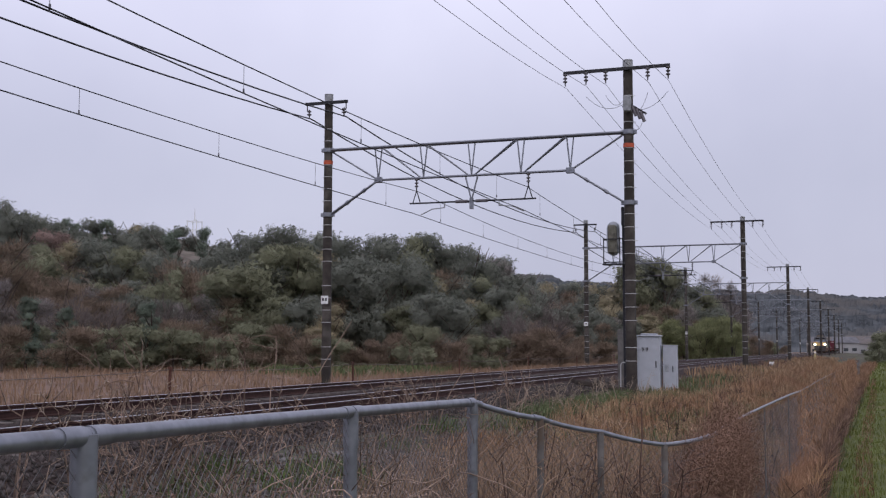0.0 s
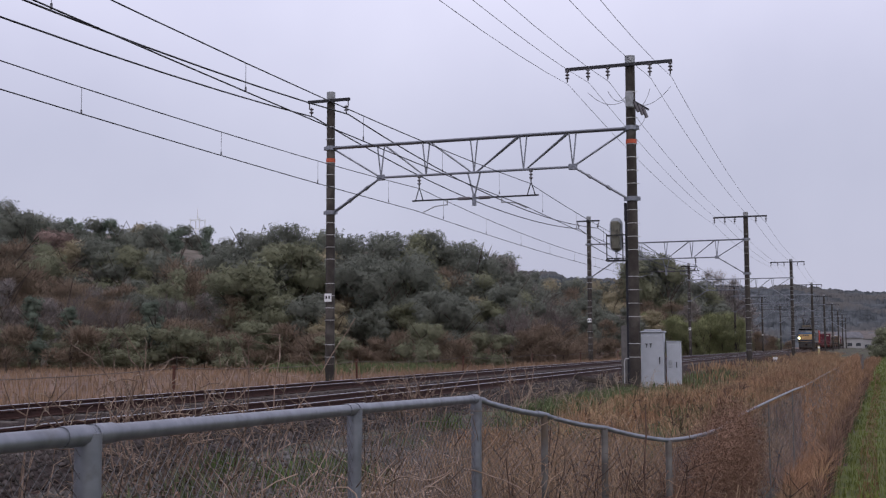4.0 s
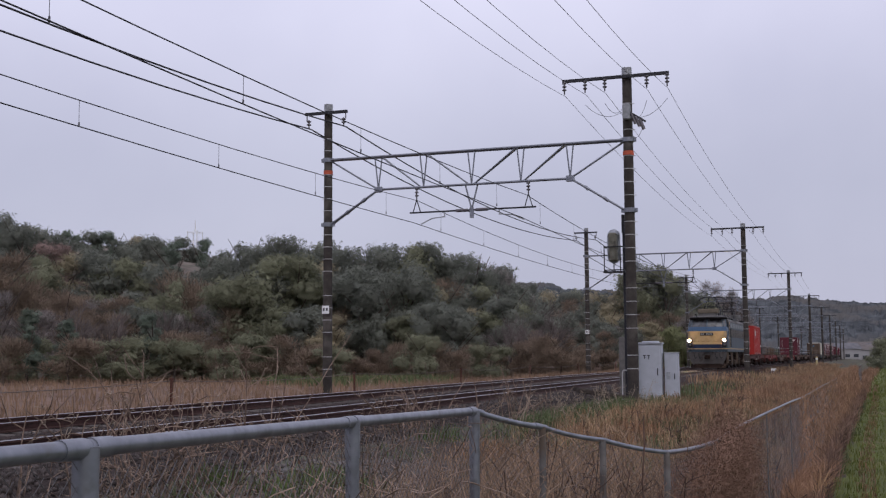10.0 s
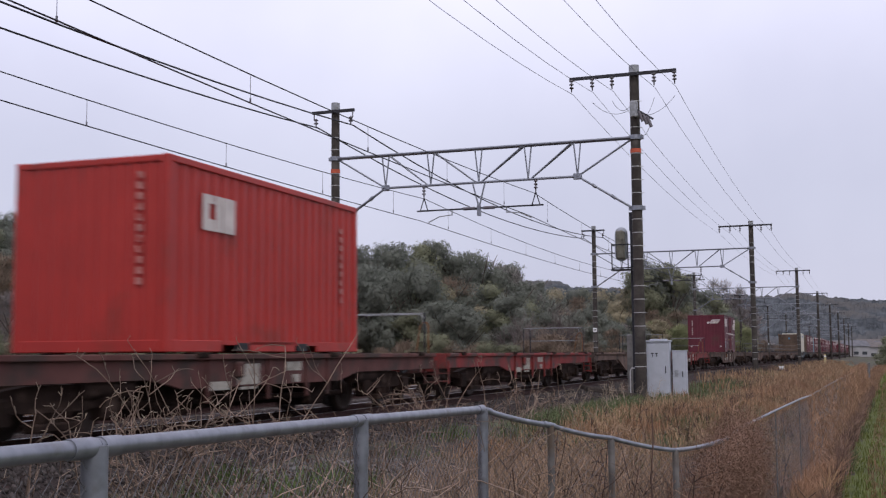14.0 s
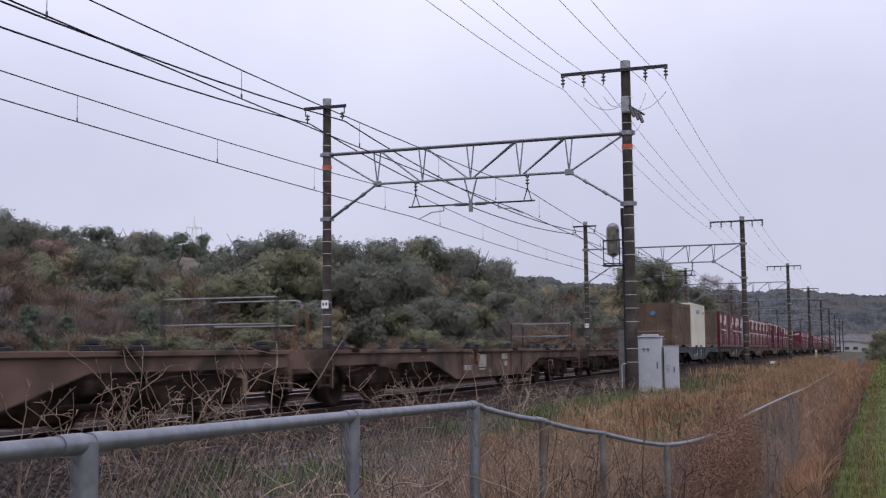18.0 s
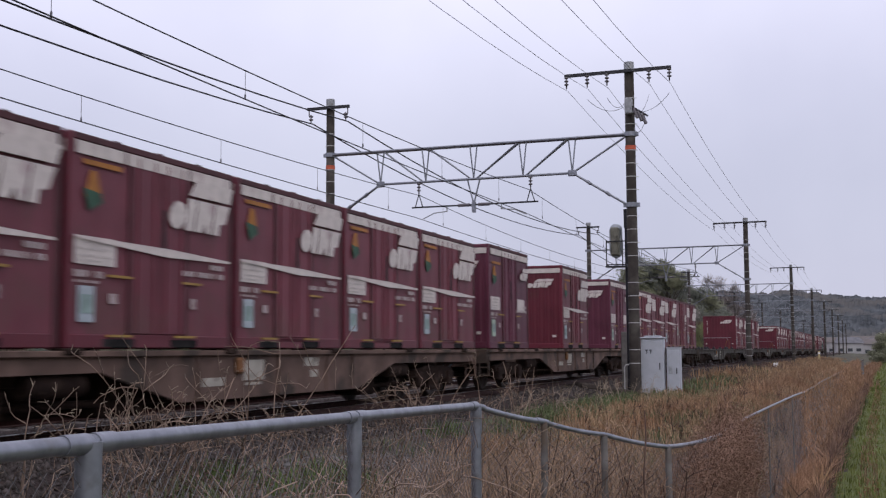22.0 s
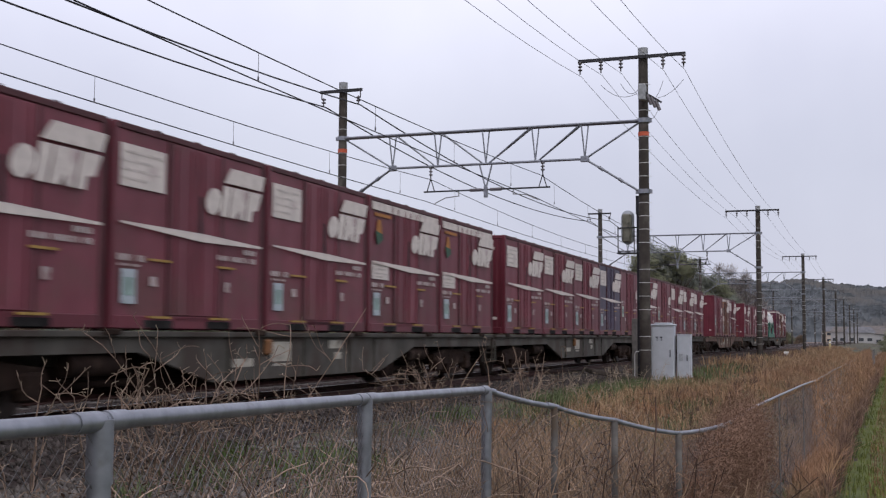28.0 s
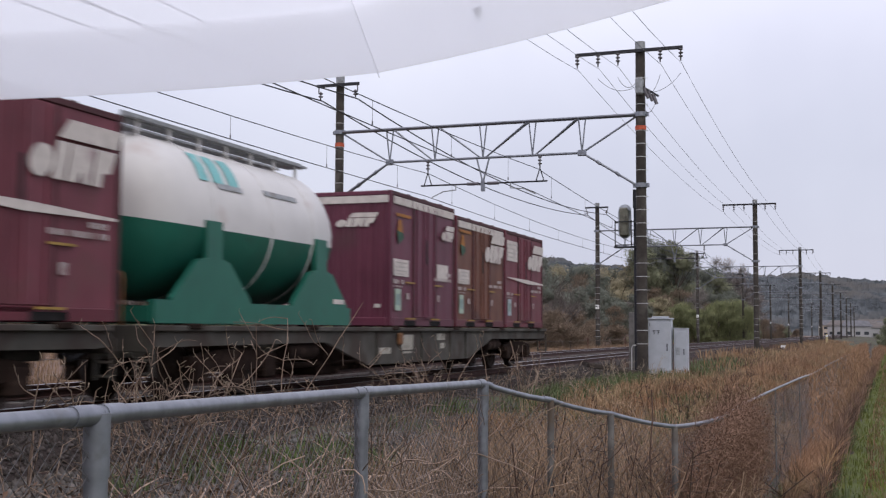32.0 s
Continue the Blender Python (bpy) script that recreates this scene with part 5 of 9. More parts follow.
    if kind in ("long", "stripe", "plain"):
        bm = B()
        for i in range(8):
            if i == 3:
                continue
            z = 2.05 - i * 0.125
            on_end(bm, y0 - 0.002, -0.95, -0.875, z, z + 0.085)
        part("lettering_bar", bm, "worn_lettering", c, "upright row of white marks")
    for xx, zz in ((-1.0, 0.35), (0.95, 0.35)):
        bm = B()
        on_end(bm, y0 - 0.002, xx - 0.06, xx + 0.06, zz, zz + 0.07)
        tagged(part("lettering_bar", bm, "white_mark", c), kind="stuff")
    # three low ridges of the roof seams
    for i in range(3 if not long else 5):
        bm = B()
        yy = y0 + L * (i + 1) / (4 if not long else 6)
        box(bm, -W / 2 + 0.02, W / 2 + 0.008, yy - 0.05, yy + 0.05, H - 0.018, H + 0.012, 0.008)
        part("roof_seam", bm, "maroon_dark", c)
    return c


M["worn_lettering"] = mat("worn_white_lettering", (0.40, 0.34, 0.33), 0.6, 0, 0.15, 8, patches=((0.22, 0.13, 0.13), 5.0, 0.55))
M["dim_mark"] = mat("grey_plate_lettering", (0.48, 0.44, 0.415), 0.6, 0, 0.15, 8)
M["label_teal"] = mat("blue_green_paper_slip", (0.21, 0.29, 0.27), 0.5, 0, 0.3, 4)
M["brown_side"] = mat("brownish_maroon_paint", (0.135, 0.054, 0.036), 0.55, 0, 0.2, 1.6, patches=((0.075, 0.035, 0.03), 1.1, 0.6))


def iso_red():
    L, W, H = 6.058, 2.438, 2.591
    c = thing("freight_container", "bright red corrugated twenty-foot container with white marks", "container", group="freight containers")
    shell("c", c, L, W, H, "red_box", "red_box", "red_box", 22, 9, 0.036, 0.12, 0.10)
    x, y0 = W / 2, -L / 2
    for k, (a, b) in enumerate(((0.10, 0.42), (0.44, 0.62), (0.64, 0.96))):
        bm = B()
        zt = 2.17
        if k == 0:
            poly_side(bm, x, [(y0 + 0.74 + a, zt - 0.5), (y0 + 0.74 + b, zt - 0.5), (y0 + 0.74 + b, zt - 0.34), (y0 + 0.91 + a, zt - 0.34), (y0 + 0.91 + a, zt - 0.12), (y0 + 0.74 + b, zt - 0.12), (y0 + 0.74 + b, zt), (y0 + 0.74 + a, zt)])
        else:
            flat(bm, x, y0 + 0.74 + a, y0 + 0.74 + b, zt - 0.5, zt)
        part("painted_mark", bm, "white_mark", c, "white block mark")
    for i in range(11):
        bm = B()
        z = 2.22 - i * 0.14
        on_end(bm, y0 - 0.003, 0.74, 0.84, z + 0.06, z + 0.15)
        tagged(part("lettering_bar", bm, "faint_red_mark", c), kind="stuff")
    for i in range(9):
        bm = B()
        z = 2.05 - i * 0.15
        flat(bm, x, y0 + 5.3, y0 + 5.42, z, z + 0.09)
        tagged(part("lettering_bar", bm, "faint_red_mark", c), kind="stuff")
    # pocket openings: the dark inside is painted on as black blocks
    for y in (-1.05, 0.85):
        bm = B()
        box(bm, x - 0.06, x + 0.004, y - 0.17, y + 0.17, 0.01, 0.13)
        part("fork_pocket", bm, "black", c)
    return c


def brown_box():
    L, W, H = 6.1, 2.44, 2.36
    c = thing("freight_container", "weathered brown open-top container with deep ribs", "container", group="freight containers")
    for turn in (0, math.pi):
        bm = B()
        ribbed(bm, L - 0.5, W - 0.02, H - 0.18, 15, 0.09, 0.22)
        bmesh.ops.rotate(bm, verts=bm.verts, matrix=Matrix.Rotation(turn, 3, "Z"))
        part("side_panel", bm, "brown_box", c)
    for sy in (-1, 1):
        y0, y1 = sorted((sy * (L / 2 - 0.12), sy * (L / 2 - 0.02)))
        bm = B()
        box(bm, -W / 2 + 0.12, W / 2 - 0.12, y0, y1, 0.06, H - 0.03, 0.01)
        wall = part("end_wall", bm, "brown_box", c)
        for i in range(4):
            bm = B()
            xx = -0.95 + i * 0.633
            box(bm, xx - 0.04, xx + 0.04, sy * (L / 2) - 0.045, sy * (L / 2) + 0.03, 0.2, H - 0.2, 0.01)
            part("end_rib", bm, "brown_box", wall)
        bm = B()
        box(bm, -0.48, 0.48, sy * (L / 2) - 0.03, sy * (L / 2) + 0.045, 0.22, 0.86, 0.01)
        part("end_hatch", bm, "brown_box", wall, "flat rusty hatch plate")
        bm = B()
        box(bm, -0.55, 0.55, sy * (L / 2) - 0.04, sy * (L / 2) + 0.035, 0.88, 0.98)
        part("end_bar", bm, "brown_box", wall)
        for sx in (-1, 1):
            bm = B()
            x0, x1 = sorted((sx * (W / 2 - 0.2), sx * (W / 2 + 0.002)))
            ya, yb = sorted((sy * (L / 2 - 0.28), sy * L / 2))
            box(bm, x0, x1, ya, yb, 0, H, 0.02)
            part("corner_post", bm, "brown_box", c)
            bm = B()
            lathe(bm, [(0.15, x0 - 0.002), (0.17, x0 + 0.03), (0.17, x1 - 0.03), (0.15, x1 + 0.002)], 14, pose(0, (ya + yb) / 2, H - 0.09), axis="x")
            part("lifting_eye", bm, "brown_box", c, "rounded corner casting")
    for sx in (-1, 1):
        bm = B()
        x0, x1 = sorted((sx * (W / 2 - 0.1), sx * W / 2))
        for i in range(14):
            y = -L / 2 + 0.35 + i * (L - 0.7) / 14
            box(bm, x0, x1, y, y + (L - 0.7) / 14 - 0.1, H - 0.16, H - 0.03 + 0.05 * (i % 2), 0.012)
        box(bm, x0, x1, -L / 2 + 0.3, L / 2 - 0.3, H - 0.2, H - 0.1)
        part("top_rail", bm, "brown_box", c)
        bm = B()
        box(bm, x0, x1, -L / 2 + 0.28, -0.75, 0, 0.2)
        box(bm, x0, x1, 0.75, L / 2 - 0.28, 0, 0.2)
        box(bm, x0, x1, -0.75, 0.75, 0.13, 0.2)
        part("bottom_rail", bm, "brown_box", c)
    bm = B()
    box(bm, -W / 2 + 0.12, W / 2 - 0.12, -L / 2 + 0.15, L / 2 - 0.15, H - 0.3, H - 0.14, 0.02)
    part("cover", bm, "brown_box", c)
    bm = B()
    lathe(bm, [(0.13, 0.0), (0.13, 0.006)], 16, pose(0.10, -L / 2 - 0.031, 1.80, 90, 0, 0))
    part("painted_mark", bm, "blue_mark", c, "round blue-green painted mark")
    bm = B()
    flat(bm, W / 2 + 0.002, -L / 2 + 0.16, -L / 2 + 0.34, 0.46, 0.62)
    part("label_plate", bm, "dusty_plate", c)
    return c


def cream_box():
    L, W, H = 6.3, 2.44, 2.56
    c = thing("freight_container", "cream twenty-foot container with faded blue lettering", "container", group="freight containers")
    shell("c", c, L, W, H, "cream_box", "cream_box", "cream_box", 26, 9, 0.012, 0.11, 0.10)
    bm = B()
    for i in range(6):
        y = -L / 2 + 2.3 + i * 0.26
        poly_side(bm, W / 2, [(y, 1.98), (y + 0.17, 1.98), (y + 0.23, 2.22), (y + 0.06, 2.22)])
    part("lettering_bar", bm, "faded_blue", c, "faded blue slanted bars")
    bm = B()
    flat(bm, W / 2, -L / 2 + 5.1, -L / 2 + 5.9, 2.02, 2.16)
    tagged(part("lettering_bar", bm, "steel_grey", c), kind="stuff")
    # black blocks in place of the shade inside the pocket openings
    for y in (-0.75, 1.15):
        bm = B()
        box(bm, W / 2 - 0.06, W / 2 + 0.004, y - 0.17, y + 0.17, 0.01, 0.13)
        part("fork_pocket", bm, "black", c)
    return c


def cyan_box():
    L, W, H = 3.6, 2.4, 2.35
    c = thing("freight_container", "faded light blue ribbed container with raised corner blocks", "container", group="freight containers")
    shell("c", c, L, W, H, "cyan_box", "cyan_box", "cyan_box", 9, 6, 0.06, 0.16, 0.12)
    for y in (-1.2, 1.1):
        bm = B()
        box(bm, -W / 2 + 0.02, W / 2 - 0.02, y - 0.45, y + 0.45, H + 0.002, H + 0.16, 0.03)
        part("roof_hatch", bm, "cyan_box", c)
    bm = B()
    flat(bm, W / 2 + 0.004, -L / 2 + 0.18, -L / 2 + 0.36, 0.55, 0.75)
    part("label_plate", bm, "white_mark", c)
    return c


def tank_box():
    R = 1.16
    c = thing("tank_container", "white and green tank container on a green saddle frame", "container")
    zc = 1.40
    ring = []
    for y, k in ((-2.82, 0.05), (-2.80, 0.45), (-2.68, 0.74), (-2.50, 0.92), (-2.25, 1.0), (2.25, 1.0), (2.50, 0.92), (2.68, 0.74), (2.80, 0.45), (2.82, 0.05)):
        ring.append((R * k, y))
    n = 32
    for name, m, lo, hi in (("tank_top", "tank_white", 0, 1), ("tank_bottom", "tank_green", 1, 2)):
        bm = B()
        loops = []
        for r, y in ring:
            lp = []
            for i in range(n // 2 + 1):
                w = -0.14 + (math.pi + 0.28) * i / (n // 2) if lo == 0 else math.pi + 0.14 + (math.pi - 0.28) * i / (n // 2)
                lp.append(bm.verts.new((r * math.cos(w), y, zc + 0.08 + r * math.sin(w))))
            loops.append(lp)
        for a, b in zip(loops, loops[1:]):
            for i in range(n // 2):
                bm.faces.new((a[i], b[i], b[i + 1], a[i + 1])).smooth = True
        part(name, bm, m, c, "off-white upper tank shell" if lo == 0 else "green lower tank shell")
    for y in (-1.5, 0.2, 1.6):
        bm = B()
        lathe(bm, [(R + 0.004, y - 0.03), (R + 0.016, y), (R + 0.004, y + 0.03)], 32, Matrix.Translation((0, 0, zc + 0.08)), "y")
        part("weld_band", bm, "tank_white", c)
    for y in (-1.55, 1.85):
        for sx in (-1, 1):
            bm = B()
            k = [(y - 1.05, 0.12), (y + 1.05, 0.12), (y + 1.02, 0.34), (y + 0.42, 0.86), (y + 0.20, 0.90), (y + 0.20, 1.42), (y - 0.20, 1.42), (y - 0.20, 0.90), (y - 0.42, 0.86), (y - 1.02, 0.34)]
            lo = [bm.verts.new((sx * 1.12, a, b)) for a, b in k]
            hi = [bm.verts.new((sx * 1.20, a, b)) for a, b in k]
            bm.faces.new(hi if sx > 0 else hi[::-1])
            bm.faces.new(lo[::-1] if sx > 0 else lo)
            for i in range(len(k)):
                j = (i + 1) % len(k)
                bm.faces.new((lo[i], lo[j], hi[j], hi[i]))
            bmesh.ops.recalc_face_normals(bm, faces=bm.faces)
            part("saddle", bm, "tank_green", c, "green saddle plate")
    for sx in (-1.16, 1.16):
        bm = B()
        bar(bm, (sx, -3.0, 0.2), (sx, 3.0, 0.2), 0.10, 0.20)
        part("base_rail", bm, "tank_green", c)
        bm = B()
        bar(bm, (sx, -3.0, 0.05), (sx, 3.0, 0.05), 0.10, 0.1)
        part("base_rail", bm, "tank_green", c)
    for y in (-2.97, -0.5, 0.5, 2.97):
        bm = B()
        bar(bm, (-1.16, y, 0.12), (1.16, y, 0.12), 0.12, 0.2)
        part("cross_beam", bm, "tank_green", c)
    bm = B()
    for sx in (-0.42, 0.12):
        bar(bm, (sx + 0.15, -2.6, zc + R + 0.22), (sx + 0.15, 2.7, zc + R + 0.22), 0.40, 0.035)
    bar(bm, (0.35, -2.6, zc + R + 0.24), (0.35, 2.7, zc + R + 0.24), 0.03, 0.10)
    part("walkway", bm, "steel_grey", c, "grey roof walkway")
    for i in range(7):
        y = -2.3 + i * 0.78
        bm = B()
        bar(bm, (-0.3, y, zc + R + 0.02), (-0.3, y, zc + R + 0.21), 0.04)
        bar(bm, (0.4, y, zc + R - 0.02), (0.4, y, zc + R + 0.21), 0.04)
        part("walkway_strut", bm, "tank_white", c)
    for k, (ya, w) in enumerate(((-1.75, 0.30), (-1.38, 0.34), (-0.96, 0.34))):
        bm = B()
        r = R + 0.012
        rows = []
        for i in range(8):
            a = math.radians(26 + 3.8 * i)
            rows.append([bm.verts.new((r * math.cos(a), y + 0.02 * i, zc + 0.08 + r * math.sin(a))) for y in (ya, ya + w * 0.85)])
        for (p, q), (p2, q2) in zip(rows, rows[1:]):
            bm.faces.new((p, q, q2, p2))
        part("painted_mark", bm, "teal_mark", c, "faded teal block mark")
    for ya, yb, ang in ((-1.3, -0.6, 22), (0.1, 1.2, 25)):
        bm = B()
        r = R + 0.012
        a, a2 = math.radians(ang), math.radians(ang + 4.5)
        for i in range(1):
            y, y2 = ya, yb
            bm.faces.new([bm.verts.new(q) for q in ((r * math.cos(a), y, zc + 0.08 + r * math.sin(a)), (r * math.cos(a), y2, zc + 0.08 + r * math.sin(a)),
                                                   (r * math.cos(a2), y2, zc + 0.08 + r * math.sin(a2)), (r * math.cos(a2), y, zc + 0.08 + r * math.sin(a2)))])
        tagged(part("lettering_bar", bm, "steel_grey", c), kind="stuff")
    bm = B()
    flat(bm, 1.202, 2.3, 2.75, 0.36, 0.44)
    tagged(part("lettering_bar", bm, "white_mark", c), kind="stuff")
    return c


# ---- flat wagons ----
def bogie_part(w, yc, near=True):
    b = part("bogie", box(B(), -0.9, 0.9, yc - 0.2, yc + 0.2, 0.48, 0.78, 0.02), "bogie", w, "rusty bogie")
    for sx in (-0.99, 0.99):
        bm = B()
        k = [(-1.2, 0.50), (-1.2, 0.64), (-0.5, 0.72), (0.5, 0.72), (1.2, 0.64), (1.2, 0.50), (0.55, 0.42), (-0.55, 0.42)]
        lo = [bm.verts.new((sx - 0.07, yc + p, z)) for p, z in k]
        hi = [bm.verts.new((sx + 0.07, yc + p, z)) for p, z in k]
        bm.faces.new(lo)
        bm.faces.new(hi[::-1])
        for i in range(8):
            bm.faces.new((lo[i], lo[(i + 1) % 8], hi[(i + 1) % 8], hi[i]))
        bmesh.ops.recalc_face_normals(bm, faces=bm.faces)
        part("side_frame", bm, "bogie", b)
    for y in (yc - 0.95, yc + 0.95):
        for sx in (-1, 1):
            bm = B()
            lathe(bm, [(0.43, sx * 0.50), (0.46, sx * 0.505), (0.43, sx * 0.535), (0.425, sx * 0.625), (0.36, sx * 0.63), (0.34, sx * 0.60), (0.12, sx * 0.60), (0.10, sx * 0.66), (0.03, sx * 0.66)] if sx > 0 else
                  [(0.03, sx * 0.66), (0.10, sx * 0.66), (0.12, sx * 0.60), (0.34, sx * 0.60), (0.36, sx * 0.63), (0.425, sx * 0.625), (0.43, sx * 0.535), (0.46, sx * 0.505), (0.43, sx * 0.50)],
                  22, Matrix.Translation((0, y, 0.43)), "x")
            part("wheel", bm, "wheel", b)
            bm = B()
            box(bm, min(sx * 0.9, sx * 1.12), max(sx * 0.9, sx * 1.12), y - 0.17, y + 0.17, 0.28, 0.60, 0.03)
            part("axle_box", bm, "bogie", b)
        bm = B()
        rod(bm, (-0.62, y, 0.43), (0.62, y, 0.43), 0.08, 8)
        part("axle", bm, "wheel", b)
    for sx in (-1, 1):
        bm = B()
        for d in (-0.22, 0.0, 0.22):
            rod(bm, (sx * 1.0, yc + d, 0.30), (sx * 1.0, yc + d, 0.62), 0.075, 10)
        box(bm, min(sx * 0.9, sx * 1.1), max(sx * 0.9, sx * 1.1), yc - 0.4, yc + 0.4, 0.20, 0.30, 0.02)
        part("spring_nest", bm, "bogie", b)
    return b


def wagon(label, L, paint, rail=True, deep=True, bare=False):
    """A container flat wagon, deck at 1.06 m. Origin at rail level in its middle."""
    w = thing("flat_wagon", label, "wagon", group="container wagons")
    h = L / 2 - 0.42
    zd = 1.06
    for sx in (-1, 1):
        bm = B()
        lo = 0.37
        k = [(-h, zd), (-h, 0.80), (-h + 0.25, 0.78), (-h * 0.48, 0.80), (-h * 0.30, lo), (h * 0.30, lo), (h * 0.48, 0.80), (h - 0.25, 0.78), (h, 0.80), (h, zd)] if deep else \
            [(-h, zd), (-h, 0.74), (-h * 0.45, 0.74), (-h * 0.34, 0.60), (h * 0.34, 0.60), (h * 0.45, 0.74), (h, 0.74), (h, zd)]
        a = [bm.verts.new((sx * 1.14, y, z)) for y, z in k]
        b = [bm.verts.new((sx * 1.20, y, z)) for y, z in k]
        bm.faces.new(a)
        bm.faces.new(b[::-1])
        for i in range(len(k)):
            j = (i + 1) % len(k)
            bm.faces.new((a[i], a[j], b[j], b[i]))
        bmesh.ops.recalc_face_normals(bm, faces=bm.faces)
        sill = part("side_sill", bm, paint, w, "dusty fish-bellied side sill")
        bm = B()
        box(bm, min(sx * 1.10, sx * 1.27), max(sx * 1.10, sx * 1.27), -h, h, zd - 0.075, zd, 0.01)
        part("top_flange", bm, paint, sill)
        if sx > 0:
            for y in (-h * 0.26, -h * 0.02, h * 0.16, h * 0.27):
                bm = B()
                box(bm, 1.2, 1.235, y - 0.03, y + 0.03, lo + 0.02, zd - 0.08)
                part("stiffener", bm, paint, sill)
            for y, ww, hh, z in ((-h * 0.10, 0.62, 0.30, 0.62), (h * 0.10, 0.52, 0.14, 0.80), (h * 0.11, 0.26, 0.12, 0.62), (-h * 0.22, 0.60, 0.12, 0.56), (-h * 0.10, 0.50, 0.04, 0.55)):
                bm = B()
                flat(bm, 1.201, y - ww / 2, y + ww / 2, z, z + hh)
                part("label_plate", bm, "dusty_plate", sill)
            bm = B()
            box(bm, 1.2, 1.27, -h * 0.16, -h * 0.16 + 0.22, 0.72, 0.96, 0.03)
            part("valve_box", bm, "rail_orange" if L > 20 else paint, sill)
    bm = B()
    box(bm, -0.28, 0.28, -h, h, 0.62, zd - 0.08, 0.02)
    part("centre_sill", bm, paint, w)
    # brake gear slung between the bogies
    g0 = h - 4.0
    bm = B()
    box(bm, -0.20, 0.20, -g0, g0, 0.24, 0.615, 0.02)
    part("brake_beam", bm, "bogie", w)
    for x, r in ((-0.55, 0.045), (0.45, 0.035), (0.70, 0.05)):
        bm = B()
        rod(bm, (x, -g0 - 0.4, 0.42), (x, g0 + 0.4, 0.36), r, 6)
        part("brake_rod", bm, "bogie", w)
    for y, x, ww, z0 in ((-g0 * 0.62, 0.42, 0.9, 0.22), (g0 * 0.45, -0.25, 1.2, 0.25), (g0 * 0.75, 0.5, 0.6, 0.20), (-g0 * 0.15, -0.4, 0.8, 0.24)):
        bm = B()
        box(bm, x - 0.3, x + 0.3, y - ww / 2, y + ww / 2, z0, 0.80, 0.03)
        part("equipment_box", bm, "bogie", w)
    n = int(L / 1.7)
    for i in range(n):
        y = -h + 0.35 + i * (2 * h - 0.7) / (n - 1)
        bm = B()
        box(bm, -1.14, 1.14, y - 0.08, y + 0.08, zd - 0.22, zd - 0.01, 0.01)
        part("cross_member", bm, paint, w)
    for i in range(6 if L > 18 else 4):
        y = -h + 0.9 + i * (2 * h - 1.8) / (5 if L > 18 else 3)
        for sx in (-1, 1):
            bm = B()
            box(bm, min(sx * 1.05, sx * 1.30), max(sx * 1.05, sx * 1.30), y - 0.16, y + 0.16, zd - 0.05, zd + 0.028, 0.015)
            part("twist_lock", bm, "bogie", w)
    bw = h - 2.35
    for y in (-bw, bw):
        bogie_part(w, y)
    for sy in (-1, 1):
        bm = B()
        box(bm, -1.2, 1.2, min(sy * h, sy * (h + 0.06)), max(sy * h, sy * (h + 0.06)), 0.72, zd, 0.01)
        part("end_beam", bm, paint, w)
        bm = B()
        box(bm, -0.13, 0.13, min(sy * h, sy * (L / 2 + 0.04)), max(sy * h, sy * (L / 2 + 0.04)), 0.74, 1.0, 0.03)
        part("coupler", bm, "bogie", w)
        bm = B()
        for z in (0.45, 0.62):
            bar(bm, (1.0, sy * (h + 0.03), z), (1.24, sy * (h + 0.03), z), 0.03)
        for x in (1.0, 1.24):
            bar(bm, (x, sy * (h + 0.03), 0.40), (x, sy * (h + 0.03), 0.9), 0.035)
        part("step", bm, paint, w, "ladder step")
        for d in (-0.5, 0.4):
            bm = B()
            rod(bm, (d, sy * h, 0.85), (d * 0.8, sy * (L / 2 + 0.02), 0.62), 0.03, 6)
            part("air_hose", bm, "black", w)
    if rail:
        y = -h - 0.02
        bm = B()
        bar(bm, (-1.1, y, zd - 0.1), (-1.1, y, zd + 0.80), 0.030)
        part("handrail_post", bm, "dark_steel", w)
        top = [Vector((-1.1, y, zd + 0.78)), Vector((-1.07, y, zd + 0.84)), Vector((-1.0, y, zd + 0.86)), Vector((0.54, y, zd + 0.86)), Vector((0.62, y, zd + 0.84)), Vector((0.66, y, zd + 0.77)), Vector((0.66, y, zd + 0.66))]
        part("handrail", tube("handrail", top, 0.014, "steel_grey", 6), None, w, "worn steel handrail")
        loop = [Vector((0.46, y, zd - 0.1)), Vector((0.58, y, zd + 0.60)), Vector((0.62, y, zd + 0.67)), Vector((0.69, y, zd + 0.69)), Vector((0.75, y, zd + 0.66)), Vector((0.77, y, zd + 0.58)), Vector((0.77, y, zd - 0.1))]
        part("handrail_loop", tube("handrail_loop", loop, 0.018, "rail_orange", 6), None, w, "orange bent-tube step handle")
        y = h + 0.02
        for x in (-1.1, 1.0):
            bm = B()
            bar(bm, (x, y, zd - 0.1), (x, y, zd + 0.86), 0.028)
            part("handrail_post", bm, "dark_steel", w)
        bm = B()
        rod(bm, (-1.1, y, zd + 0.85), (1.0, y, zd + 0.85), 0.013, 6)
        part("handrail", bm, "steel_grey", w)
        if paint == "wagon_brown":
            for y, x1 in ((-h - 0.02, 0.57), (h + 0.02, 1.0)):
                bm = B()
                rod(bm, (-1.1, y, zd + 0.42), (x1, y, zd + 0.42), 0.013, 6)
                part("handrail", bm, "steel_grey", w)
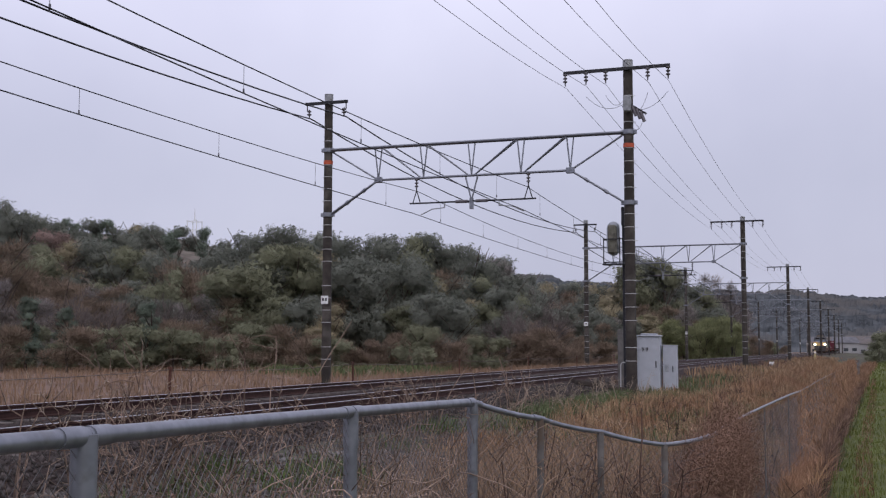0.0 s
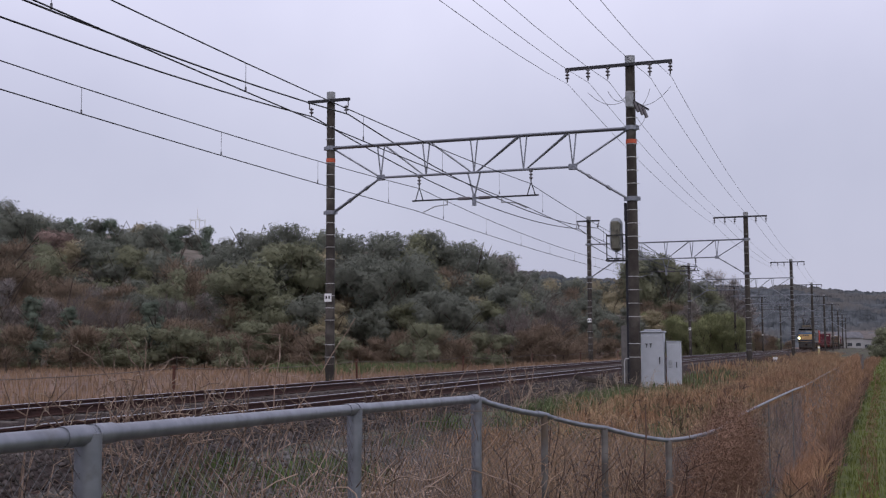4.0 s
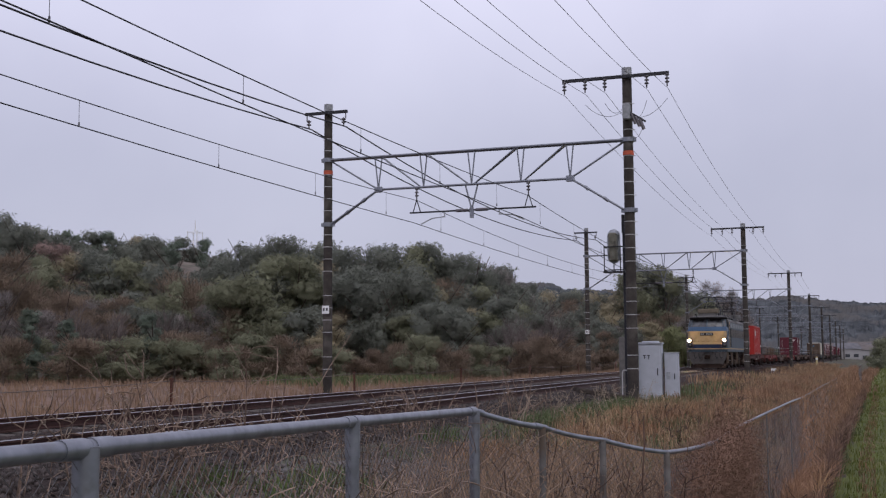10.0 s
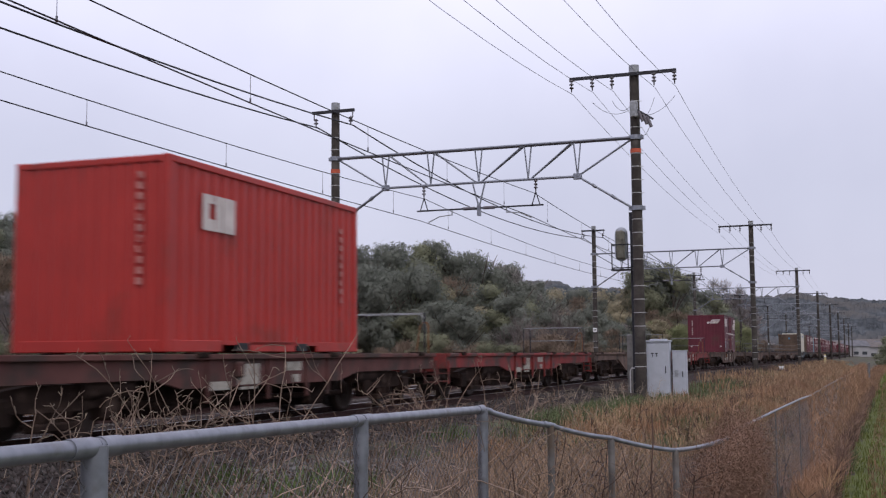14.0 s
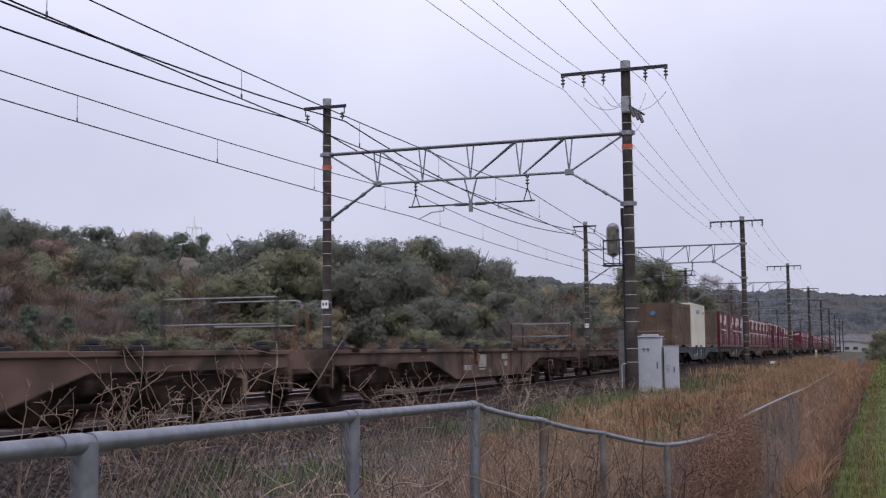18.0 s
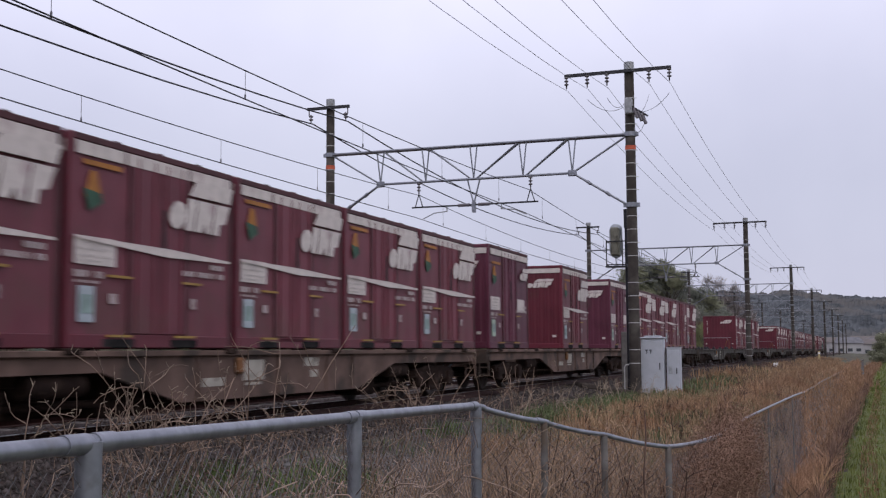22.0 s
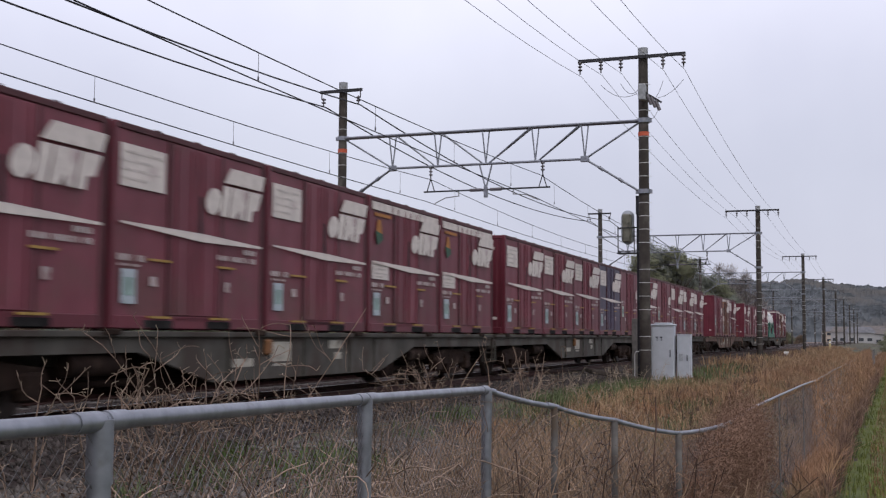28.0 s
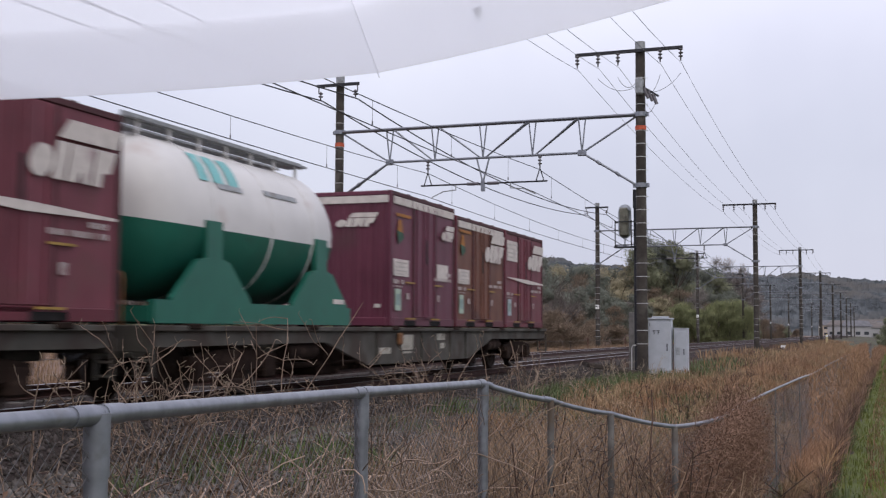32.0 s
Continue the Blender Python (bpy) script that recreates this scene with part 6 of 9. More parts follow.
    if bare:
        # the locks that hold the boxes stand free on an empty deck
        for u in (-0.93, -0.60, -0.50, -0.18, 0.18, 0.50, 0.60, 0.93):
            for sx in (-1, 1):
                bm = B()
                box(bm, sx * 1.10 - 0.10, sx * 1.10 + 0.10, h * u - 0.17, h * u + 0.17, zd, zd + 0.07, 0.012)
                box(bm, sx * 1.10 - 0.06, sx * 1.10 + 0.06, h * u - 0.09, h * u + 0.09, zd + 0.068, zd + 0.15, 0.02)
                part("box_lock", bm, "dark_steel", w, "dark cast container lock")
    for sx, y in ((1.02, -h * 0.55), (1.02, h * 0.52), (-1.0, 0)):
        bm = B()
        rod(bm, (sx, y - 0.5, 0.66), (sx, y + 0.5, 0.66), 0.14, 10)
        part("air_tank", bm, "bogie", w)
    return w


# ---- locomotive: origin on the rails under its front ----
def strip_section(levels):
    """Nose between levels of (z, centre y, knuckle y, side y, half width)."""
    bm = B()
    rows = []
    for z, yc, yk, ys, w in levels:
        ys = ys - 0.15 if ys < 1.1 else ys
        half = [(w, 1.47 if ys < 1.2 else ys + 0.05), (w, ys), (w * 0.97, ys - 0.10), (w * 0.84, yk), (w * 0.42, (yk + yc * 2) / 3), (0, yc)]
        pts = half + [(-a, b) for a, b in half[-2::-1]]
        rows.append([bm.verts.new((a, b, z)) for a, b in pts])
    for p, q in zip(rows, rows[1:]):
        for i in range(len(p) - 1):
            bm.faces.new((p[i], q[i], q[i + 1], p[i + 1]))
    bmesh.ops.recalc_face_normals(bm, faces=bm.faces)
    return bm


def nose(loco, flip):
    tr = Matrix.Rotation(math.pi, 4, "Z") if flip else Matrix()
    sh = Matrix.Translation((0, 17.15, 0)) @ tr if flip else Matrix.Translation((0, -0.25, 0))

    def put(name, bm, m, lab=""):
        bmesh.ops.transform(bm, matrix=sh, verts=bm.verts)
        return part(name, bm, m, loco, lab)
    put("nose_sill", strip_section([(1.26, 0.10, 0.16, 0.52, 1.40), (1.45, 0.07, 0.13, 0.50, 1.40)]), "loco_blue")
    put("nose_line", strip_section([(1.452, 0.058, 0.118, 0.488, 1.408), (1.515, 0.050, 0.11, 0.485, 1.408)]), "loco_cream", "thin cream line")
    put("nose_lower", strip_section([(1.517, 0.062, 0.12, 0.49, 1.40), (1.80, 0.03, 0.095, 0.48, 1.40)]), "loco_blue")
    bm = B()
    rows = []
    for z, yc, yk in ((1.52, 0.062, 0.12), (1.797, 0.03, 0.095)):
        half = [(1.03, yk * 0.96), (0.59, (yk + yc * 2) / 3), (0, yc)]
        rows.append([bm.verts.new((a, b - 0.012, z)) for a, b in half + [(-a, b) for a, b in half[-2::-1]]])
    for i in range(4):
        bm.faces.new((rows[0][i], rows[1][i], rows[1][i + 1], rows[0][i + 1]))
    bmesh.ops.recalc_face_normals(bm, faces=bm.faces)
    put("nose_navy", bm, "loco_navy", "navy nose band")
    put("nose_side", strip_section([(1.80, 0.03, 0.095, 0.48, 1.40), (2.74, 0.0, 0.07, 0.46, 1.40)]), "loco_blue")
    # cream front panel wraps only the front
    bm = B()
    rows = []
    for z, yc, yk in ((1.80, 0.03, 0.095), (2.10, 0.02, 0.087), (2.12, 0.02, 0.087), (2.74, 0.0, 0.07)):
        wide = z > 2.11
        half = [((1.40 if z > 2.5 else 1.34) if wide else 1.03, (0.27 if z > 2.5 else 0.22) if wide else yk * 0.9), (1.18 if wide else 1.02, yk), (0.59, (yk + yc * 2) / 3), (0, yc)]
        pts = half + [(-a, b) for a, b in half[-2::-1]]
        rows.append([bm.verts.new((a * 1.003, b - 0.014, z)) for a, b in pts])
    for p, q in zip(rows, rows[1:]):
        for i in range(6):
            bm.faces.new((p[i], q[i], q[i + 1], p[i + 1]))
    bmesh.ops.recalc_face_normals(bm, faces=bm.faces)
    put("nose_panel", bm, "loco_cream", "grimy cream front panel")
    bm = B()
    bar(bm, (-1.05, 0.075, 2.02), (0, 0.002, 2.02), 0.03, 0.016)
    bar(bm, (0, 0.002, 2.02), (1.05, 0.075, 2.02), 0.03, 0.016)
    put("panel_seam", bm, "bogie")
    put("nose_band", strip_section([(2.742, 0.0, 0.10, 0.46, 1.40), (2.84, 0.05, 0.17, 0.54, 1.39), (3.06, 0.18, 0.33, 0.70, 1.34)]), "loco_band", "blue band below the windscreen")
    put("windscreen", strip_section([(3.062, 0.19, 0.34, 0.71, 1.335), (3.68, 0.60, 0.74, 1.00, 1.20)]), "loco_glass", "dusty wrap-round windscreen")
    for x in (0.0,):
        bm = B()
        bar(bm, (x, 0.19, 3.06), (x, 0.60, 3.67), 0.08, 0.05)
        put("windscreen_pillar", bm, "loco_blue")
    for sx in (-1, 1):
        bm = B()
        bar(bm, (sx * 1.13, 0.33, 3.06), (sx * 1.02, 0.73, 3.67), 0.06, 0.05)
        bar(bm, (sx * 1.34, 0.55, 3.06), (sx * 1.205, 0.84, 3.67), 0.10, 0.06)
        put("windscreen_pillar", bm, "loco_blue")
        bm = B()
        bar(bm, (sx * 0.62, 0.22, 3.07), (sx * 0.35, 0.42, 3.32), 0.02)
        put("wiper", bm, "black")
        # dark sun visor scallop behind the roof edge
        bm = B()
        n = 8
        top = [(sx * (0.08 + 1.0 * i / n), 0.50 + 0.09 * i / n) for i in range(n + 1)]
        a = [bm.verts.new((x, y + 0.03, 3.70)) for x, y in top]
        b = [bm.verts.new((x, y - 0.06, 3.68 - 0.29 * math.sin(math.pi * i / n) ** 0.7 - 0.02)) for i, (x, y) in enumerate(top)]
        for i in range(n):
            bm.faces.new((a[i], a[i + 1], b[i + 1], b[i]))
        put("sun_visor", bm, "soot_and_recess", "scalloped black sun visor")
    bm = strip_section([(3.70, 0.28, 0.42, 0.88, 1.30), (3.77, 0.44, 0.60, 1.05, 1.245), (3.86, 0.95, 1.0, 1.19, 1.02), (3.90, 1.15, 1.17, 1.2, 0.6)])
    put("cab_roof", bm, "loco_roof", "overhanging sooty cab roof")
    bm = strip_section([(3.60, 0.46, 0.56, 0.98, 1.26), (3.64, 0.28, 0.42, 0.90, 1.30), (3.71, 0.22, 0.37, 0.86, 1.315), (3.78, 0.44, 0.60, 1.05, 1.25)])
    put("roof_lip", bm, "soot_and_recess", "sooty black roof overhang")
    # lamps
    for sx in (-1, 1):
        bm = B()
        box(bm, sx * 1.215 - 0.155, sx * 1.215 + 0.155, -0.03, 0.22, 1.62, 2.24, 0.03)
        put("lamp_housing", bm, "black", "black lamp housing")
        bm = B()
        lathe(bm, [(0.108, 0.0), (0.108, -0.03), (0.09, -0.045)], 18, pose(sx * 1.215, -0.012, 2.08), "y")
        put("headlight", bm, "lamp_glow" if not flip else "loco_glass", "glowing warm headlight" if not flip else "unlit headlight")
        bm = B()
        lathe(bm, [(0.066, -0.046), (0.055, -0.06), (0.02, -0.065)], 14, pose(sx * 1.215, -0.012, 2.08), "y")
        put("headlight_core", bm, "lamp_core" if not flip else "loco_glass")
        bm = B()
        lathe(bm, [(0.10, 0.0), (0.10, -0.03), (0.07, -0.04), (0.06, -0.03)], 16, pose(sx * 1.215, -0.012, 1.79), "y")
        put("tail_light", bm, "loco_glass", "round unlit tail light")
        bm = B()
        rod(bm, (sx * 0.98, -0.03, 1.42), (sx * 0.98, -0.03, 1.86), 0.018, 6)
        put("grab_rail", bm, "rust")
        bm = B()
        rod(bm, (sx * 0.80, 0.75, 3.78), (sx * 0.80, 0.75, 3.96), 0.03, 6)
        rod(bm, (sx * 0.80, 0.55, 3.97), (sx * 0.80, 0.85, 3.97), 0.05, 8, 0.025)
        put("horn", bm, "black")
    bm = B()
    box(bm, -0.50, 0.50, -0.03, 0.012, 2.395, 2.645, 0.012)
    put("plate_frame", bm, "loco_door", "beige plate frame")
    bm = B()
    box(bm, -0.45, 0.45, -0.05, 0.012, 2.425, 2.615, 0.012)
    put("number_plate", bm, "black", "blue-black plate with pale bars")
    bm = B()
    for i in range(7):
        if i == 2:
            continue
        x = -0.36 + i * 0.12
        box(bm, x - 0.04, x + 0.04, -0.058, -0.051, 2.46, 2.58)
    put("lettering_bar", bm, "steel_grey")
    # skirt, plough, coupler
    bm = B()
    for x0, x1 in ((-1.32, -0.30), (0.30, 1.32)):
        o, e = (x1, x0) if x1 < 0 else (x0, x1)
        g = 1 if e > 0 else -1
        pts = [(o, 1.25), (e, 1.25), (e, 1.02), (e - g * 0.10, 0.70), (e - g * 0.30, 0.34), (o, 0.34)]
        lo = [bm.verts.new((x, 0.18 + 0.06 * (1.25 - z), z)) for x, z in pts]
        hi = [bm.verts.new((x, 0.28 + 0.06 * (1.25 - z), z)) for x, z in pts]
        bm.faces.new(lo)
        bm.faces.new(hi[::-1])
        for i in range(6):
            bm.faces.new((lo[i], lo[(i + 1) % 6], hi[(i + 1) % 6], hi[i]))
    box(bm, -0.30, 0.30, 0.30, 0.36, 0.42, 1.25)
    bmesh.ops.recalc_face_normals(bm, faces=bm.faces)
    put("skirt", bm, "loco_grey", "dusty grey front skirt")
    bm = B()
    k = [(-1.25, 0.5), (-0.9, 0.08), (0.9, 0.08), (1.25, 0.5)]
    lo = [bm.verts.new((x, y - 0.05, 0.12)) for x, y in k]
    hi = [bm.verts.new((x, y + 0.10, 0.42)) for x, y in k]
    for i in range(3):
        bm.faces.new((lo[i], lo[i + 1], hi[i + 1], hi[i]))
    put("plough", bm, "bogie", "brown snow plough")
    bm = B()
    box(bm, -0.16, 0.16, -0.30, 0.35, 0.76, 1.04, 0.04)
    put("coupler", bm, "bogie")
    for x in (-0.95, -0.62, 0.55, 0.85):
        bm = B()
        pts = [Vector((x, 0.16, 1.16)), Vector((x + 0.03, 0.05, 0.95)), Vector((x + 0.10, 0.06, 0.78)), Vector((x + 0.18, 0.12, 0.9))]
        for a, b in zip(pts, pts[1:]):
            rod(bm, a, b, 0.028, 6)
        put("air_hose", bm, "black")
    # cab roof cooler
    bm = B()
    box(bm, -0.74, 0.74, 1.00, 1.68, 4.05, 4.38, 0.05)
    put("roof_cooler", bm, "loco_roof" if flip else "loco_box", "" if flip else "grimy beige roof cooler")
    bm = B()
    box(bm, -0.66, 0.66, 1.02, 1.76, 3.74, 4.045, 0.04)
    put("cooler_base", bm, "loco_roof")


def pantograph(loco, y):
    bm = B()
    for x in (-0.55, 0.55):
        bar(bm, (x, y - 0.95, 3.98), (x, y + 0.95, 3.98), 0.07)
    for d in (-0.95, 0.95):
        bar(bm, (-0.55, y + d, 3.98), (0.55, y + d, 3.98), 0.07)
    base = part("pantograph_base", bm, "dark_steel", loco)
    for x in (-0.55, 0.55):
        for d in (-0.85, 0.85):
            bm = B()
            insulator(bm, (x, y + d, 3.97), 2, 0.08)
            part("insulator", bm, "insulator", base)
    for x in (-0.5, 0.5):
        for sy in (-1, 1):
            bm = B()
            rod(bm, (x, y + sy * 0.25, 4.02), (x * 0.95, y + sy * 0.85, 4.62), 0.032, 6)
            part("lower_arm", bm, "dark_steel", base)
            bm = B()
            rod(bm, (x * 0.95, y + sy * 0.85, 4.62), (x * 0.5, y + sy * 0.08, 5.28), 0.022, 6)
            part("upper_arm", bm, "dark_steel", base)
    for sy in (-1, 1):
        bm = B()
        rod(bm, (-0.475, y + sy * 0.85, 4.62), (0.475, y + sy * 0.85, 4.62), 0.022, 6)
        rod(bm, (-0.475, y + sy * 0.85, 4.62), (0.0, y + sy * 0.46, 4.96), 0.014, 5)
        rod(bm, (0.475, y + sy * 0.85, 4.62), (0.0, y + sy * 0.46, 4.96), 0.014, 5)
        part("cross_tube", bm, "dark_steel", base)
        bm = B()
        pts = [Vector((x, y + sy * 0.16, z)) for x, z in ((-0.98, 5.10), (-0.86, 5.24), (-0.66, 5.32), (0.66, 5.32), (0.86, 5.24), (0.98, 5.10))]
        for a, b in zip(pts, pts[1:]):
            bar(bm, a, b, 0.055, 0.035)
        part("contact_strip", bm, "black", base)


def locomotive():
    loco = thing("locomotive", "weathered blue-grey electric locomotive with cream nose and lit headlights", "locomotive")
    prof = [(1.40, 1.52), (1.40, 3.40), (1.35, 3.55), (1.2, 3.66), (0.8, 3.75), (0, 3.80)]
    prof = prof + [(-a, b) for a, b in prof[-2::-1]]
    bm = B()
    a = [bm.verts.new((x, 1.2, z)) for x, z in prof]
    b = [bm.verts.new((x, 15.95, z)) for x, z in prof]
    for i in (0, len(prof) - 2):
        bm.faces.new((a[i], b[i], b[i + 1], a[i + 1]))
    bmesh.ops.recalc_face_normals(bm, faces=bm.faces)
    part("side_panel", bm, "loco_blue", loco, "faded blue-grey body side")
    bm = B()
    a = [bm.verts.new((x, 1.18, z + 0.004)) for x, z in prof[1:-1]]
    b = [bm.verts.new((x, 15.97, z + 0.004)) for x, z in prof[1:-1]]
    for i in range(len(a) - 1):
        bm.faces.new((a[i], b[i], b[i + 1], a[i + 1]))
    bm.faces.new(a)
    bm.faces.new(b[::-1])
    bmesh.ops.recalc_face_normals(bm, faces=bm.faces)
    part("roof", bm, "loco_roof", loco)
    bm = B()
    box(bm, -1.402, 1.402, 1.2, 15.95, 1.26, 1.45)
    part("lower_sill", bm, "loco_blue", loco)
    bm = B()
    box(bm, -1.41, 1.41, 1.2, 15.95, 1.452, 1.518)
    part("side_line", bm, "loco_cream", loco, "thin cream line along the side")
    for flip in (False, True):
        nose(loco, flip)
    for sx in (-1, 1):
        for i in range(7):
            y0 = 2.30 + i * 1.71
            bm = B()
            box(bm, sx * 1.398 - 0.012, sx * 1.398 + 0.012, y0 + 0.10, y0 + 1.34, 3.04, 3.33, 0.01)
            part("side_window", bm, "side_window", loco, "frosted pane")
            bm = B()
            box(bm, sx * 1.40 - 0.01, sx * 1.40 + 0.006, y0 - 0.03, y0 + 1.5, 2.32, 2.92)
            lv = part("louvre", bm, "black", loco, "slatted air intake")
            for k in range(10):
                bm = B()
                z = 2.35 + k * 0.056
                box(bm, sx * 1.414 - 0.012, sx * 1.414 + 0.012, y0, y0 + 1.47, z, z + 0.030)
                part("slat", bm, "loco_slat", lv)
        for y0 in (1.52, 15.15):
            bm = B()
            box(bm, sx * 1.401 - 0.008, sx * 1.401 + 0.008, y0, y0 + 0.50, 1.56, 2.35)
            d = part("cab_door", bm, "loco_door", loco, "brown-grimed cream cab door")
            bm = B()
            box(bm, sx * 1.401 - 0.008, sx * 1.401 + 0.008, y0, y0 + 0.50, 2.354, 3.42)
            part("door_top", bm, "loco_door", d)
            bm = B()
            box(bm, sx * 1.405 - 0.008, sx * 1.405 + 0.008, y0 + 0.1, y0 + 0.4, 2.7, 3.25)
            part("door_window", bm, "loco_glass", d)
            for yy in (y0 - 0.06, y0 + 0.58):
                bm = B()
                rod(bm, (sx * 1.46, yy, 1.6), (sx * 1.46, yy, 3.0), 0.017, 6)
                part("grab_rail", bm, "black", loco)
        for y in (0.72, 15.98):
            bm = B()
            box(bm, sx * 1.385 - 0.006, sx * 1.385 + 0.03, y + 0.22, y + 0.50, 2.52, 2.72, 0.01)
            part("cab_vent", bm, "black", loco)
        bm = B()
        bar(bm, (sx * 1.31, 0.95, 2.98), (sx * 1.36, 1.35, 2.98), 0.05, 0.03)
        box(bm, sx * 1.36 - 0.03, sx * 1.36 + 0.045, 0.92, 1.32, 3.0, 3.40, 0.02)
        part("cab_side_window", bm, "black", loco, "dark cab side window")
        bm = B()
        box(bm, sx * 1.36 - 0.03, sx * 1.36 + 0.045, 15.85, 16.25, 3.0, 3.40, 0.02)
        part("cab_side_window", bm, "black", loco)
        bm = B()
        flat(bm, sx * 1.402 - (0.006 if sx < 0 else 0), 0.85, 1.10, 2.18, 2.36)
        part("label_plate", bm, "white_mark", loco)
    # roof gear
    for y in (3.55, 13.6):
        pantograph(loco, y)
    bm = B()
    box(bm, -0.85, 0.85, 5.0, 8.0, 3.79, 3.95, 0.05)
    part("roof_hatch", bm, "loco_roof", loco)
    bm = B()
    box(bm, 0.95, 1.28, 5.2, 7.6, 3.62, 3.80, 0.04)
    part("roof_vent", bm, "black", loco, "dark roof vent")
    bm = B()
    box(bm, -0.85, 0.85, 9.0, 11.9, 3.79, 3.93, 0.05)
    part("roof_hatch", bm, "loco_roof", loco)
    for y in (2.3, 4.9, 8.5, 12.3):
        bm = B()
        insulator(bm, (0.3, y, 4.2), 3, 0.09)
        part("insulator", bm, "insulator", loco)
    bm = B()
    rod(bm, (0.3, 2.3, 4.22), (0.3, 13.0, 4.22), 0.012, 6)
    part("roof_bus_bar", bm, "dark_steel", loco)
    # bogies
    for yc in (3.0, 8.55, 14.1):
        bm = B()
        for sx in (-1, 1):
            box(bm, min(sx * 0.98, sx * 1.16), max(sx * 0.98, sx * 1.16), yc - 1.9, yc + 1.9, 0.62, 0.90, 0.03)
        box(bm, -1.0, 1.0, yc - 0.25, yc + 0.25, 0.5, 0.9)
        bg = part("bogie", bm, "bogie", loco, "brown brake-dusted bogie")
        for d in (-1.35, 1.35):
            for sx in (-1, 1):
                bm = B()
                rings = [(0.56, 0.50), (0.59, 0.505), (0.56, 0.535), (0.555, 0.63), (0.47, 0.635), (0.45, 0.60), (0.15, 0.60), (0.13, 0.68), (0.03, 0.68)]
                rings = [(r, sx * h) for r, h in rings]
                lathe(bm, rings if sx > 0 else rings[::-1], 26, Matrix.Translation((0, yc + d, 0.56)), "x")
                part("wheel", bm, "wheel", bg)
                bm = B()
                x0, x1 = sorted((sx * 0.98, sx * 1.24))
                box(bm, x0, x1, yc + d - 0.22, yc + d + 0.22, 0.34, 0.80, 0.04)
                part("axle_box", bm, "loco_sand", bg, "dusty axle box")
                bm = B()
                for e in (-0.36, 0.36):
                    rod(bm, (sx * 1.10, yc + d + e, 0.40), (sx * 1.10, yc + d + e, 0.78), 0.10, 10)
                part("coil_spring", bm, "loco_sand", bg)
                bm = B()
                x0, x1 = sorted((sx * 1.16, sx * 1.26))
                for e in (-0.62, 0.62):
                    box(bm, x0, x1, yc + d + e - 0.06, yc + d + e + 0.06, 0.30, 0.74, 0.02)
                part("brake_hanger", bm, "loco_sand", bg, "dusty brake hanger")
        for sx in (-1, 1):
            bm = B()
            x0, x1 = sorted((sx * 1.02, sx * 1.3))
            box(bm, x0, x1, yc - 0.35, yc + 0.35, 0.45, 1.15, 0.05)
            part("bolster_spring", bm, "bogie", bg)
    for y in (3.4, 7.4, 12.9, 16.3, 1.0):
        for sx in (-1, 1):
            bm = B()
            x0, x1 = sorted((sx * 1.22, sx * 1.36))
            k = [(y - 0.17, 1.25), (y + 0.17, 1.25), (y + 0.08, 0.45), (y - 0.06, 0.45)]
            lo = [bm.verts.new((x0, p, z)) for p, z in k]
            hi = [bm.verts.new((x1, p, z)) for p, z in k]
            bm.faces.new(hi)
            bm.faces.new(lo[::-1])
            for i in range(4):
                bm.faces.new((lo[i], lo[(i + 1) % 4], hi[(i + 1) % 4], hi[i]))
            bmesh.ops.recalc_face_normals(bm, faces=bm.faces)
            part("sand_box", bm, "sand_leg", loco, "dusty beige tapering sand box")
    bm = B()
    box(bm, -1.2, 1.2, 0.6, 16.5, 1.02, 1.255)
    part("underframe", bm, "bogie", loco)
    for y0, y1 in ((1.3, 4.7), (6.9, 10.2), (12.4, 15.8)):
        bm = B()
        box(bm, -0.48, 0.48, y0, y1, 0.30, 1.018, 0.06)
        part("traction_motor", bm, "bogie", loco)
    # brake rigging, pipes and boxes hung below the frame
    rnd = random.Random(9)
    for i in range(58):
        y, z = rnd.uniform(1.2, 16.0), rnd.uniform(0.35, 0.95)
        sx = 1 if i % 3 else -1
        xa = sx * rnd.uniform(1.16, 1.30)
        bm = B()
        if i % 4 == 0:
            rod(bm, (xa, y, z - 0.15), (xa, y + rnd.uniform(-0.3, 0.3), z + 0.28), rnd.uniform(0.02, 0.05), 6)
            nm = "brake_rod"
        elif i % 4 == 1:
            lathe(bm, [(0.11, -0.14), (0.13, -0.10), (0.13, 0.10), (0.06, 0.15)], 12, Matrix.Translation((xa - sx * 0.1, y, z)), "x")
            nm = "brake_cylinder"
        else:
            w, h = rnd.uniform(0.08, 0.28), rnd.uniform(0.06, 0.22)
            x0, x1 = sorted((xa, xa - sx * 0.2))
            box(bm, x0, x1, y - w, y + w, z - h, z + h, 0.02)
            nm = "underfloor_box"
        part(nm, bm, "loco_grey" if i % 7 == 0 else "bogie", loco)
    for y, z in ((1.75, 0.98), (1.75, 0.62), (15.4, 0.98), (15.4, 0.62)):
        for sx in (-1, 1):
            bm = B()
            x0, x1 = sorted((sx * 1.18, sx * 1.38))
            box(bm, x0, x1, y - 0.22, y + 0.22, z, z + 0.03, 0.006)
            part("footstep", bm, "steel_grey", loco, "worn steel footstep")
    for y in (5.75, 11.35):
        bm = B()
        box(bm, -1.15, 1.15, y - 0.55, y + 0.55, 0.4, 1.02, 0.05)
        part("equipment_box", bm, "bogie", loco)
    return loco


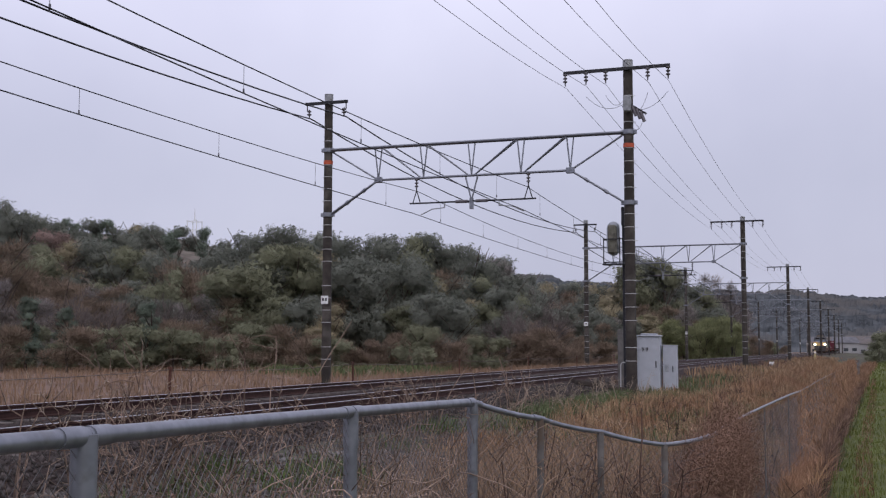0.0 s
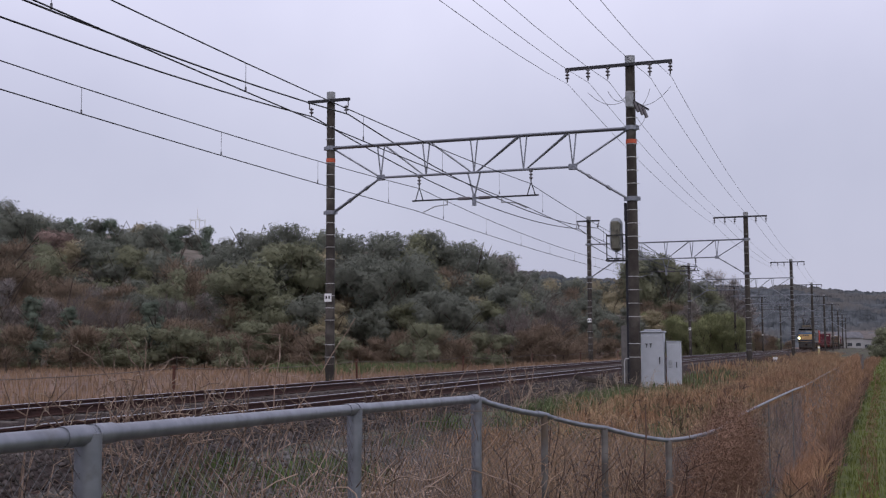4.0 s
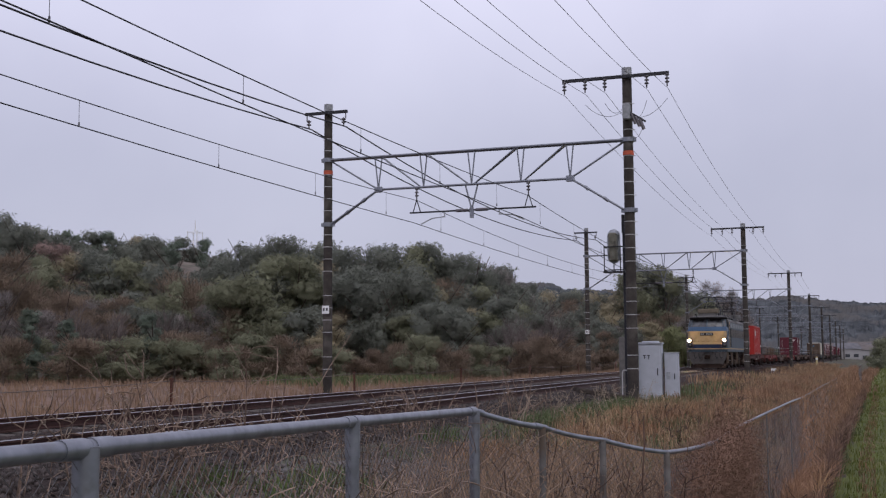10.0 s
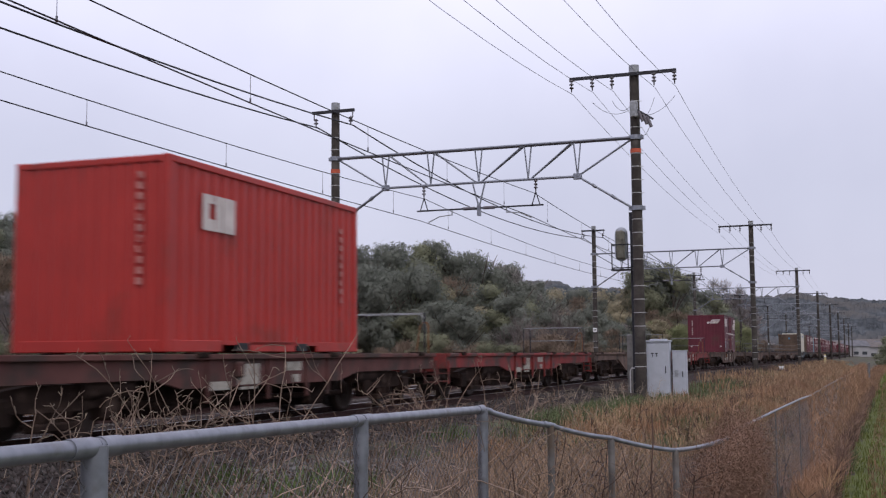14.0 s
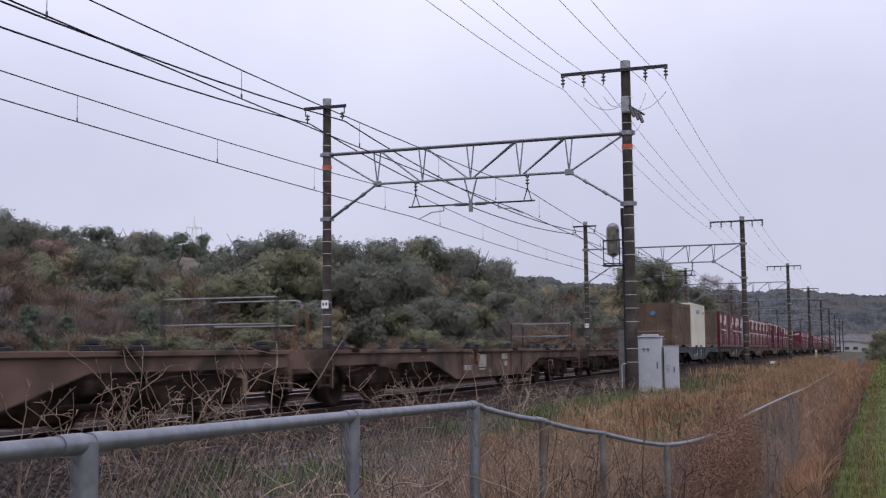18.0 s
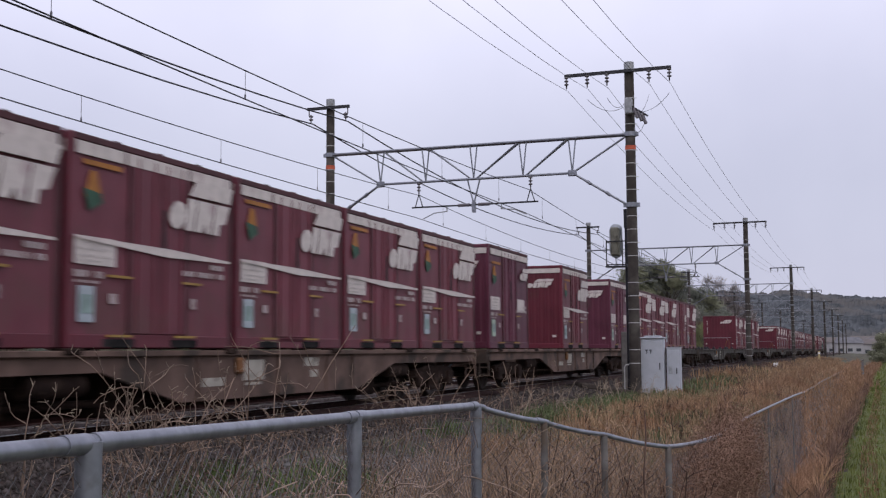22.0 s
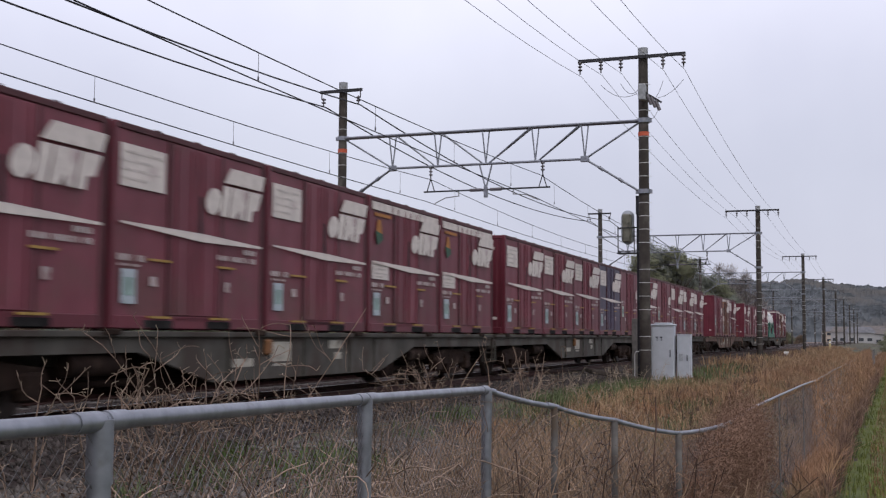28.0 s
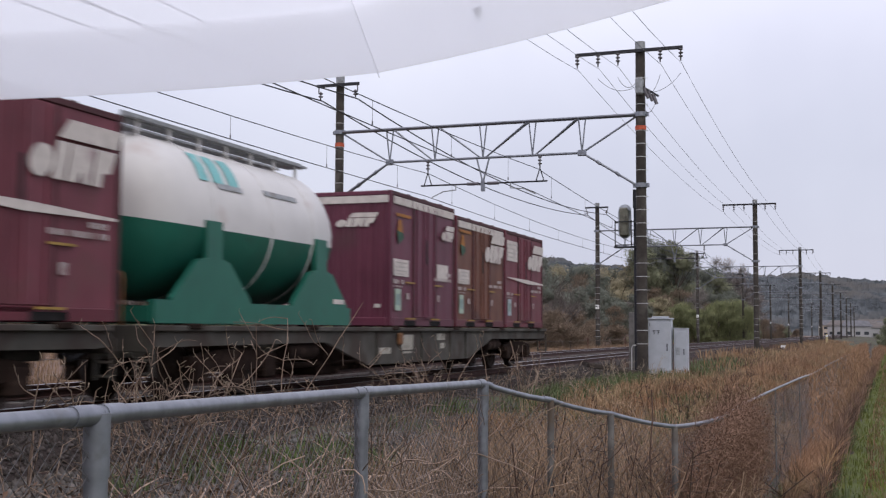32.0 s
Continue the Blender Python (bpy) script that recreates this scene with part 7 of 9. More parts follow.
def train():
    rides(locomotive(), -0.15)
    protos = {}

    def get(key, make):
        if key not in protos:
            protos[key] = make()
            return protos[key]
        return copy_at(protos[key])
    lab = {"stripe": "maroon steel freight container with white stripe and marks", "plain": "plain maroon steel freight container with small white mark",
           "band_stripe": "maroon steel freight container with white roof band", "band": "purplish maroon freight container with white notice plates",
           "tall_band": "tall maroon steel freight container with white roof band",
           "brown_band": "brown-faded maroon freight container with white roof band", "purple": "faded purple-grey steel freight container with white stripe", "long": "long maroon freight container with white stripe"}

    def put(kind, q, L=3.715):
        like = {"purple": "stripe", "tall_band": "band_stripe"}.get(kind, kind)
        rides(get(kind, lambda: rail_container(lab[kind], like, L, "purple_box" if kind == "purple" else None, H=2.62 if kind in ("band", "tall_band") else 2.5)), q + L / 2, 1.09)
    wl = {"wagon_maroon": "brown-maroon container flat wagon with white plates", "wagon_red": "red container flat wagon with dusty bogies", "wagon_grey": "grey dusty container flat wagon with fish-bellied sills",
          "wagon_brown": "brown rust-dusted container flat wagon", "wagon_blue": "blue-grey container flat wagon carrying brown boxes"}
    joints = [(17.9, "wagon_maroon"), (33.1, "wagon_red"), (48.4, "wagon_brown"), (65.2, "wagon_red"), (80.4, "wagon_brown"), (100.9, "wagon_brown"), (122.2, "wagon_brown"),
              (143.2, "wagon_brown"), (164.2, "wagon_blue"), (185.1, "wagon_grey"), (205.85, "wagon_brown"), (226.3, "wagon_brown"), (247.2, "wagon_grey"), (268.0, "wagon_grey"),
              (288.3, "wagon_grey"), (308.5, "wagon_grey"), (328.5, "wagon_grey"), (348.95, "wagon_grey"), (369.25, "wagon_grey"), (388.6, "wagon_grey"), (408.5, "wagon_brown"),
              (428.95, "wagon_grey"), (449.3, "wagon_grey"), (469.75, "")]
    for (a, paint), (b, _) in zip(joints, joints[1:]):
        L = b - a
        kind = 15.2 if L < 16 else 16.8 if L < 18 else 20.35
        bare = a in (100.9, 122.2, 143.2, 268.0, 308.5)
        rides(get((paint, kind, bare), lambda: wagon(wl[paint], kind, paint, rail=paint != "wagon_blue", deep=kind > 16, bare=bare)), (a + b) / 2)
    rides(iso_red(), 22.6 + 3.03, 1.09)
    put("long", 88.5, 6.1)
    br = brown_box()
    rides(br, 165.0 + 3.05, 1.09)
    rides(cream_box(), 171.35 + 3.15, 1.09)
    rides(copy_at(br), 178.0 + 3.05, 1.09)
    for q, k in ((185.8, "stripe"), (189.65, "plain"), (193.5, "stripe"), (197.35, "stripe")):
        put(k, q)
    rides(cyan_box(), 201.3 + 1.8, 1.09)
    for i in range(5):
        put("band_stripe", 206.85 + 3.83 * i)
    put("band", 227.05)
    put("tall_band", 234.85)
    put("band", 242.5)
    for i, k in enumerate(("band_stripe", "stripe", "stripe", "plain", "stripe")):
        put(k, 248.15 + 3.80 * i)
    for i in range(3):
        put("stripe", 289.15 + 3.85 * i)
    put("long", 302.0, 6.1)
    for i, k in enumerate(("band_stripe", "stripe", "stripe", "stripe", "plain")):
        put(k, 329.1 + 3.83 * i)
    for i, k in enumerate(("stripe", "stripe", "stripe", "band_stripe", "band_stripe")):
        put(k, 349.95 + 3.82 * i)
    for i, k in enumerate(("stripe", "stripe", "stripe", "purple", "plain")):
        put(k, 370.0 + 3.73 * i)
    for i, k in enumerate(("stripe", "plain", "stripe", "stripe", "stripe")):
        put(k, 389.25 + 3.80 * i)
    for i, k in enumerate(("plain", "brown_band", "stripe")):
        put(k, 413.15 + 3.82 * i)
    for i, k in enumerate(("stripe", "plain", "stripe", "stripe", "stripe")):
        put(k, 429.9 + 3.85 * i)
    rides(tank_box(), 449.75 + 3.03, 1.09)
    for i, k in enumerate(("band", "brown_band", "stripe")):
        put(k, 457.6 + 3.83 * i)


SPEED, HEAD_AT_13 = 23.75, 13.75
train()



# ---- small things along the line ----
def stake():
    p = Vector((-3.93, 84.8, -0.75))
    t = thing("marker_stake", "short white marker stake in the dry grass", "stake", Matrix.Translation(p))
    bm = B()
    box(bm, -0.05, 0.05, -0.05, 0.05, 0, 0.45, 0.01)
    part("post", bm, "plate", t)
    bm = B()
    box(bm, -0.17, 0.17, -0.07, -0.055, 0.42, 0.78, 0.01)
    pl = part("plate", bm, "plate", t)
    bm = B()
    box(bm, -0.06, 0.06, -0.08, -0.072, 0.52, 0.62)
    part("plate_bar", bm, "steel_grey", pl)


stake()


def marker_post():
    t = thing("marker_post", "pale yellow concrete marker post beside a far pole", "post", pose(-1.7, 150, -0.75))
    bm = B()
    box(bm, -0.13, 0.13, -0.1, 0.1, 0, 1.45, 0.03)
    part("post", bm, "yellow_post", t)
    bm = B()
    box(bm, -0.132, 0.132, -0.104, -0.1, 1.1, 1.3)
    part("plate", bm, "plate", t)


M["yellow_post"] = mat("faded_yellow_post", (0.46, 0.38, 0.20), 0.7, 0, 0.15, 4)
marker_post()


def transformer():
    """Switch gear clamped to the near pole, with slack jumper wires."""
    m = along(35.55)
    t = thing("pole_switch", "grey pole-mounted switch with dark insulators", "switch", m)
    bm = B()
    box(bm, OR - 0.10, OR + 0.14, -0.38, -0.18, 8.45, 8.95, 0.03)
    part("switch_box", bm, "steel_grey", t)
    for i in range(3):
        bm = B()
        rod(bm, (OR + 0.18 + i * 0.13, -0.3, 8.62 - i * 0.10), (OR + 0.30 + i * 0.13, -0.3, 8.30 - i * 0.10), 0.055, 8)
        part("insulator", bm, "insulator", t)
    bm = B()
    bar(bm, (OR + 0.05, -0.3, 8.72), (OR + 0.62, -0.3, 8.34), 0.06)
    part("bracket", bm, "dark_steel", t)
    for a, b, dip in (((OR - 1.32, -0.2, 9.05), (OR - 0.1, -0.3, 8.7), 0.25), ((OR - 0.68, -0.2, 9.05), (OR - 0.1, -0.3, 8.8), 0.22), ((OR + 0.66, -0.2, 9.05), (OR + 0.2, -0.3, 8.6), 0.30),
                      ((OR + 1.3, -0.2, 9.05), (OR + 0.3, -0.3, 8.5), 0.18), ((OR + 0.55, -0.3, 8.25), (OR + 0.15, -0.2, 8.0), 0.25)):
        a, b = Vector(a), Vector(b)
        pts = [a.lerp(b, u / 10) - Vector((0, 0, dip * 4 * (u / 10) * (1 - u / 10))) for u in range(11)]
        part("jumper_wire", tube("jumper_wire", pts, 0.008, "wire_thin"), None, t)


transformer()


# ---- distance: houses, tower, far hills ----
M["house_wall"] = mat("pale_house_wall", (0.36, 0.355, 0.36), 0.8, 0, 0.1, 0.4)
M["house_wall2"] = mat("beige_house_wall", (0.42, 0.36, 0.30), 0.8, 0, 0.1, 0.4)
M["house_roof"] = mat("grey_tile_roof", (0.13, 0.13, 0.14), 0.7, 0, 0.2, 1.0)
M["house_roof2"] = mat("brown_tile_roof", (0.135, 0.118, 0.110), 0.7, 0, 0.2, 1.0)
M["dark_pane"] = mat("dark_window_pane", (0.05, 0.055, 0.065), 0.2, 0, 0.1, 1, spec=0.5)


def house(px, r, w, d, h, wall, roof, turn):
    x, y = place(px, r)
    t = thing("house", "pale two-storey house with tiled roof, far along the line", "house", pose(x, y, terrain(x, y) - 0.3, 0, 0, turn), group="far houses")
    bm = B()
    box(bm, -w / 2, w / 2, -d / 2, d / 2, 0, h, 0.05)
    wl = part("wall", bm, wall, t)
    bm = B()
    e = 0.5
    k = [(-w / 2 - e, -d / 2 - e, h), (w / 2 + e, -d / 2 - e, h), (w / 2 + e, d / 2 + e, h), (-w / 2 - e, d / 2 + e, h), (-w / 2 + 0.6, 0, h + d * 0.32), (w / 2 - 0.6, 0, h + d * 0.32)]
    v = [bm.verts.new(c) for c in k]
    for f in ((0, 1, 5, 4), (2, 3, 4, 5), (1, 2, 5), (3, 0, 4), (3, 2, 1, 0)):
        bm.faces.new([v[i] for i in f])
    part("roof", bm, roof, t)
    for fl in range(2):
        for i in range(3):
            bm = B()
            xx = -w * 0.32 + i * w * 0.32
            z = 0.9 + fl * 2.7
            if z + 1.1 > h:
                continue
            box(bm, xx - 0.8, xx + 0.8, -d / 2 - 0.04, -d / 2 - 0.005, z, z + 1.1)
            part("window", bm, "dark_pane", wl)


for px, r, w, d, h, wl, rf, tn in ((1503, 430, 9, 8, 5.4, "house_wall", "house_roof", 8), (1526, 450, 14, 8, 5.2, "house_wall", "house_roof", -6), (1550, 440, 11, 8, 5.6, "house_wall", "house_roof2", 12),
                                   (1568, 470, 13, 9, 6.0, "house_wall2", "house_roof", 0), (1490, 520, 12, 9, 6.5, "house_wall", "house_roof", 20), (1536, 560, 16, 10, 7.5, "house_wall2", "house_roof2", -10),
                                   (1585, 420, 11, 8, 5.5, "house_wall", "house_roof2", 0), (1476, 480, 9, 8, 6.2, "house_wall", "house_roof2", -14), (1461, 540, 11, 9, 7.4, "house_wall2", "house_roof", 10)):
    house(px, r, w, d * 0.8, h * 0.72, wl, rf, tn)


def hill_tower():
    x, y = place(352, 240)
    z = 1.03 + 0.100 * 240
    t = thing("lattice_tower", "white lattice tower with a spire above the trees", "tower", pose(x, y, z - 12))
    for sx in (-1.1, 1.1):
        for sy in (-1.1, 1.1):
            bm = B()
            bar(bm, (sx, sy, 0), (sx, sy, 14.2), 0.16)
            part("leg", bm, "plate", t)
    for k in range(8):
        bm = B()
        zz = 1 + k * 1.85
        for a, b in (((-1.1, -1.1), (1.1, -1.1)), ((1.1, -1.1), (1.1, 1.1)), ((1.1, 1.1), (-1.1, 1.1)), ((-1.1, 1.1), (-1.1, -1.1))):
            bar(bm, (*a, zz), (*b, zz), 0.10)
        part("ring", bm, "plate", t)
    bm = B()
    rod(bm, (0, 0, 14.2), (0, 0, 16.6), 0.16, 8, 0.05)
    part("spire", bm, "plate", t)


hill_tower()


def far_woods():
    """Wooded ridge on the horizon, 0.7 to 1 km off."""
    v, f = [], []
    prof = [(880, 0.064), (930, 0.066), (985, 0.065), (1010, 0.060), (1100, 0.058), (1200, 0.052), (1300, 0.051), (1345, 0.049), (1400, 0.051), (1450, 0.048), (1500, 0.045), (1568, 0.043), (1700, 0.046), (1900, 0.05)]

    def rise(px):
        for (a, ra), (b, rb) in zip(prof, prof[1:]):
            if px <= b:
                return ra + (rb - ra) * (px - a) / (b - a)
        return 0.05
    cols = [840 + 2.5 * i for i in range(440)]
    rows = [(640, 0.0)] + [(660 + 6.5 * k, 0.10 + 0.90 * math.sin(k / 36 * math.pi / 2)) for k in range(37)] + [(920, 0.9), (1200, 0.5), (1500, 0)]
    for px in cols:
        for r, u in rows:
            x, y = place(px, r)
            q = Vector((x * 0.10, y * 0.07, 0))
            lump = 5.0 * (0.5 - abs(noise.noise(q))) + 3.0 * (0.5 - abs(noise.noise(q * 2.7))) + 1.2 * noise.noise(q * 6.0)
            v.append((x, y, -3.5 + rise(px) * r * u + lump * min(1, u * 4)))
    n = len(rows)
    for i in range(len(cols) - 1):
        for j in range(n - 1):
            f.append((i * n + j, i * n + j + 1, (i + 1) * n + j + 1, (i + 1) * n + j))
    me = bpy.data.meshes.new("far_hill")
    me.from_pydata(v, [], f)
    me.materials.append(M["hazed_far_leaf"])
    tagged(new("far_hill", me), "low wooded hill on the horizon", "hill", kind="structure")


# distance haze is put into the ridge's colour: paler and bluer than leaves
M["hazed_far_leaf"] = mat("hazed_far_woodland", (0.090, 0.098, 0.105), 0.95, 0, 0.4, 0.08, spec=0.0, patches=((0.112, 0.108, 0.104), 0.02, 0.5))
far_woods()
for px, r, h in ((1564, 165, 4.0), (1584, 160, 4.6), (1552, 175, 2.6), (1578, 190, 4.8)):
    x, y = place(px, r)
    tree("shrub", x, y, terrain(x, y), h, 1.0, px, px)


# ---- clear vinyl umbrella ----
def umbrella():
    u = thing("umbrella", "clear vinyl umbrella beaded with raindrops, swinging into view", "umbrella")
    R, n = 0.50, 8
    rows = [(0.0, 0.20), (0.12, 0.192), (0.24, 0.165), (0.36, 0.115), (0.45, 0.055), (0.50, 0.0)]
    for i in range(n):
        bm = B()
        grid = []
        for r, z in rows:
            line = []
            for k in range(7):
                w = 2 * math.pi * (i + k / 6) / n
                sag = 1 - 0.035 * math.sin(math.pi * k / 6) * (r / R)
                line.append(bm.verts.new((r * sag * math.cos(w), r * sag * math.sin(w), z)))
            grid.append(line)
        for a, b in zip(grid, grid[1:]):
            for k in range(6):
                if a is grid[0]:
                    bm.faces.new((a[k], b[k], b[k + 1])) if k == 0 else bm.faces.new((a[0], b[k], b[k + 1]))
                else:
                    bm.faces.new((a[k], b[k], b[k + 1], a[k + 1]))
        for fc in bm.faces:
            fc.smooth = True
        panel = part("canopy_panel", bm, "vinyl", u)
        bm = B()
        for k in range(6):
            pts = []
            for kk in (k, k + 1):
                w = 2 * math.pi * (i + kk / 6) / n
                sag = 1 - 0.035 * math.sin(math.pi * kk / 6)
                for rr, zz in ((0.502, -0.001), (0.462, 0.046)):
                    pts.append(bm.verts.new((rr * sag * math.cos(w), rr * sag * math.sin(w), zz + 0.002)))
            bm.faces.new((pts[0], pts[2], pts[3], pts[1]))
        part("hem", bm, "vinyl_hem", panel, "frosted hem")
        bm = B()
        w = 2 * math.pi * i / n
        p = [Vector((r * math.cos(w), r * math.sin(w), z - 0.004)) for r, z in rows]
        for a, b in zip(p, p[1:]):
            rod(bm, a, b, 0.0005, 5)
        part("rib", bm, "vinyl", u)
    rnd = random.Random(4)
    for i in range(46):
        w, r = rnd.random() * 6.283, 0.5 * math.sqrt(rnd.uniform(0.2, 0.96))
        z = np.interp(r, [a for a, b in rows], [b for a, b in rows])
        bm = B()
        lathe(bm, [(0.0035, 0.0), (0.003, 0.0015), (0.0008, 0.0024)], 8, Matrix.Translation((r * 0.985 * math.cos(w), r * 0.985 * math.sin(w), z + 0.001)))
        part("raindrop", bm, "drop", u)
    bm = B()
    rod(bm, (0, 0, -0.06), (0, 0, 0.22), 0.005, 8)
    part("shaft", bm, "galv", u)
    bm = B()
    rod(bm, (0, 0, 0.2), (0, 0, 0.25), 0.006, 8, 0.003)
    part("ferrule", bm, "plate", u)
    return u


def clear(name, col, alpha, rough):
    m = mat(name, col, rough, 0, 0.04, 14)
    t = m.node_tree
    b = t.nodes["Principled BSDF"]
    mx = t.nodes.new("ShaderNodeMixShader")
    tr = t.nodes.new("ShaderNodeBsdfTransparent")
    tl = t.nodes.new("ShaderNodeBsdfTranslucent")
    tl.inputs[0].default_value = (*col, 1)
    m2 = t.nodes.new("ShaderNodeMixShader")
    m2.inputs[0].default_value = 0.85
    t.links.new(b.outputs[0], m2.inputs[1])
    t.links.new(tl.outputs[0], m2.inputs[2])
    mx.inputs[0].default_value = alpha
    t.links.new(tr.outputs[0], mx.inputs[1])
    t.links.new(m2.outputs[0], mx.inputs[2])
    t.links.new(mx.outputs[0], t.nodes["Material Output"].inputs[0])
    return m


M["vinyl"] = clear("clear_vinyl", (0.97, 0.97, 0.99), 0.74, 0.3)
M["vinyl_hem"] = clear("frosted_vinyl_hem", (0.90, 0.90, 0.93), 0.70, 0.4)
M["drop"] = mat("water_drop", (0.35, 0.35, 0.38), 0.1, 0, 0.05, 5, spec=0.6)
UMBRELLA = umbrella()


# ---- dry grass, weeds and stones (too many to count: stuff) ----
RNG = np.random.default_rng(7)


def at_np(s, o):
    k = np.where(s < -20, -0.006, 0.0003 * np.minimum(s, 100))
    x = np.where(s < -20, -9.34 - 0.006 * (s + 20), np.where(s < 100, -9.4 + 0.00015 * s * s, -7.9 + 0.03 * (s - 100)))
    n = np.hypot(1, k)
    return np.stack([x + o / n, s - o * k / n], -1)


def roots(n, s0, s1, o0, o1, power=1.0, clump=0.0, lift=None):
    """Random feet on the ground in a stretch of the verge; power above 1 gathers them at the near end."""
    s = s0 + (s1 - s0) * RNG.random(n) ** power
    o = o0 + (o1 - o0) * RNG.random(n)
    if clump:
        cs = s0 + (s1 - s0) * RNG.random(max(3, n // 60)) ** power
        co = o0 + (o1 - o0) * RNG.random(len(cs))
        i = RNG.integers(0, len(cs), n)
        s, o = cs[i] + RNG.normal(0, clump, n), co[i] + RNG.normal(0, clump * 0.8, n)
    if o0 > 8.5:
        o = o + np.interp(s, EDGE_S, EDGE_O)
    z = np.array([ground_z(a, b) for a, b in zip(s, o)]) - np.maximum(0, s - 60) * 0.001
    bed = (o > -6.3) & (o < 2.6)
    z = np.where(bed, z + 0.1, z)
    return np.concatenate([at_np(s, o), z[:, None]], 1)


def quads(name, v, f, material, label, category, kind="stuff"):
    me = bpy.data.meshes.new(name)
    me.vertices.add(len(v))
    me.vertices.foreach_set("co", v.astype(np.float32).ravel())
    me.loops.add(f.size)
    me.loops.foreach_set("vertex_index", f.astype(np.int32).ravel())
    me.polygons.add(len(f))
    me.polygons.foreach_set("loop_start", np.arange(0, f.size, f.shape[1], dtype=np.int32))
    me.update(calc_edges=True)
    me.materials.append(M[material])
    return tagged(new(name, me), label, category, kind=kind)


def blades(name, p, h, w, lean, material, label, category, drift=(0, 0)):
    """Tapered bending blades of grass, two facets each."""
    n = len(p)
    h = h[0] + (h[1] - h[0]) * RNG.random(n)
    a = RNG.random(n) * 2 * np.pi
    d = np.stack([np.cos(a), np.sin(a)], -1) * (lean * RNG.random(n))[:, None] + np.array(drift)
    b = RNG.random(n) * 2 * np.pi
    side = np.stack([np.cos(b), np.sin(b), np.zeros(n)], -1) * (w * (0.6 + 0.8 * RNG.random(n)))[:, None]
    mid = p + np.concatenate([d * h[:, None] * 0.3, (h * 0.58)[:, None]], 1)
    tip = p + np.concatenate([d * h[:, None], (h * (1 - 0.3 * np.hypot(d[:, 0], d[:, 1])))[:, None]], 1)
    p = p - np.array([0, 0, 0.05])
    v = np.stack([p - side, p + side, mid + side * 0.75, mid - side * 0.75, tip + side * 0.12, tip - side * 0.12], 1).reshape(-1, 3)
    k = np.arange(n)[:, None] * 6
    f = np.concatenate([k + np.array([[0, 1, 2, 3]]), k + np.array([[3, 2, 4, 5]])], 0)
    return quads(name, v, f, material, label, category)


def strands(name, P, r0, r1, material, label, category, kind="stuff"):
    """Thin three-sided stems along polylines P (n, k, 3)."""
    n, k, _ = P.shape
    d = np.gradient(P, axis=1)
    d /= np.linalg.norm(d, axis=2, keepdims=True) + 1e-9
    ref = np.where(np.abs(d[..., 2:3]) > 0.8, np.array([1.0, 0, 0]), np.array([0, 0, 1.0]))
    x = np.cross(d, ref)
    x /= np.linalg.norm(x, axis=2, keepdims=True) + 1e-9
    y = np.cross(d, x)
    r = np.linspace(0, 1, k)[None, :, None]
    rad = (np.asarray(r0).reshape(-1, 1, 1) * (1 - r) + np.asarray(r1).reshape(-1, 1, 1) * r)
    ring = [P + (x * math.cos(w) + y * math.sin(w)) * rad for w in (0, 2.094, 4.189)]
    v = np.stack(ring, 2).reshape(-1, 3)
    base = (np.arange(n)[:, None, None] * k + np.arange(k - 1)[None, :, None]) * 3
    j = np.array([[0, 1], [1, 2], [2, 0]])
    f = np.stack([base + j[None, None, :, 0].reshape(1, 1, 3), base + j[:, 1].reshape(1, 1, 3), base + 3 + j[:, 1].reshape(1, 1, 3), base + 3 + j[:, 0].reshape(1, 1, 3)], -1).reshape(-1, 4)
    return quads(name, v, f, material, label, category, kind)


def weed_lines(p, h, spread=0.55, branches=7, twigs=2):
    """Branching dead stalks: polylines of four points for stems, branches and twigs, with radii."""
    out, rad = [], []
    n = len(p)
    h = h[0] + (h[1] - h[0]) * RNG.random(n)

    def line(a, d, L, bend):
        n = len(a)
        e = RNG.normal(0, bend, (n, 3))
        pts = [a]
        q = a
        for i in range(3):
            d = d + e * 0.5 + RNG.normal(0, bend * 0.6, (n, 3))
            d = d / (np.linalg.norm(d, axis=1, keepdims=True) + 1e-9)
            q = q + d * (L / 3)[:, None]
            pts.append(q)
        return np.stack(pts, 1)
    up = np.concatenate([RNG.normal(0, 0.22, (n, 2)), np.ones((n, 1))], 1)
    stem = line(p - np.array([0, 0, 0.05]), up, h, 0.19)
    out.append(stem)
    rad.append(0.0065 + 0.004 * RNG.random(n))
    for b in range(branches):
        u = 0.25 + 0.75 * RNG.random(n)
        i = np.minimum((u * 3).astype(int), 2)
        fr = (u * 3 - i)[:, None]
        idx = np.arange(n)
        a = stem[idx, i] * (1 - fr) + stem[idx, i + 1] * fr
        ang = RNG.random(n) * 2 * np.pi
        d = np.stack([np.cos(ang), np.sin(ang), 0.1 + 0.9 * RNG.random(n)], -1)
        L = h * spread * (0.35 + 0.65 * RNG.random(n)) * (1.1 - 0.5 * u)
        br = line(a, d, L, 0.45)
        out.append(br)
        rad.append(0.0042 + 0.0015 * RNG.random(n))
        for t in range(twigs):
            j = RNG.integers(1, 4, n)
            ang = RNG.random(n) * 2 * np.pi
            d = np.stack([np.cos(ang), np.sin(ang), 0.5 + 0.8 * RNG.random(n)], -1)
            out.append(line(br[idx, j], d, L * 0.45, 0.4))
            rad.append(np.full(n, 0.0026))
    return np.concatenate(out), np.concatenate(rad)


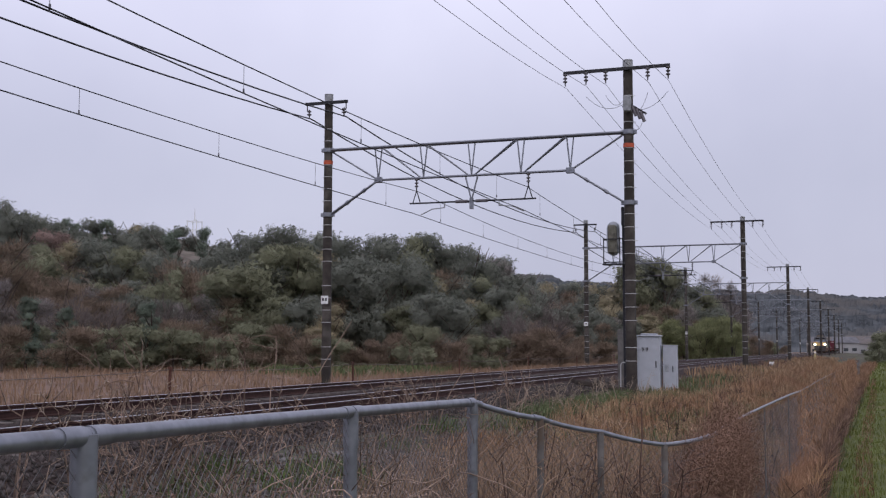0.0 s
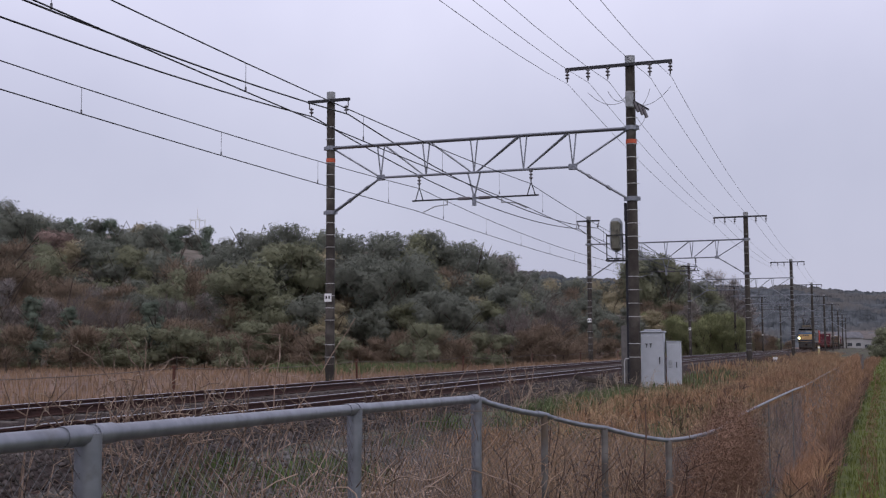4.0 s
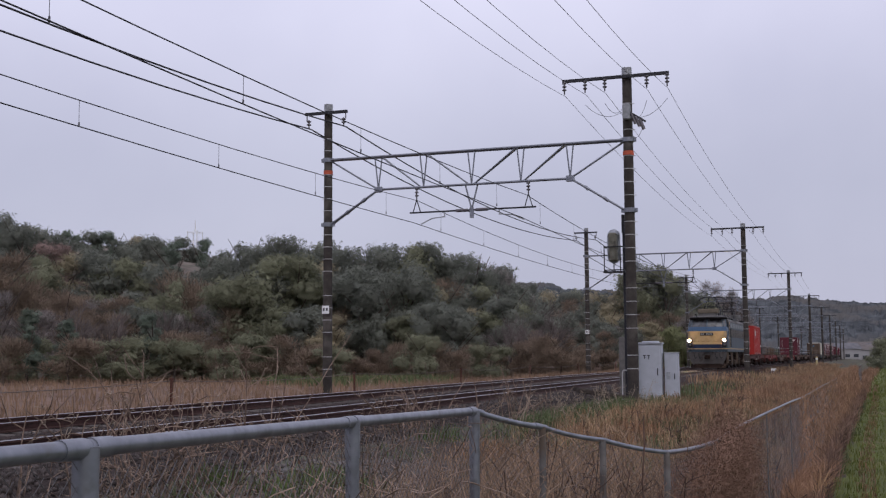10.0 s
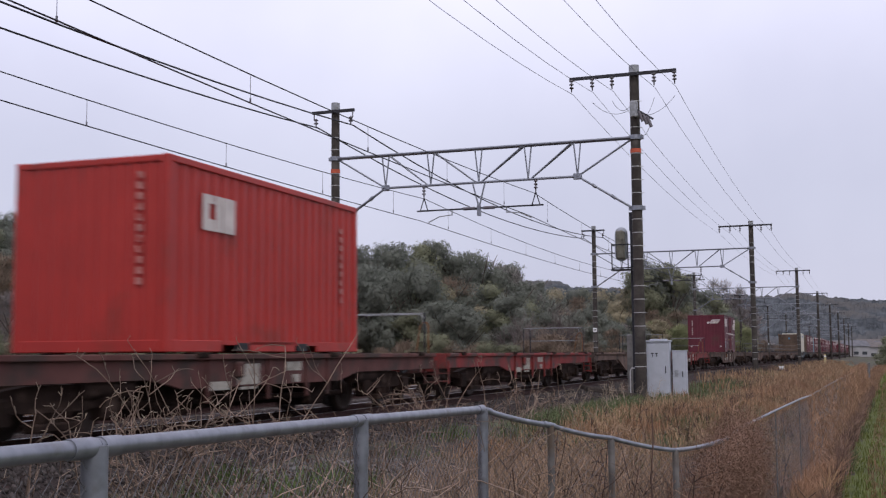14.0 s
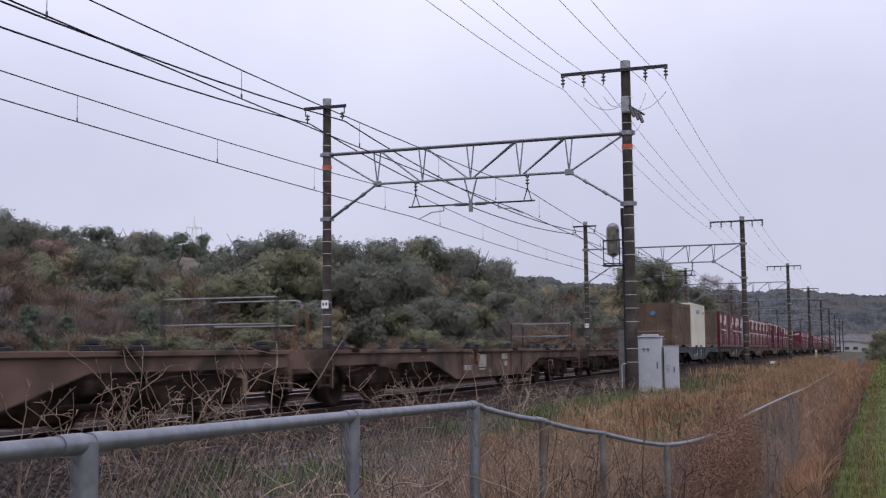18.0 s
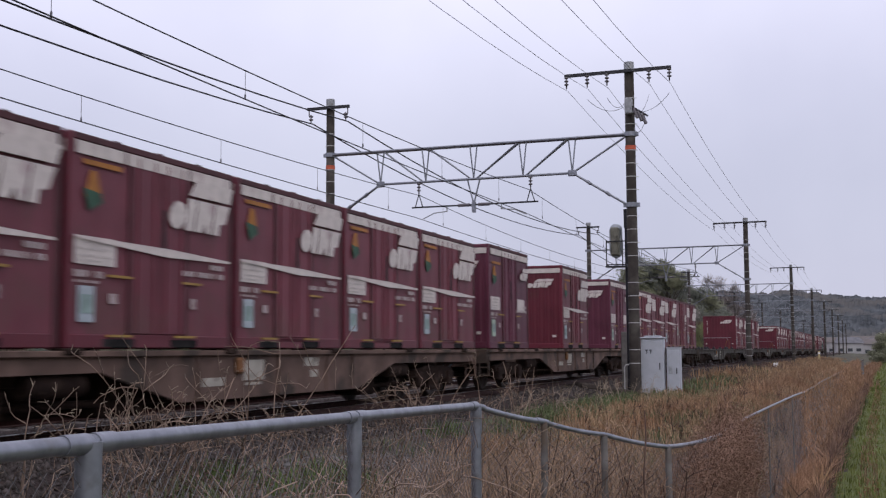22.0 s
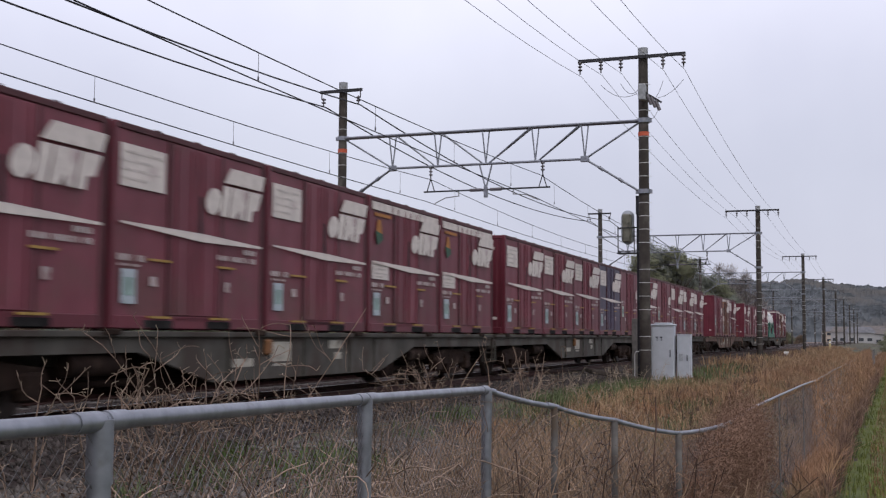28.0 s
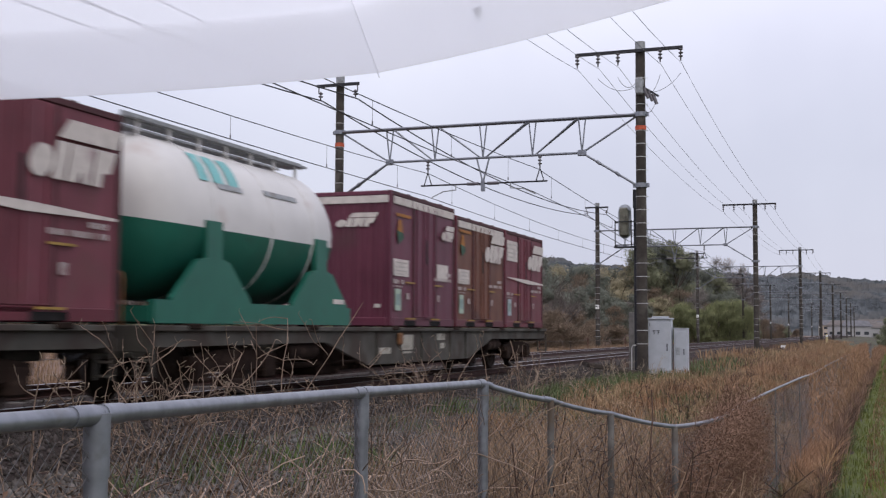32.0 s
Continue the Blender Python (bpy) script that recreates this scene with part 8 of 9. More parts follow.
def bent(a, d, L, bow, steps, jitter):
    """Curving polylines from the points a: each keeps turning its own way."""
    pts = [a]
    for k in range(steps):
        d = d + bow / steps * 3 + RNG.normal(0, jitter, d.shape)
        d = d / np.linalg.norm(d, axis=1, keepdims=True)
        pts.append(pts[-1] + d * (L / steps)[:, None])
    return np.stack(pts, 1)


def cane_clumps():
    """Dead branching canes in clumps at the foot of the ballast, before the rails."""
    feet, tall = [], []
    for s, o, n, w, h in ((8.1, 3.2, 7, 0.30, 0.85), (9.0, 3.3, 12, 0.28, 0.92), (9.5, 3.2, 17, 0.32, 0.88), (10.1, 3.2, 13, 0.28, 0.98), (11.0, 3.2, 7, 0.26, 1.0), (11.7, 3.2, 7, 0.26, 0.9),
                          (12.2, 3.1, 4, 0.07, 1.45), (12.9, 3.2, 5, 0.2, 0.8), (14.3, 3.2, 3, 0.3, 0.7), (16.0, 3.2, 8, 0.28, 0.9), (16.9, 3.1, 11, 0.32, 1.0), (17.5, 3.1, 8, 0.28, 0.95),
                          (20.3, 3.2, 7, 0.4, 0.95), (21.5, 3.3, 8, 0.4, 1.1), (23.5, 3.3, 4, 0.4, 0.9)):
        for k in range(max(3, round(n * 0.95))):
            a, b = s + RNG.normal(0, w), o + RNG.normal(0, 0.16)
            q = at_np(np.array([a]), np.array([b]))[0]
            feet.append((q[0], q[1], ground_z(a, b) - 0.04))
            tall.append(h * (1.12 if s < 12 else 1.0) * (0.80 + 0.55 * RNG.random() ** 1.8))
    feet, tall = np.array(feet), np.array(tall)
    n = len(feet)
    up = np.concatenate([RNG.normal(0, 0.34, (n, 2)), np.ones((n, 1))], 1)
    stems = bent(feet, up, tall * 1.08, RNG.normal(0, 0.22, (n, 3)), 8, 0.07)
    strands("dead_canes", stems, 0.0095 + 0.005 * RNG.random(n), np.full(n, 0.0055), "twig", "branching dead canes before the rails", "weeds")
    idx = np.arange(n)
    side, tips = [], []
    for k in range(4):
        j = RNG.integers(2, 9, n)
        w = RNG.random(n) * 2 * np.pi
        d = np.stack([np.cos(w), np.sin(w), 0.25 + 0.7 * RNG.random(n)], -1)
        bow = np.stack([RNG.normal(0, 0.3, n), RNG.normal(0, 0.3, n), RNG.normal(0.15, 0.4, n)], -1)
        br = bent(stems[idx, j], d, tall * (0.16 + 0.30 * RNG.random(n)), bow, 6, 0.12)
        side.append(br)
        for m in range(2):
            d = np.concatenate([RNG.normal(0, 0.7, (n, 2)), 0.4 + 0.6 * RNG.random((n, 1))], 1)
            tips.append(bent(br[idx, RNG.integers(3, 7, n)], d, 0.03 + 0.06 * RNG.random(n), RNG.normal(0, 0.3, (n, 3)), 3, 0.06))
    side, tips = np.concatenate(side), np.concatenate(tips)
    strands("cane_branches", side, np.full(len(side), 0.0062), np.full(len(side), 0.0042), "twig", "curving side branches of the dead canes", "weeds")
    strands("cane_twigs", tips, np.full(len(tips), 0.0036), np.full(len(tips), 0.0030), "straw_pale", "pale twig ends of the dead canes", "weeds")


def verge():
    # tangle of dead vines and stalks over the foot of the ballast, behind the fence
    p = roots(1500, 2.3, 16, 3.0, 7.2, 1.2)
    n = len(p)
    a = RNG.random(n) * 2 * np.pi
    L = 0.25 + 0.6 * RNG.random(n)
    d = np.stack([np.cos(a), np.sin(a), RNG.normal(0.55, 0.5, n)], -1)
    pts = [p + np.array([0, 0, 0.02])]
    for i in range(3):
        d = d + RNG.normal(0, 0.45, (n, 3)) - np.array([0, 0, 0.28]) * i
        d /= np.linalg.norm(d, axis=1, keepdims=True)
        q = pts[-1] + d * (L / 3)[:, None]
        q[:, 2] = np.maximum(q[:, 2], p[:, 2] + 0.015)
        pts.append(q)
    strands("dead_vines", np.stack(pts, 1), np.full(n, 0.0056), np.full(n, 0.0036), "pale_twig", "tangle of dry brown vines over the ballast foot", "weeds")
    # dense tangle standing up against the back of the mesh
    n = 1600
    u = RNG.random(n) ** 0.8 * 3
    i = u.astype(int)
    i = np.minimum(i, 2)
    fp = np.array(FENCE[:4])
    q = fp[i] + (fp[i + 1] - fp[i]) * (u - i)[:, None]
    depth = RNG.random(n) ** 1.3
    q[:, 0] -= 0.04 + 0.85 * depth
    q[:, 2] += -1.25 + (0.95 - 0.45 * depth) * RNG.random(n)
    a = RNG.random(n) * 2 * np.pi
    d = np.stack([0.35 * np.cos(a), np.sin(a), RNG.normal(0.15, 0.6, n)], -1)
    L = 0.16 + 0.34 * RNG.random(n)
    turn = RNG.normal(0, 0.75, (n, 3))
    pts = [q]
    for k in range(5):
        d = d + turn * 0.6 + RNG.normal(0, 0.3, (n, 3))
        d /= np.linalg.norm(d, axis=1, keepdims=True)
        step = pts[-1] + d * (L / 5)[:, None]
        step[:, 2] = np.minimum(step[:, 2], fp[i, 2] - 0.13)
        pts.append(step)
    strands("vine_tangle", np.stack(pts, 1), 0.0030 + 0.0044 * RNG.random(n), np.full(n, 0.0026), "pale_twig", "pale dry vine tangle behind the mesh", "weeds")
    # vines on the mesh itself
    f = [Vector(v) for v in FENCE[:8]]
    lines = []
    for i, (a, b) in enumerate(zip(f[1:], f[2:])):
        cnt = 60 if i < 2 else 90
        for j in range(cnt):
            u = RNG.random()
            q = a.lerp(b, u) + Vector((RNG.normal(0, 0.02), RNG.normal(0, 0.02), -1.15 + 0.9 * RNG.random() ** 1.5))
            w = Vector((RNG.normal(0, 0.3), RNG.normal(0, 0.3), 0.5 + RNG.random()))
            ln = [np.array(q)]
            for k in range(3):
                w = (w + Vector((RNG.normal(0, .5), RNG.normal(0, .5), RNG.normal(0, .3)))).normalized()
                q = q + w * (0.06 + 0.16 * RNG.random())
                q.z = min(q.z, a.lerp(b, u).z - 0.05)
                ln.append(np.array(q))
            lines.append(np.stack(ln))
    P = np.stack(lines)
    strands("fence_vines", P, np.full(len(P), 0.0032), np.full(len(P), 0.0018), "twig", "dry vines climbing the wire mesh", "weeds")
    # branching dead weeds standing before the rails
    for n, s0, s1, o0, o1, h, mt, nm, lab in (
            (45, 20, 33, 2.9, 4.8, (0.4, 0.8), "straw_pale", "pale_weeds", "pale dry branching weeds beside the ballast"),
            (36, 5.5, 14, 4.8, 7.2, (0.3, 0.6), "twig", "fence_weeds", "brown branching weeds behind the fence"),
            (110, 7.6, 13.5, 6.2, 8.3, (0.45, 0.85), "stalk", "corner_weeds", "tangled dry weeds behind the fence corner"),
            (50, 15, 30, 5.0, 8.6, (0.35, 0.7), "dark_weed", "dark_weeds", "dark dead weeds among the dry grass")):
        P, r = weed_lines(roots(n, s0, s1, o0, o1), h)
        strands(nm, P, r, r * 0.5, mt, lab, "weeds")
    cane_clumps()
    # upright dry stalks round the fence corner and behind it
    for n, s0, s1, o0, o1, h, nm in ((2700, 7.4, 11.8, 5.9, 8.2, (0.25, 0.60), "dry_stalks"), (900, 6.9, 9.6, 7.9, 8.7, (0.3, 0.75), "corner_stalks")):
        p = roots(n, s0, s1, o0, o1)
        if nm == "corner_stalks":
            p = p[(p[:, 1] > 7.2 + (p[:, 0] + 2.0) * 0.9)]
        hh = h[0] + (h[1] - h[0]) * RNG.random(len(p))
        q = [p]
        d = np.concatenate([RNG.normal(0, 0.12, (len(p), 2)), np.ones((len(p), 1))], 1)
        for i in range(3):
            d = d + RNG.normal(0, 0.09, d.shape)
            q.append(q[-1] + d * (hh / 3)[:, None])
        strands(nm, np.stack(q, 1), np.full(len(p), 0.0058), np.full(len(p), 0.0032), "stalk", "thick stand of dry brown stalks at the fence", "weeds")
    # weeds grown up on the near side of the mesh, over its lower posts
    for n, h, mt, nm, lab in ((70, (0.55, 1.05), "stalk", "mesh_weeds", "dry weeds grown up through the mesh"), (26, (0.6, 1.15), "dark_weed", "dark_mesh_weeds", "dark withered weeds against the mesh")):
        u = 3.0 + 4.6 * RNG.random(n)
        i = u.astype(int)
        fp = np.array(FENCE)
        q = fp[i] + (fp[i + 1] - fp[i]) * (u - i)[:, None]
        q[:, 0] += 0.05 + 0.10 * RNG.random(n)
        q[:, 1] -= 0.04 + 0.08 * RNG.random(n)
        q[:, 2] = [ground_z(y, x - track_x(y)) for x, y in q[:, :2]]
        P, r = weed_lines(q, h, 0.30, 6, 2)
        strands(nm, P, r * 0.8, r * 0.45, mt, lab, "weeds")
    # a few dark stems
    p = roots(22, 6.6, 8.8, 7.2, 8.3)
    P, r = weed_lines(p, (0.7, 1.15), 0.25, 4, 1)
    q = np.array([(-1.19, 7.55, -0.75), (-1.18, 7.56, -0.25), (-1.20, 7.57, 0.2), (-1.185, 7.60, 0.45), (-1.19, 7.60, 0.63)])
    strands("lone_stem", q[None], np.full(1, 0.0085), np.full(1, 0.005), "dark_weed", "tall bare dark stem by the fence bend", "weed", "")
    strands("dark_stems", P, r * 0.75, r * 0.4, "dark_weed", "dark dead stems along the fence", "weeds")
    # dry grass, near to far
    blades("dry_grass", roots(6000, 6, 15, 5.2, 8.4, 1.0, 0.22), (0.15, 0.45), 0.004, 0.9, "straw", "dry brown grass behind the fence", "grass")
    blades("golden_grass", np.concatenate([roots(9500, 13.5, 34, 4.6, 8.4, 1.0, 0.22), roots(5500, 14, 40, 8.6, 9.5, 1.0, 0.2), roots(5500, 32, 50, 5.8, 8.4, 1.0, 0.25), roots(1500, 18, 31, 4.2, 6.0, 1.0, 0.10)]), (0.12, 0.42), 0.006, 1.2, "straw", "golden dry grass on the verge", "grass")
    blades("rust_grass", np.concatenate([roots(5200, 13.5, 36, 4.8, 8.4, 1.0, 0.3), roots(2600, 20, 60, 8.6, 9.5, 1.0, 0.3), roots(4400, 32, 60, 5.8, 8.4, 1.0, 0.35)]), (0.12, 0.36), 0.007, 1.0, "rust_grass", "rust-brown dry grass on the verge", "grass")
    blades("far_golden_grass", roots(11000, 48, 130, 5.2, 9.2, 1.2, 0.8), (0.2, 0.5), 0.016, 0.9, "straw", "pale rust dry grass along the line", "grass")
    blades("slope_grass", roots(9000, 13.0, 40, 9.66, 9.86, 1.2, 0.08), (0.22, 0.56), 0.0055, 0.9, "straw", "rust-gold grass leaning down the slope", "grass", (0.05, -0.1))
    blades("slope_rust_grass", roots(6000, 12.0, 40, 9.64, 9.90, 1.2, 0.08), (0.2, 0.45), 0.0055, 0.9, "rust_grass", "rust-brown grass in the ditch", "grass", (0.05, -0.1))
    # dark blades added to draw the shaded band along the ditch wall
    blades("ditch_weeds", roots(15000, 9.5, 60, 9.84, 9.99, 1.3, 0.04), (0.14, 0.44), 0.006, 0.8, "dark_weed", "dark brown weeds drawing the shaded ditch edge by the field", "grass")
    blades("tall_rust_grass", roots(7000, 17.5, 62, 9.72, 9.90, 1.0, 0.12), (0.30, 0.58), 0.008, 0.7, "rust_leaf", "tall rust-brown reeds at the field edge", "grass")
    blades("fence_line_grass", roots(8000, 24, 85, 9.42, 9.82, 1.0, 0.14), (0.30, 0.68), 0.010, 0.7, "rust_grass", "tall rust-gold grass crowding the fence line", "grass")
    blades("edge_tussock", roots(2600, 14.0, 18.5, 9.60, 9.84, 1.0, 0.10), (0.3, 0.62), 0.006, 0.6, "rust_grass", "rust-gold tussock where the fence ends", "grass")
    blades("far_slope_grass", roots(8000, 58, 140, 9.3, 9.9, 1.3, 0.2), (0.35, 0.75), 0.014, 0.9, "rust_grass", "rust-gold grass along the field edge", "grass", (0.1, 0))
    blades("green_weeds", np.concatenate([roots(4200, 21, 32, 3.2, 4.6, 1.0, 0.3), roots(900, 5, 12, 3.2, 6.5, 1.0, 0.14), roots(3000, 36, 54, 3.6, 6.0, 1.0, 0.4), roots(6500, 13, 36, 4.0, 8.4, 1.0, 0.35),
                                              roots(900, 12, 34, 9.4, 9.7, 1.0, 0.1), roots(700, 12, 50, 9.95, 10.12, 1.0, 0.08)]), (0.10, 0.32), 0.008, 1.0, "weed", "patches of green weeds in the dry grass", "grass")
    near_green = []
    for s, o, n, w in ((11.1, 2.95, 260, 0.16), (11.4, 4.1, 150, 0.20), (10.6, 4.6, 150, 0.2), (17.6, 3.3, 260, 0.25), (10.3, 5.4, 140, 0.25), (9.9, 4.4, 120, 0.18)):
        so = np.array([s, o]) + RNG.normal(0, w, (n, 2))
        near_green.append(np.concatenate([at_np(so[:, 0], so[:, 1]), np.array([[ground_z(a, b)] for a, b in so])], 1))
    blades("fence_greens", np.concatenate(near_green), (0.12, 0.34), 0.007, 0.8, "fresh_weed", "fresh green grass tufts at the ballast foot", "grass")
    blades("meadow_greens", roots(1800, 64, 78, -27, -17, 1.0, 0.8), (0.4, 0.8), 0.03, 0.7, "weed", "green patch of fresh grass in the dry meadow", "grass")
    blades("field_grass", roots(28000, 11, 60, 9.94, 14.5, 1.5), (0.05, 0.13), 0.006, 0.8, "field_blade", "short green field grass", "grass")
    blades("field_path_grass", roots(2600, 12, 75, 10.36, 10.62, 1.4), (0.05, 0.11), 0.006, 0.9, "straw", "worn brown strip along the green field", "grass")
    blades("far_field_grass", roots(14000, 55, 180, 10.1, 22, 1.4), (0.08, 0.20), 0.022, 0.8, "field_blade", "green field grass further off", "grass")
    blades("meadow_grass", roots(34000, 8, 120, -70, -7.0, 1.0), (0.25, 0.55), 0.018, 0.6, "meadow", "pinkish brown dry meadow grass", "grass")
    blades("far_verge_grass", roots(7000, 8, 110, -8.2, -5.9, 1.0, 0.3), (0.2, 0.55), 0.010, 0.8, "meadow", "dry grass beside the far track", "grass")


M["pale_twig"] = mat("pale_dry_cane", (0.265, 0.195, 0.150), 0.85, 0, 0.3, 5, vary=0.65)
M["fresh_weed"] = mat("fresh_green_weed", (0.105, 0.150, 0.050), 0.8, 0, 0.3, 2, vary=0.3)
M["stalk"] = mat("dry_stalk", (0.36, 0.250, 0.170), 0.85, 0, 0.3, 2.0, vary=0.5)
M["meadow"] = mat("dry_meadow_grass", (0.248, 0.164, 0.106), 0.85, 0, 0.3, 0.3, vary=0.35)
M["field_blade"] = mat("field_grass_blade", (0.110, 0.130, 0.030), 0.8, 0, 0.25, 1.0, vary=0.3, patches=((0.17, 0.14, 0.06), 0.4, 0.60))
verge()


def ballast_stones():
    """Loose crushed stone on the bed and its shoulder."""
    n = 21000
    s = 6 + 50 * RNG.random(n) ** 1.5
    o = np.where(RNG.random(n) < 0.75, 0.75 + 2.1 * RNG.random(n), -4.8 + 5.5 * RNG.random(n))
    spill = 9000
    s[:spill] = 3 + 11 * RNG.random(spill)
    o[:spill] = 2.6 + 4.2 * RNG.random(spill)
    z = np.interp(o, [-5.5, 1.2, 1.75, 2.6, 3.0], [-0.185, -0.165, -0.19, -0.45, -0.42])
    z[:spill] = [ground_z(a, b) + 0.015 for a, b in zip(s[:spill], o[:spill])]
    c = np.concatenate([at_np(s, o), z[:, None]], 1)
    r = 0.022 + 0.03 * RNG.random(n)
    dirs = np.array([[1, 0, 0], [-1, 0, 0], [0, 1, 0], [0, -1, 0], [0, 0, 1], [0, 0, -1]], float)
    v = c[:, None, :] + dirs[None] * (r[:, None, None] * (0.7 + 0.6 * RNG.random((n, 6, 1)))) + RNG.normal(0, 0.008, (n, 6, 3))
    tri = np.array([[0, 2, 4], [2, 1, 4], [1, 3, 4], [3, 0, 4], [2, 0, 5], [1, 2, 5], [3, 1, 5], [0, 3, 5]])
    f = (np.arange(n)[:, None, None] * 6 + tri[None]).reshape(-1, 3)
    v = v.reshape(-1, 3)
    quads("spilled_stones", v[:spill * 6], f[:spill * 8], "spill_stone", "spilled crushed stones among the dead vines", "ballast")
    quads("ballast_stones", v[spill * 6:], f[:(n - spill) * 8], "stone", "loose grey crushed stones of the ballast", "ballast")


ballast_stones()


def litter():
    """Dead leaves lying in the tangle behind the mesh."""
    p = roots(9000, 2.0, 12, 3.6, 7.6, 1.2)
    n = len(p)
    a = RNG.normal(0, 1, (n, 3)) * np.array([1, 1, 0.45])
    a /= np.linalg.norm(a, axis=1, keepdims=True)
    e = np.cross(a, RNG.normal(0, 0.5, (n, 3)) + np.array([0, 0, 1]))
    e /= np.linalg.norm(e, axis=1, keepdims=True)
    sz = 0.014 + 0.020 * RNG.random((n, 1))
    p[:, 2] += 0.01 + 0.22 * RNG.random(n) ** 2
    curl = np.stack([np.zeros(n), np.zeros(n), 0.25 * sz[:, 0]], -1)
    v = np.stack([p - a * sz, p - e * sz * 0.55 + curl, p + a * sz, p + e * sz * 0.55 + curl], 1).reshape(-1, 3)
    quads("leaf_litter", v, np.arange(n * 4).reshape(-1, 4), "leaf_litter", "dead brown leaves caught in the tangle behind the fence", "leaves")


litter()


def fence_bush():
    """A brown withered bush spilling over the fence."""
    b = thing("withered_bush", "withered brown bush spilling over the fence", "bush", pose(-1.10, 8.85, -0.80))
    n = 70000
    c = np.array([[0.22, 0.0, 0.92], [0.26, 0.5, 0.98], [0.28, 0.9, 1.02], [0.30, 1.3, 1.02], [0.20, 0.4, 0.66], [0.25, 0.9, 0.66], [0.28, 1.3, 0.70], [0.15, -0.5, 0.80]])
    i = RNG.integers(0, len(c), n)
    d = RNG.normal(0, 1, (n, 3))
    d /= np.linalg.norm(d, axis=1, keepdims=True)
    p = c[i] + d * (np.array([0.26, 0.38, 0.34]) * (0.5 + 0.6 * RNG.random((n, 1))))
    p[:, 2] = np.maximum(p[:, 2], 0.03)
    a = RNG.normal(0, 1, (n, 3))
    a /= np.linalg.norm(a, axis=1, keepdims=True)
    e = np.cross(a, d)
    e /= np.linalg.norm(e, axis=1, keepdims=True) + 1e-9
    sz = (0.006 + 0.014 * RNG.random((n, 1)))
    v = np.stack([p - a * sz, p - e * sz * 0.16, p + a * sz, p + e * sz * 0.16], 1).reshape(-1, 3)
    ob = quads("foliage", v, np.arange(n * 4).reshape(-1, 4), "bush_sprig", "", "")
    for k in ("kind", "category"):
        if k in ob:
            del ob[k]
    ob.parent = b
    q = np.stack([RNG.normal(0.05, 0.15, 110), RNG.uniform(-1.0, 1.1, 110), np.zeros(110)], -1)
    P, r = weed_lines(q, (0.7, 1.1), 0.45, 8, 3)
    ob = strands("stems", P, r * 0.6, r * 0.35, "bush_sprig", "", "")
    for k in ("kind", "category"):
        if k in ob:
            del ob[k]
    ob.name = "stem_tangle"
    ob.parent = b


fence_bush()


def fence_creeper():
    """Withered creeper hanging over the fence where it runs on beside the field."""
    line = np.array([FENCE[-3], FENCE[-2], FENCE[-1]] + FENCE_ON)
    n = 13000
    u = (RNG.random(n) ** 1.25) * (len(line) - 9.2) + 1.6
    i = u.astype(int)
    p = line[i] + (line[i + 1] - line[i]) * (u - i)[:, None]
    drop = 1.05 * RNG.random(n) ** 0.9
    lump = np.array([noise.noise(Vector((0.0, q * 0.9, 3.0))) for q in p[:, 1]])
    p[:, 2] += 0.10 * lump - drop + 0.04
    p[:, 0] += RNG.normal(0, 0.05 + 0.05 * drop, n)
    p[:, 1] += RNG.normal(0, 0.2, n)
    a = RNG.normal(0, 0.45, (n, 3)) + np.array([0, 0, 1.0])
    a /= np.linalg.norm(a, axis=1, keepdims=True)
    e = np.cross(a, RNG.normal(0, 1, (n, 3)))
    e /= np.linalg.norm(e, axis=1, keepdims=True)
    far = np.clip(p[:, 1] / 22, 1, 2.4)[:, None]
    sz = (0.04 + 0.09 * RNG.random((n, 1))) * far
    e = e * far * (0.0025 + 0.002 * RNG.random((n, 1)))
    v = np.stack([p - a * sz, p - e, p + a * sz, p + e], 1).reshape(-1, 3)
    quads("fence_creeper", v, np.arange(n * 4).reshape(-1, 4), "rust_grass", "withered brown creeper hanging over the far run of the fence", "creeper")


fence_creeper()


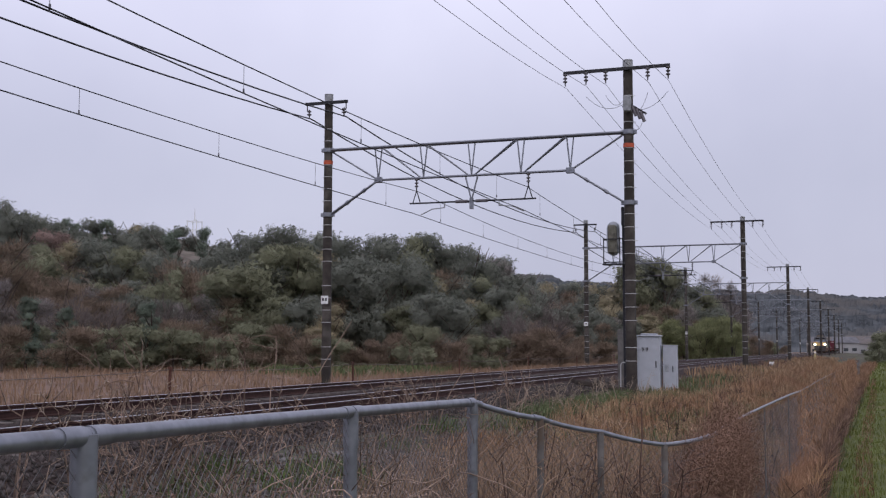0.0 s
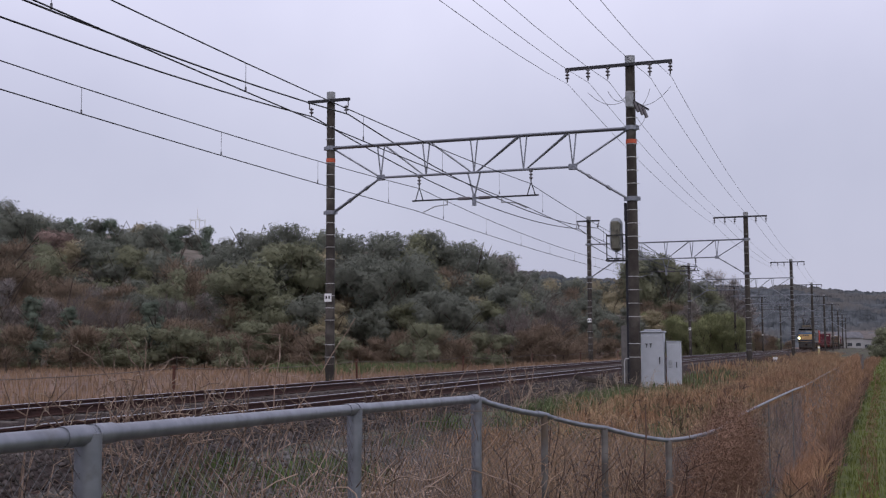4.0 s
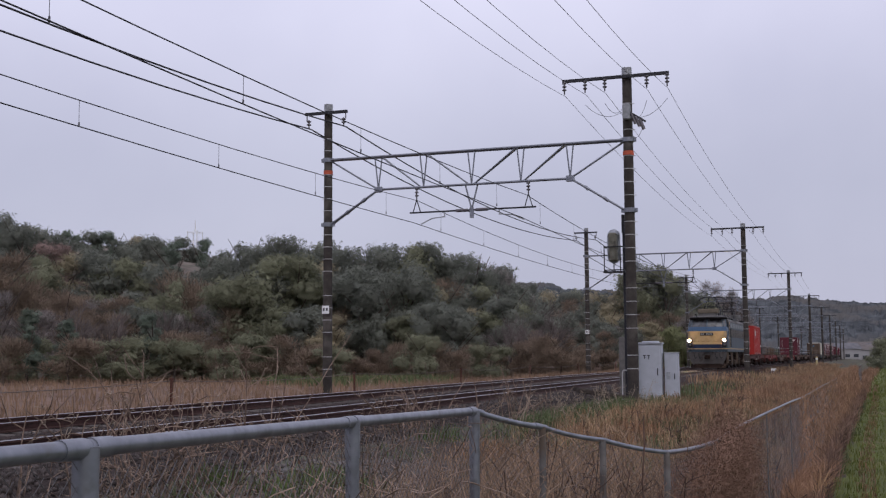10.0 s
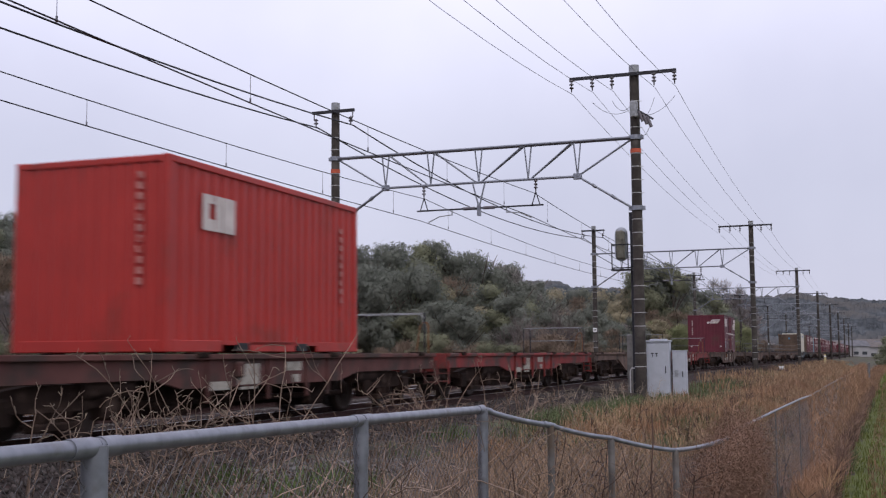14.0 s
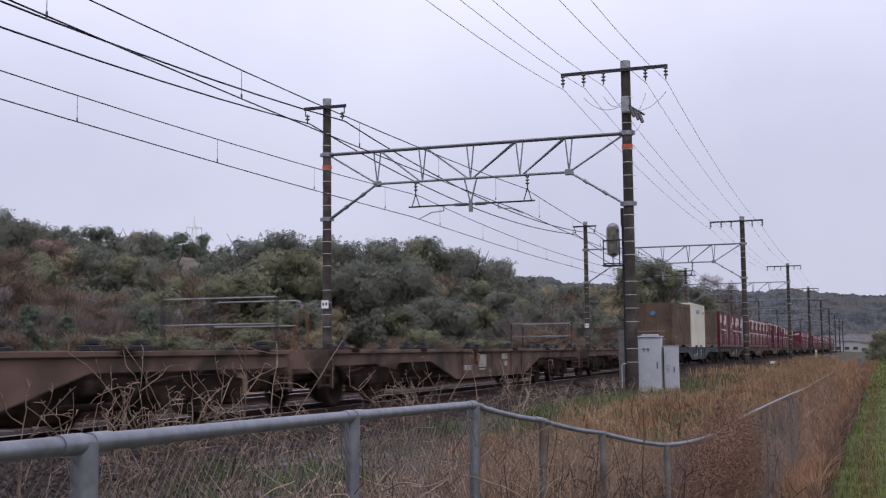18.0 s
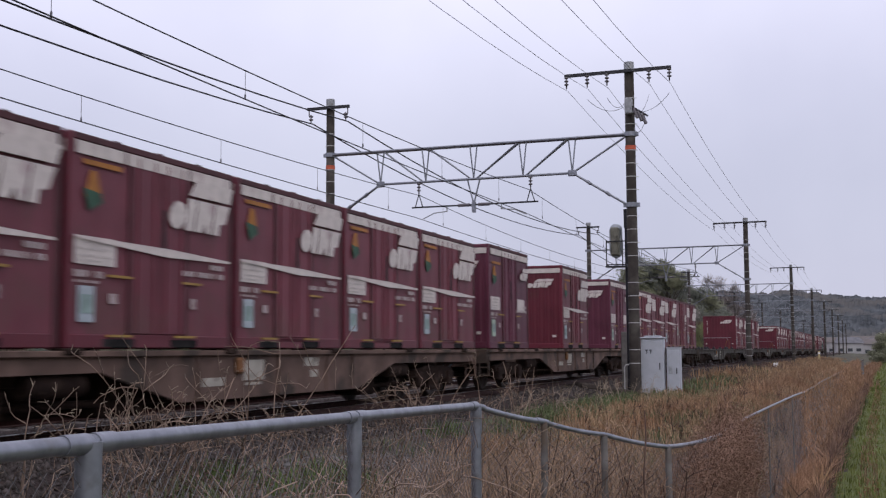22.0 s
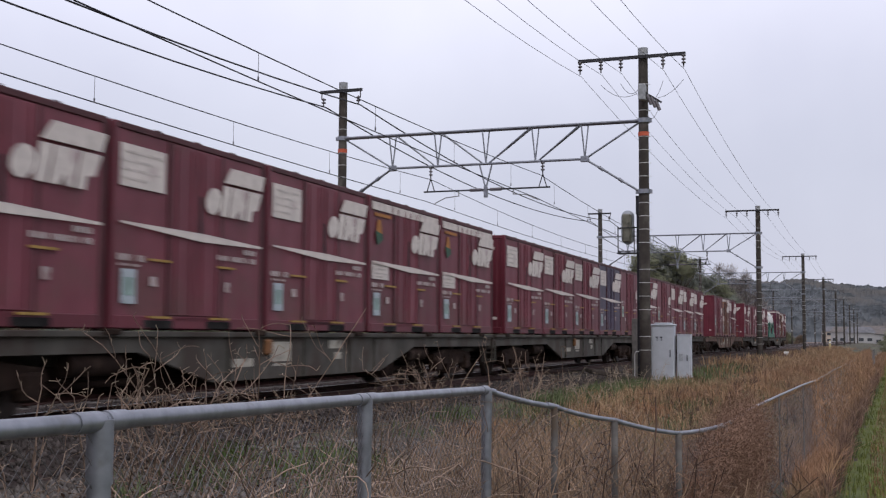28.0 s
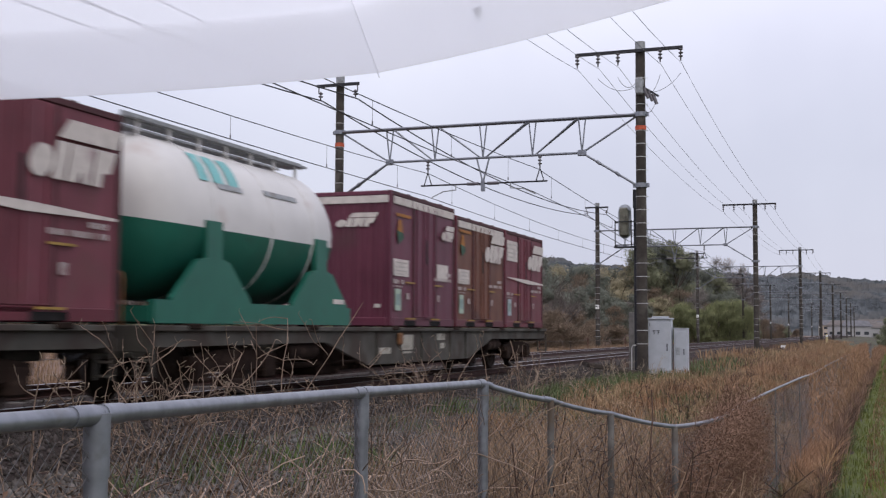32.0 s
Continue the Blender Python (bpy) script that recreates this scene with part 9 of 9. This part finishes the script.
def trackside():
    """Low growth on the cess beside the ballast, and uneven tufts standing out of the verge."""
    blades("trackside_weeds", roots(3800, 36, 175, 2.75, 5.9, 1.0, 0.55), (0.10, 0.42), 0.022, 0.7, "dark_weed", "low dark dead weeds along the ballast edge", "weeds")
    blades("trackside_grass", roots(4200, 34, 185, 3.0, 6.4, 1.0, 0.7), (0.12, 0.50), 0.020, 0.6, "straw", "tufts of dry grass beside the ballast", "grass")
    blades("trackside_greens", roots(2200, 34, 150, 2.9, 6.0, 1.0, 0.6), (0.06, 0.24), 0.020, 0.8, "weed", "low green weeds beside the ballast", "weeds")
    blades("tall_tufts", roots(2400, 22, 95, 6.6, 8.6, 1.3, 0.22), (0.30, 0.66), 0.009, 0.9, "rust_grass", "taller rust-gold tufts of dead grass in the verge", "grass")
    blades("brown_tufts", roots(500, 22, 95, 6.3, 8.6, 1.3, 0.4), (0.2, 0.5), 0.009, 0.9, "dark_weed", "dark brown withered tufts in the verge", "grass")


trackside()


def motions():
    times = [0, 1, 2, 3, 4, 5, 6, 7, 8, 9, 10, 11, 12, 12.5, 13, 13.5, 14, 15, 16, 17, 18, 19, 20, 21, 22, 23, 24, 25, 26, 27, 28, 29, 30, 31, 32]
    for ob, q, z in MOVERS:
        walk(ob, [(t, along(HEAD_AT_13 - SPEED * (t - 13) - 0.175 * max(0, 13 - t) ** 2 + q, 0, z)) for t in times])
    rows = [(0, -0.5, -0.2, 1.80, 0.0, 0.0), (31.0, -0.5, -0.2, 1.80, 0.0, 0.0), (31.4, -0.42, 0.15, 1.55, 0.16, -0.1), (31.6, -0.36, 0.34, 1.32, 0.25, -0.16), (31.7, -0.355, 0.347, 1.222, 0.228, -0.165),
            (31.8, -0.35, 0.355, 1.183, 0.181, -0.136), (31.9, -0.346, 0.358, 1.185, 0.12, -0.09), (32, -0.353, 0.357, 1.215, 0.044, -0.069)]
    walk(UMBRELLA, [(t, Matrix.Translation((x, y, z)) @ Matrix.Rotation(a, 4, "X") @ Matrix.Rotation(b, 4, "Y")) for t, x, y, z, a, b in rows])


motions()
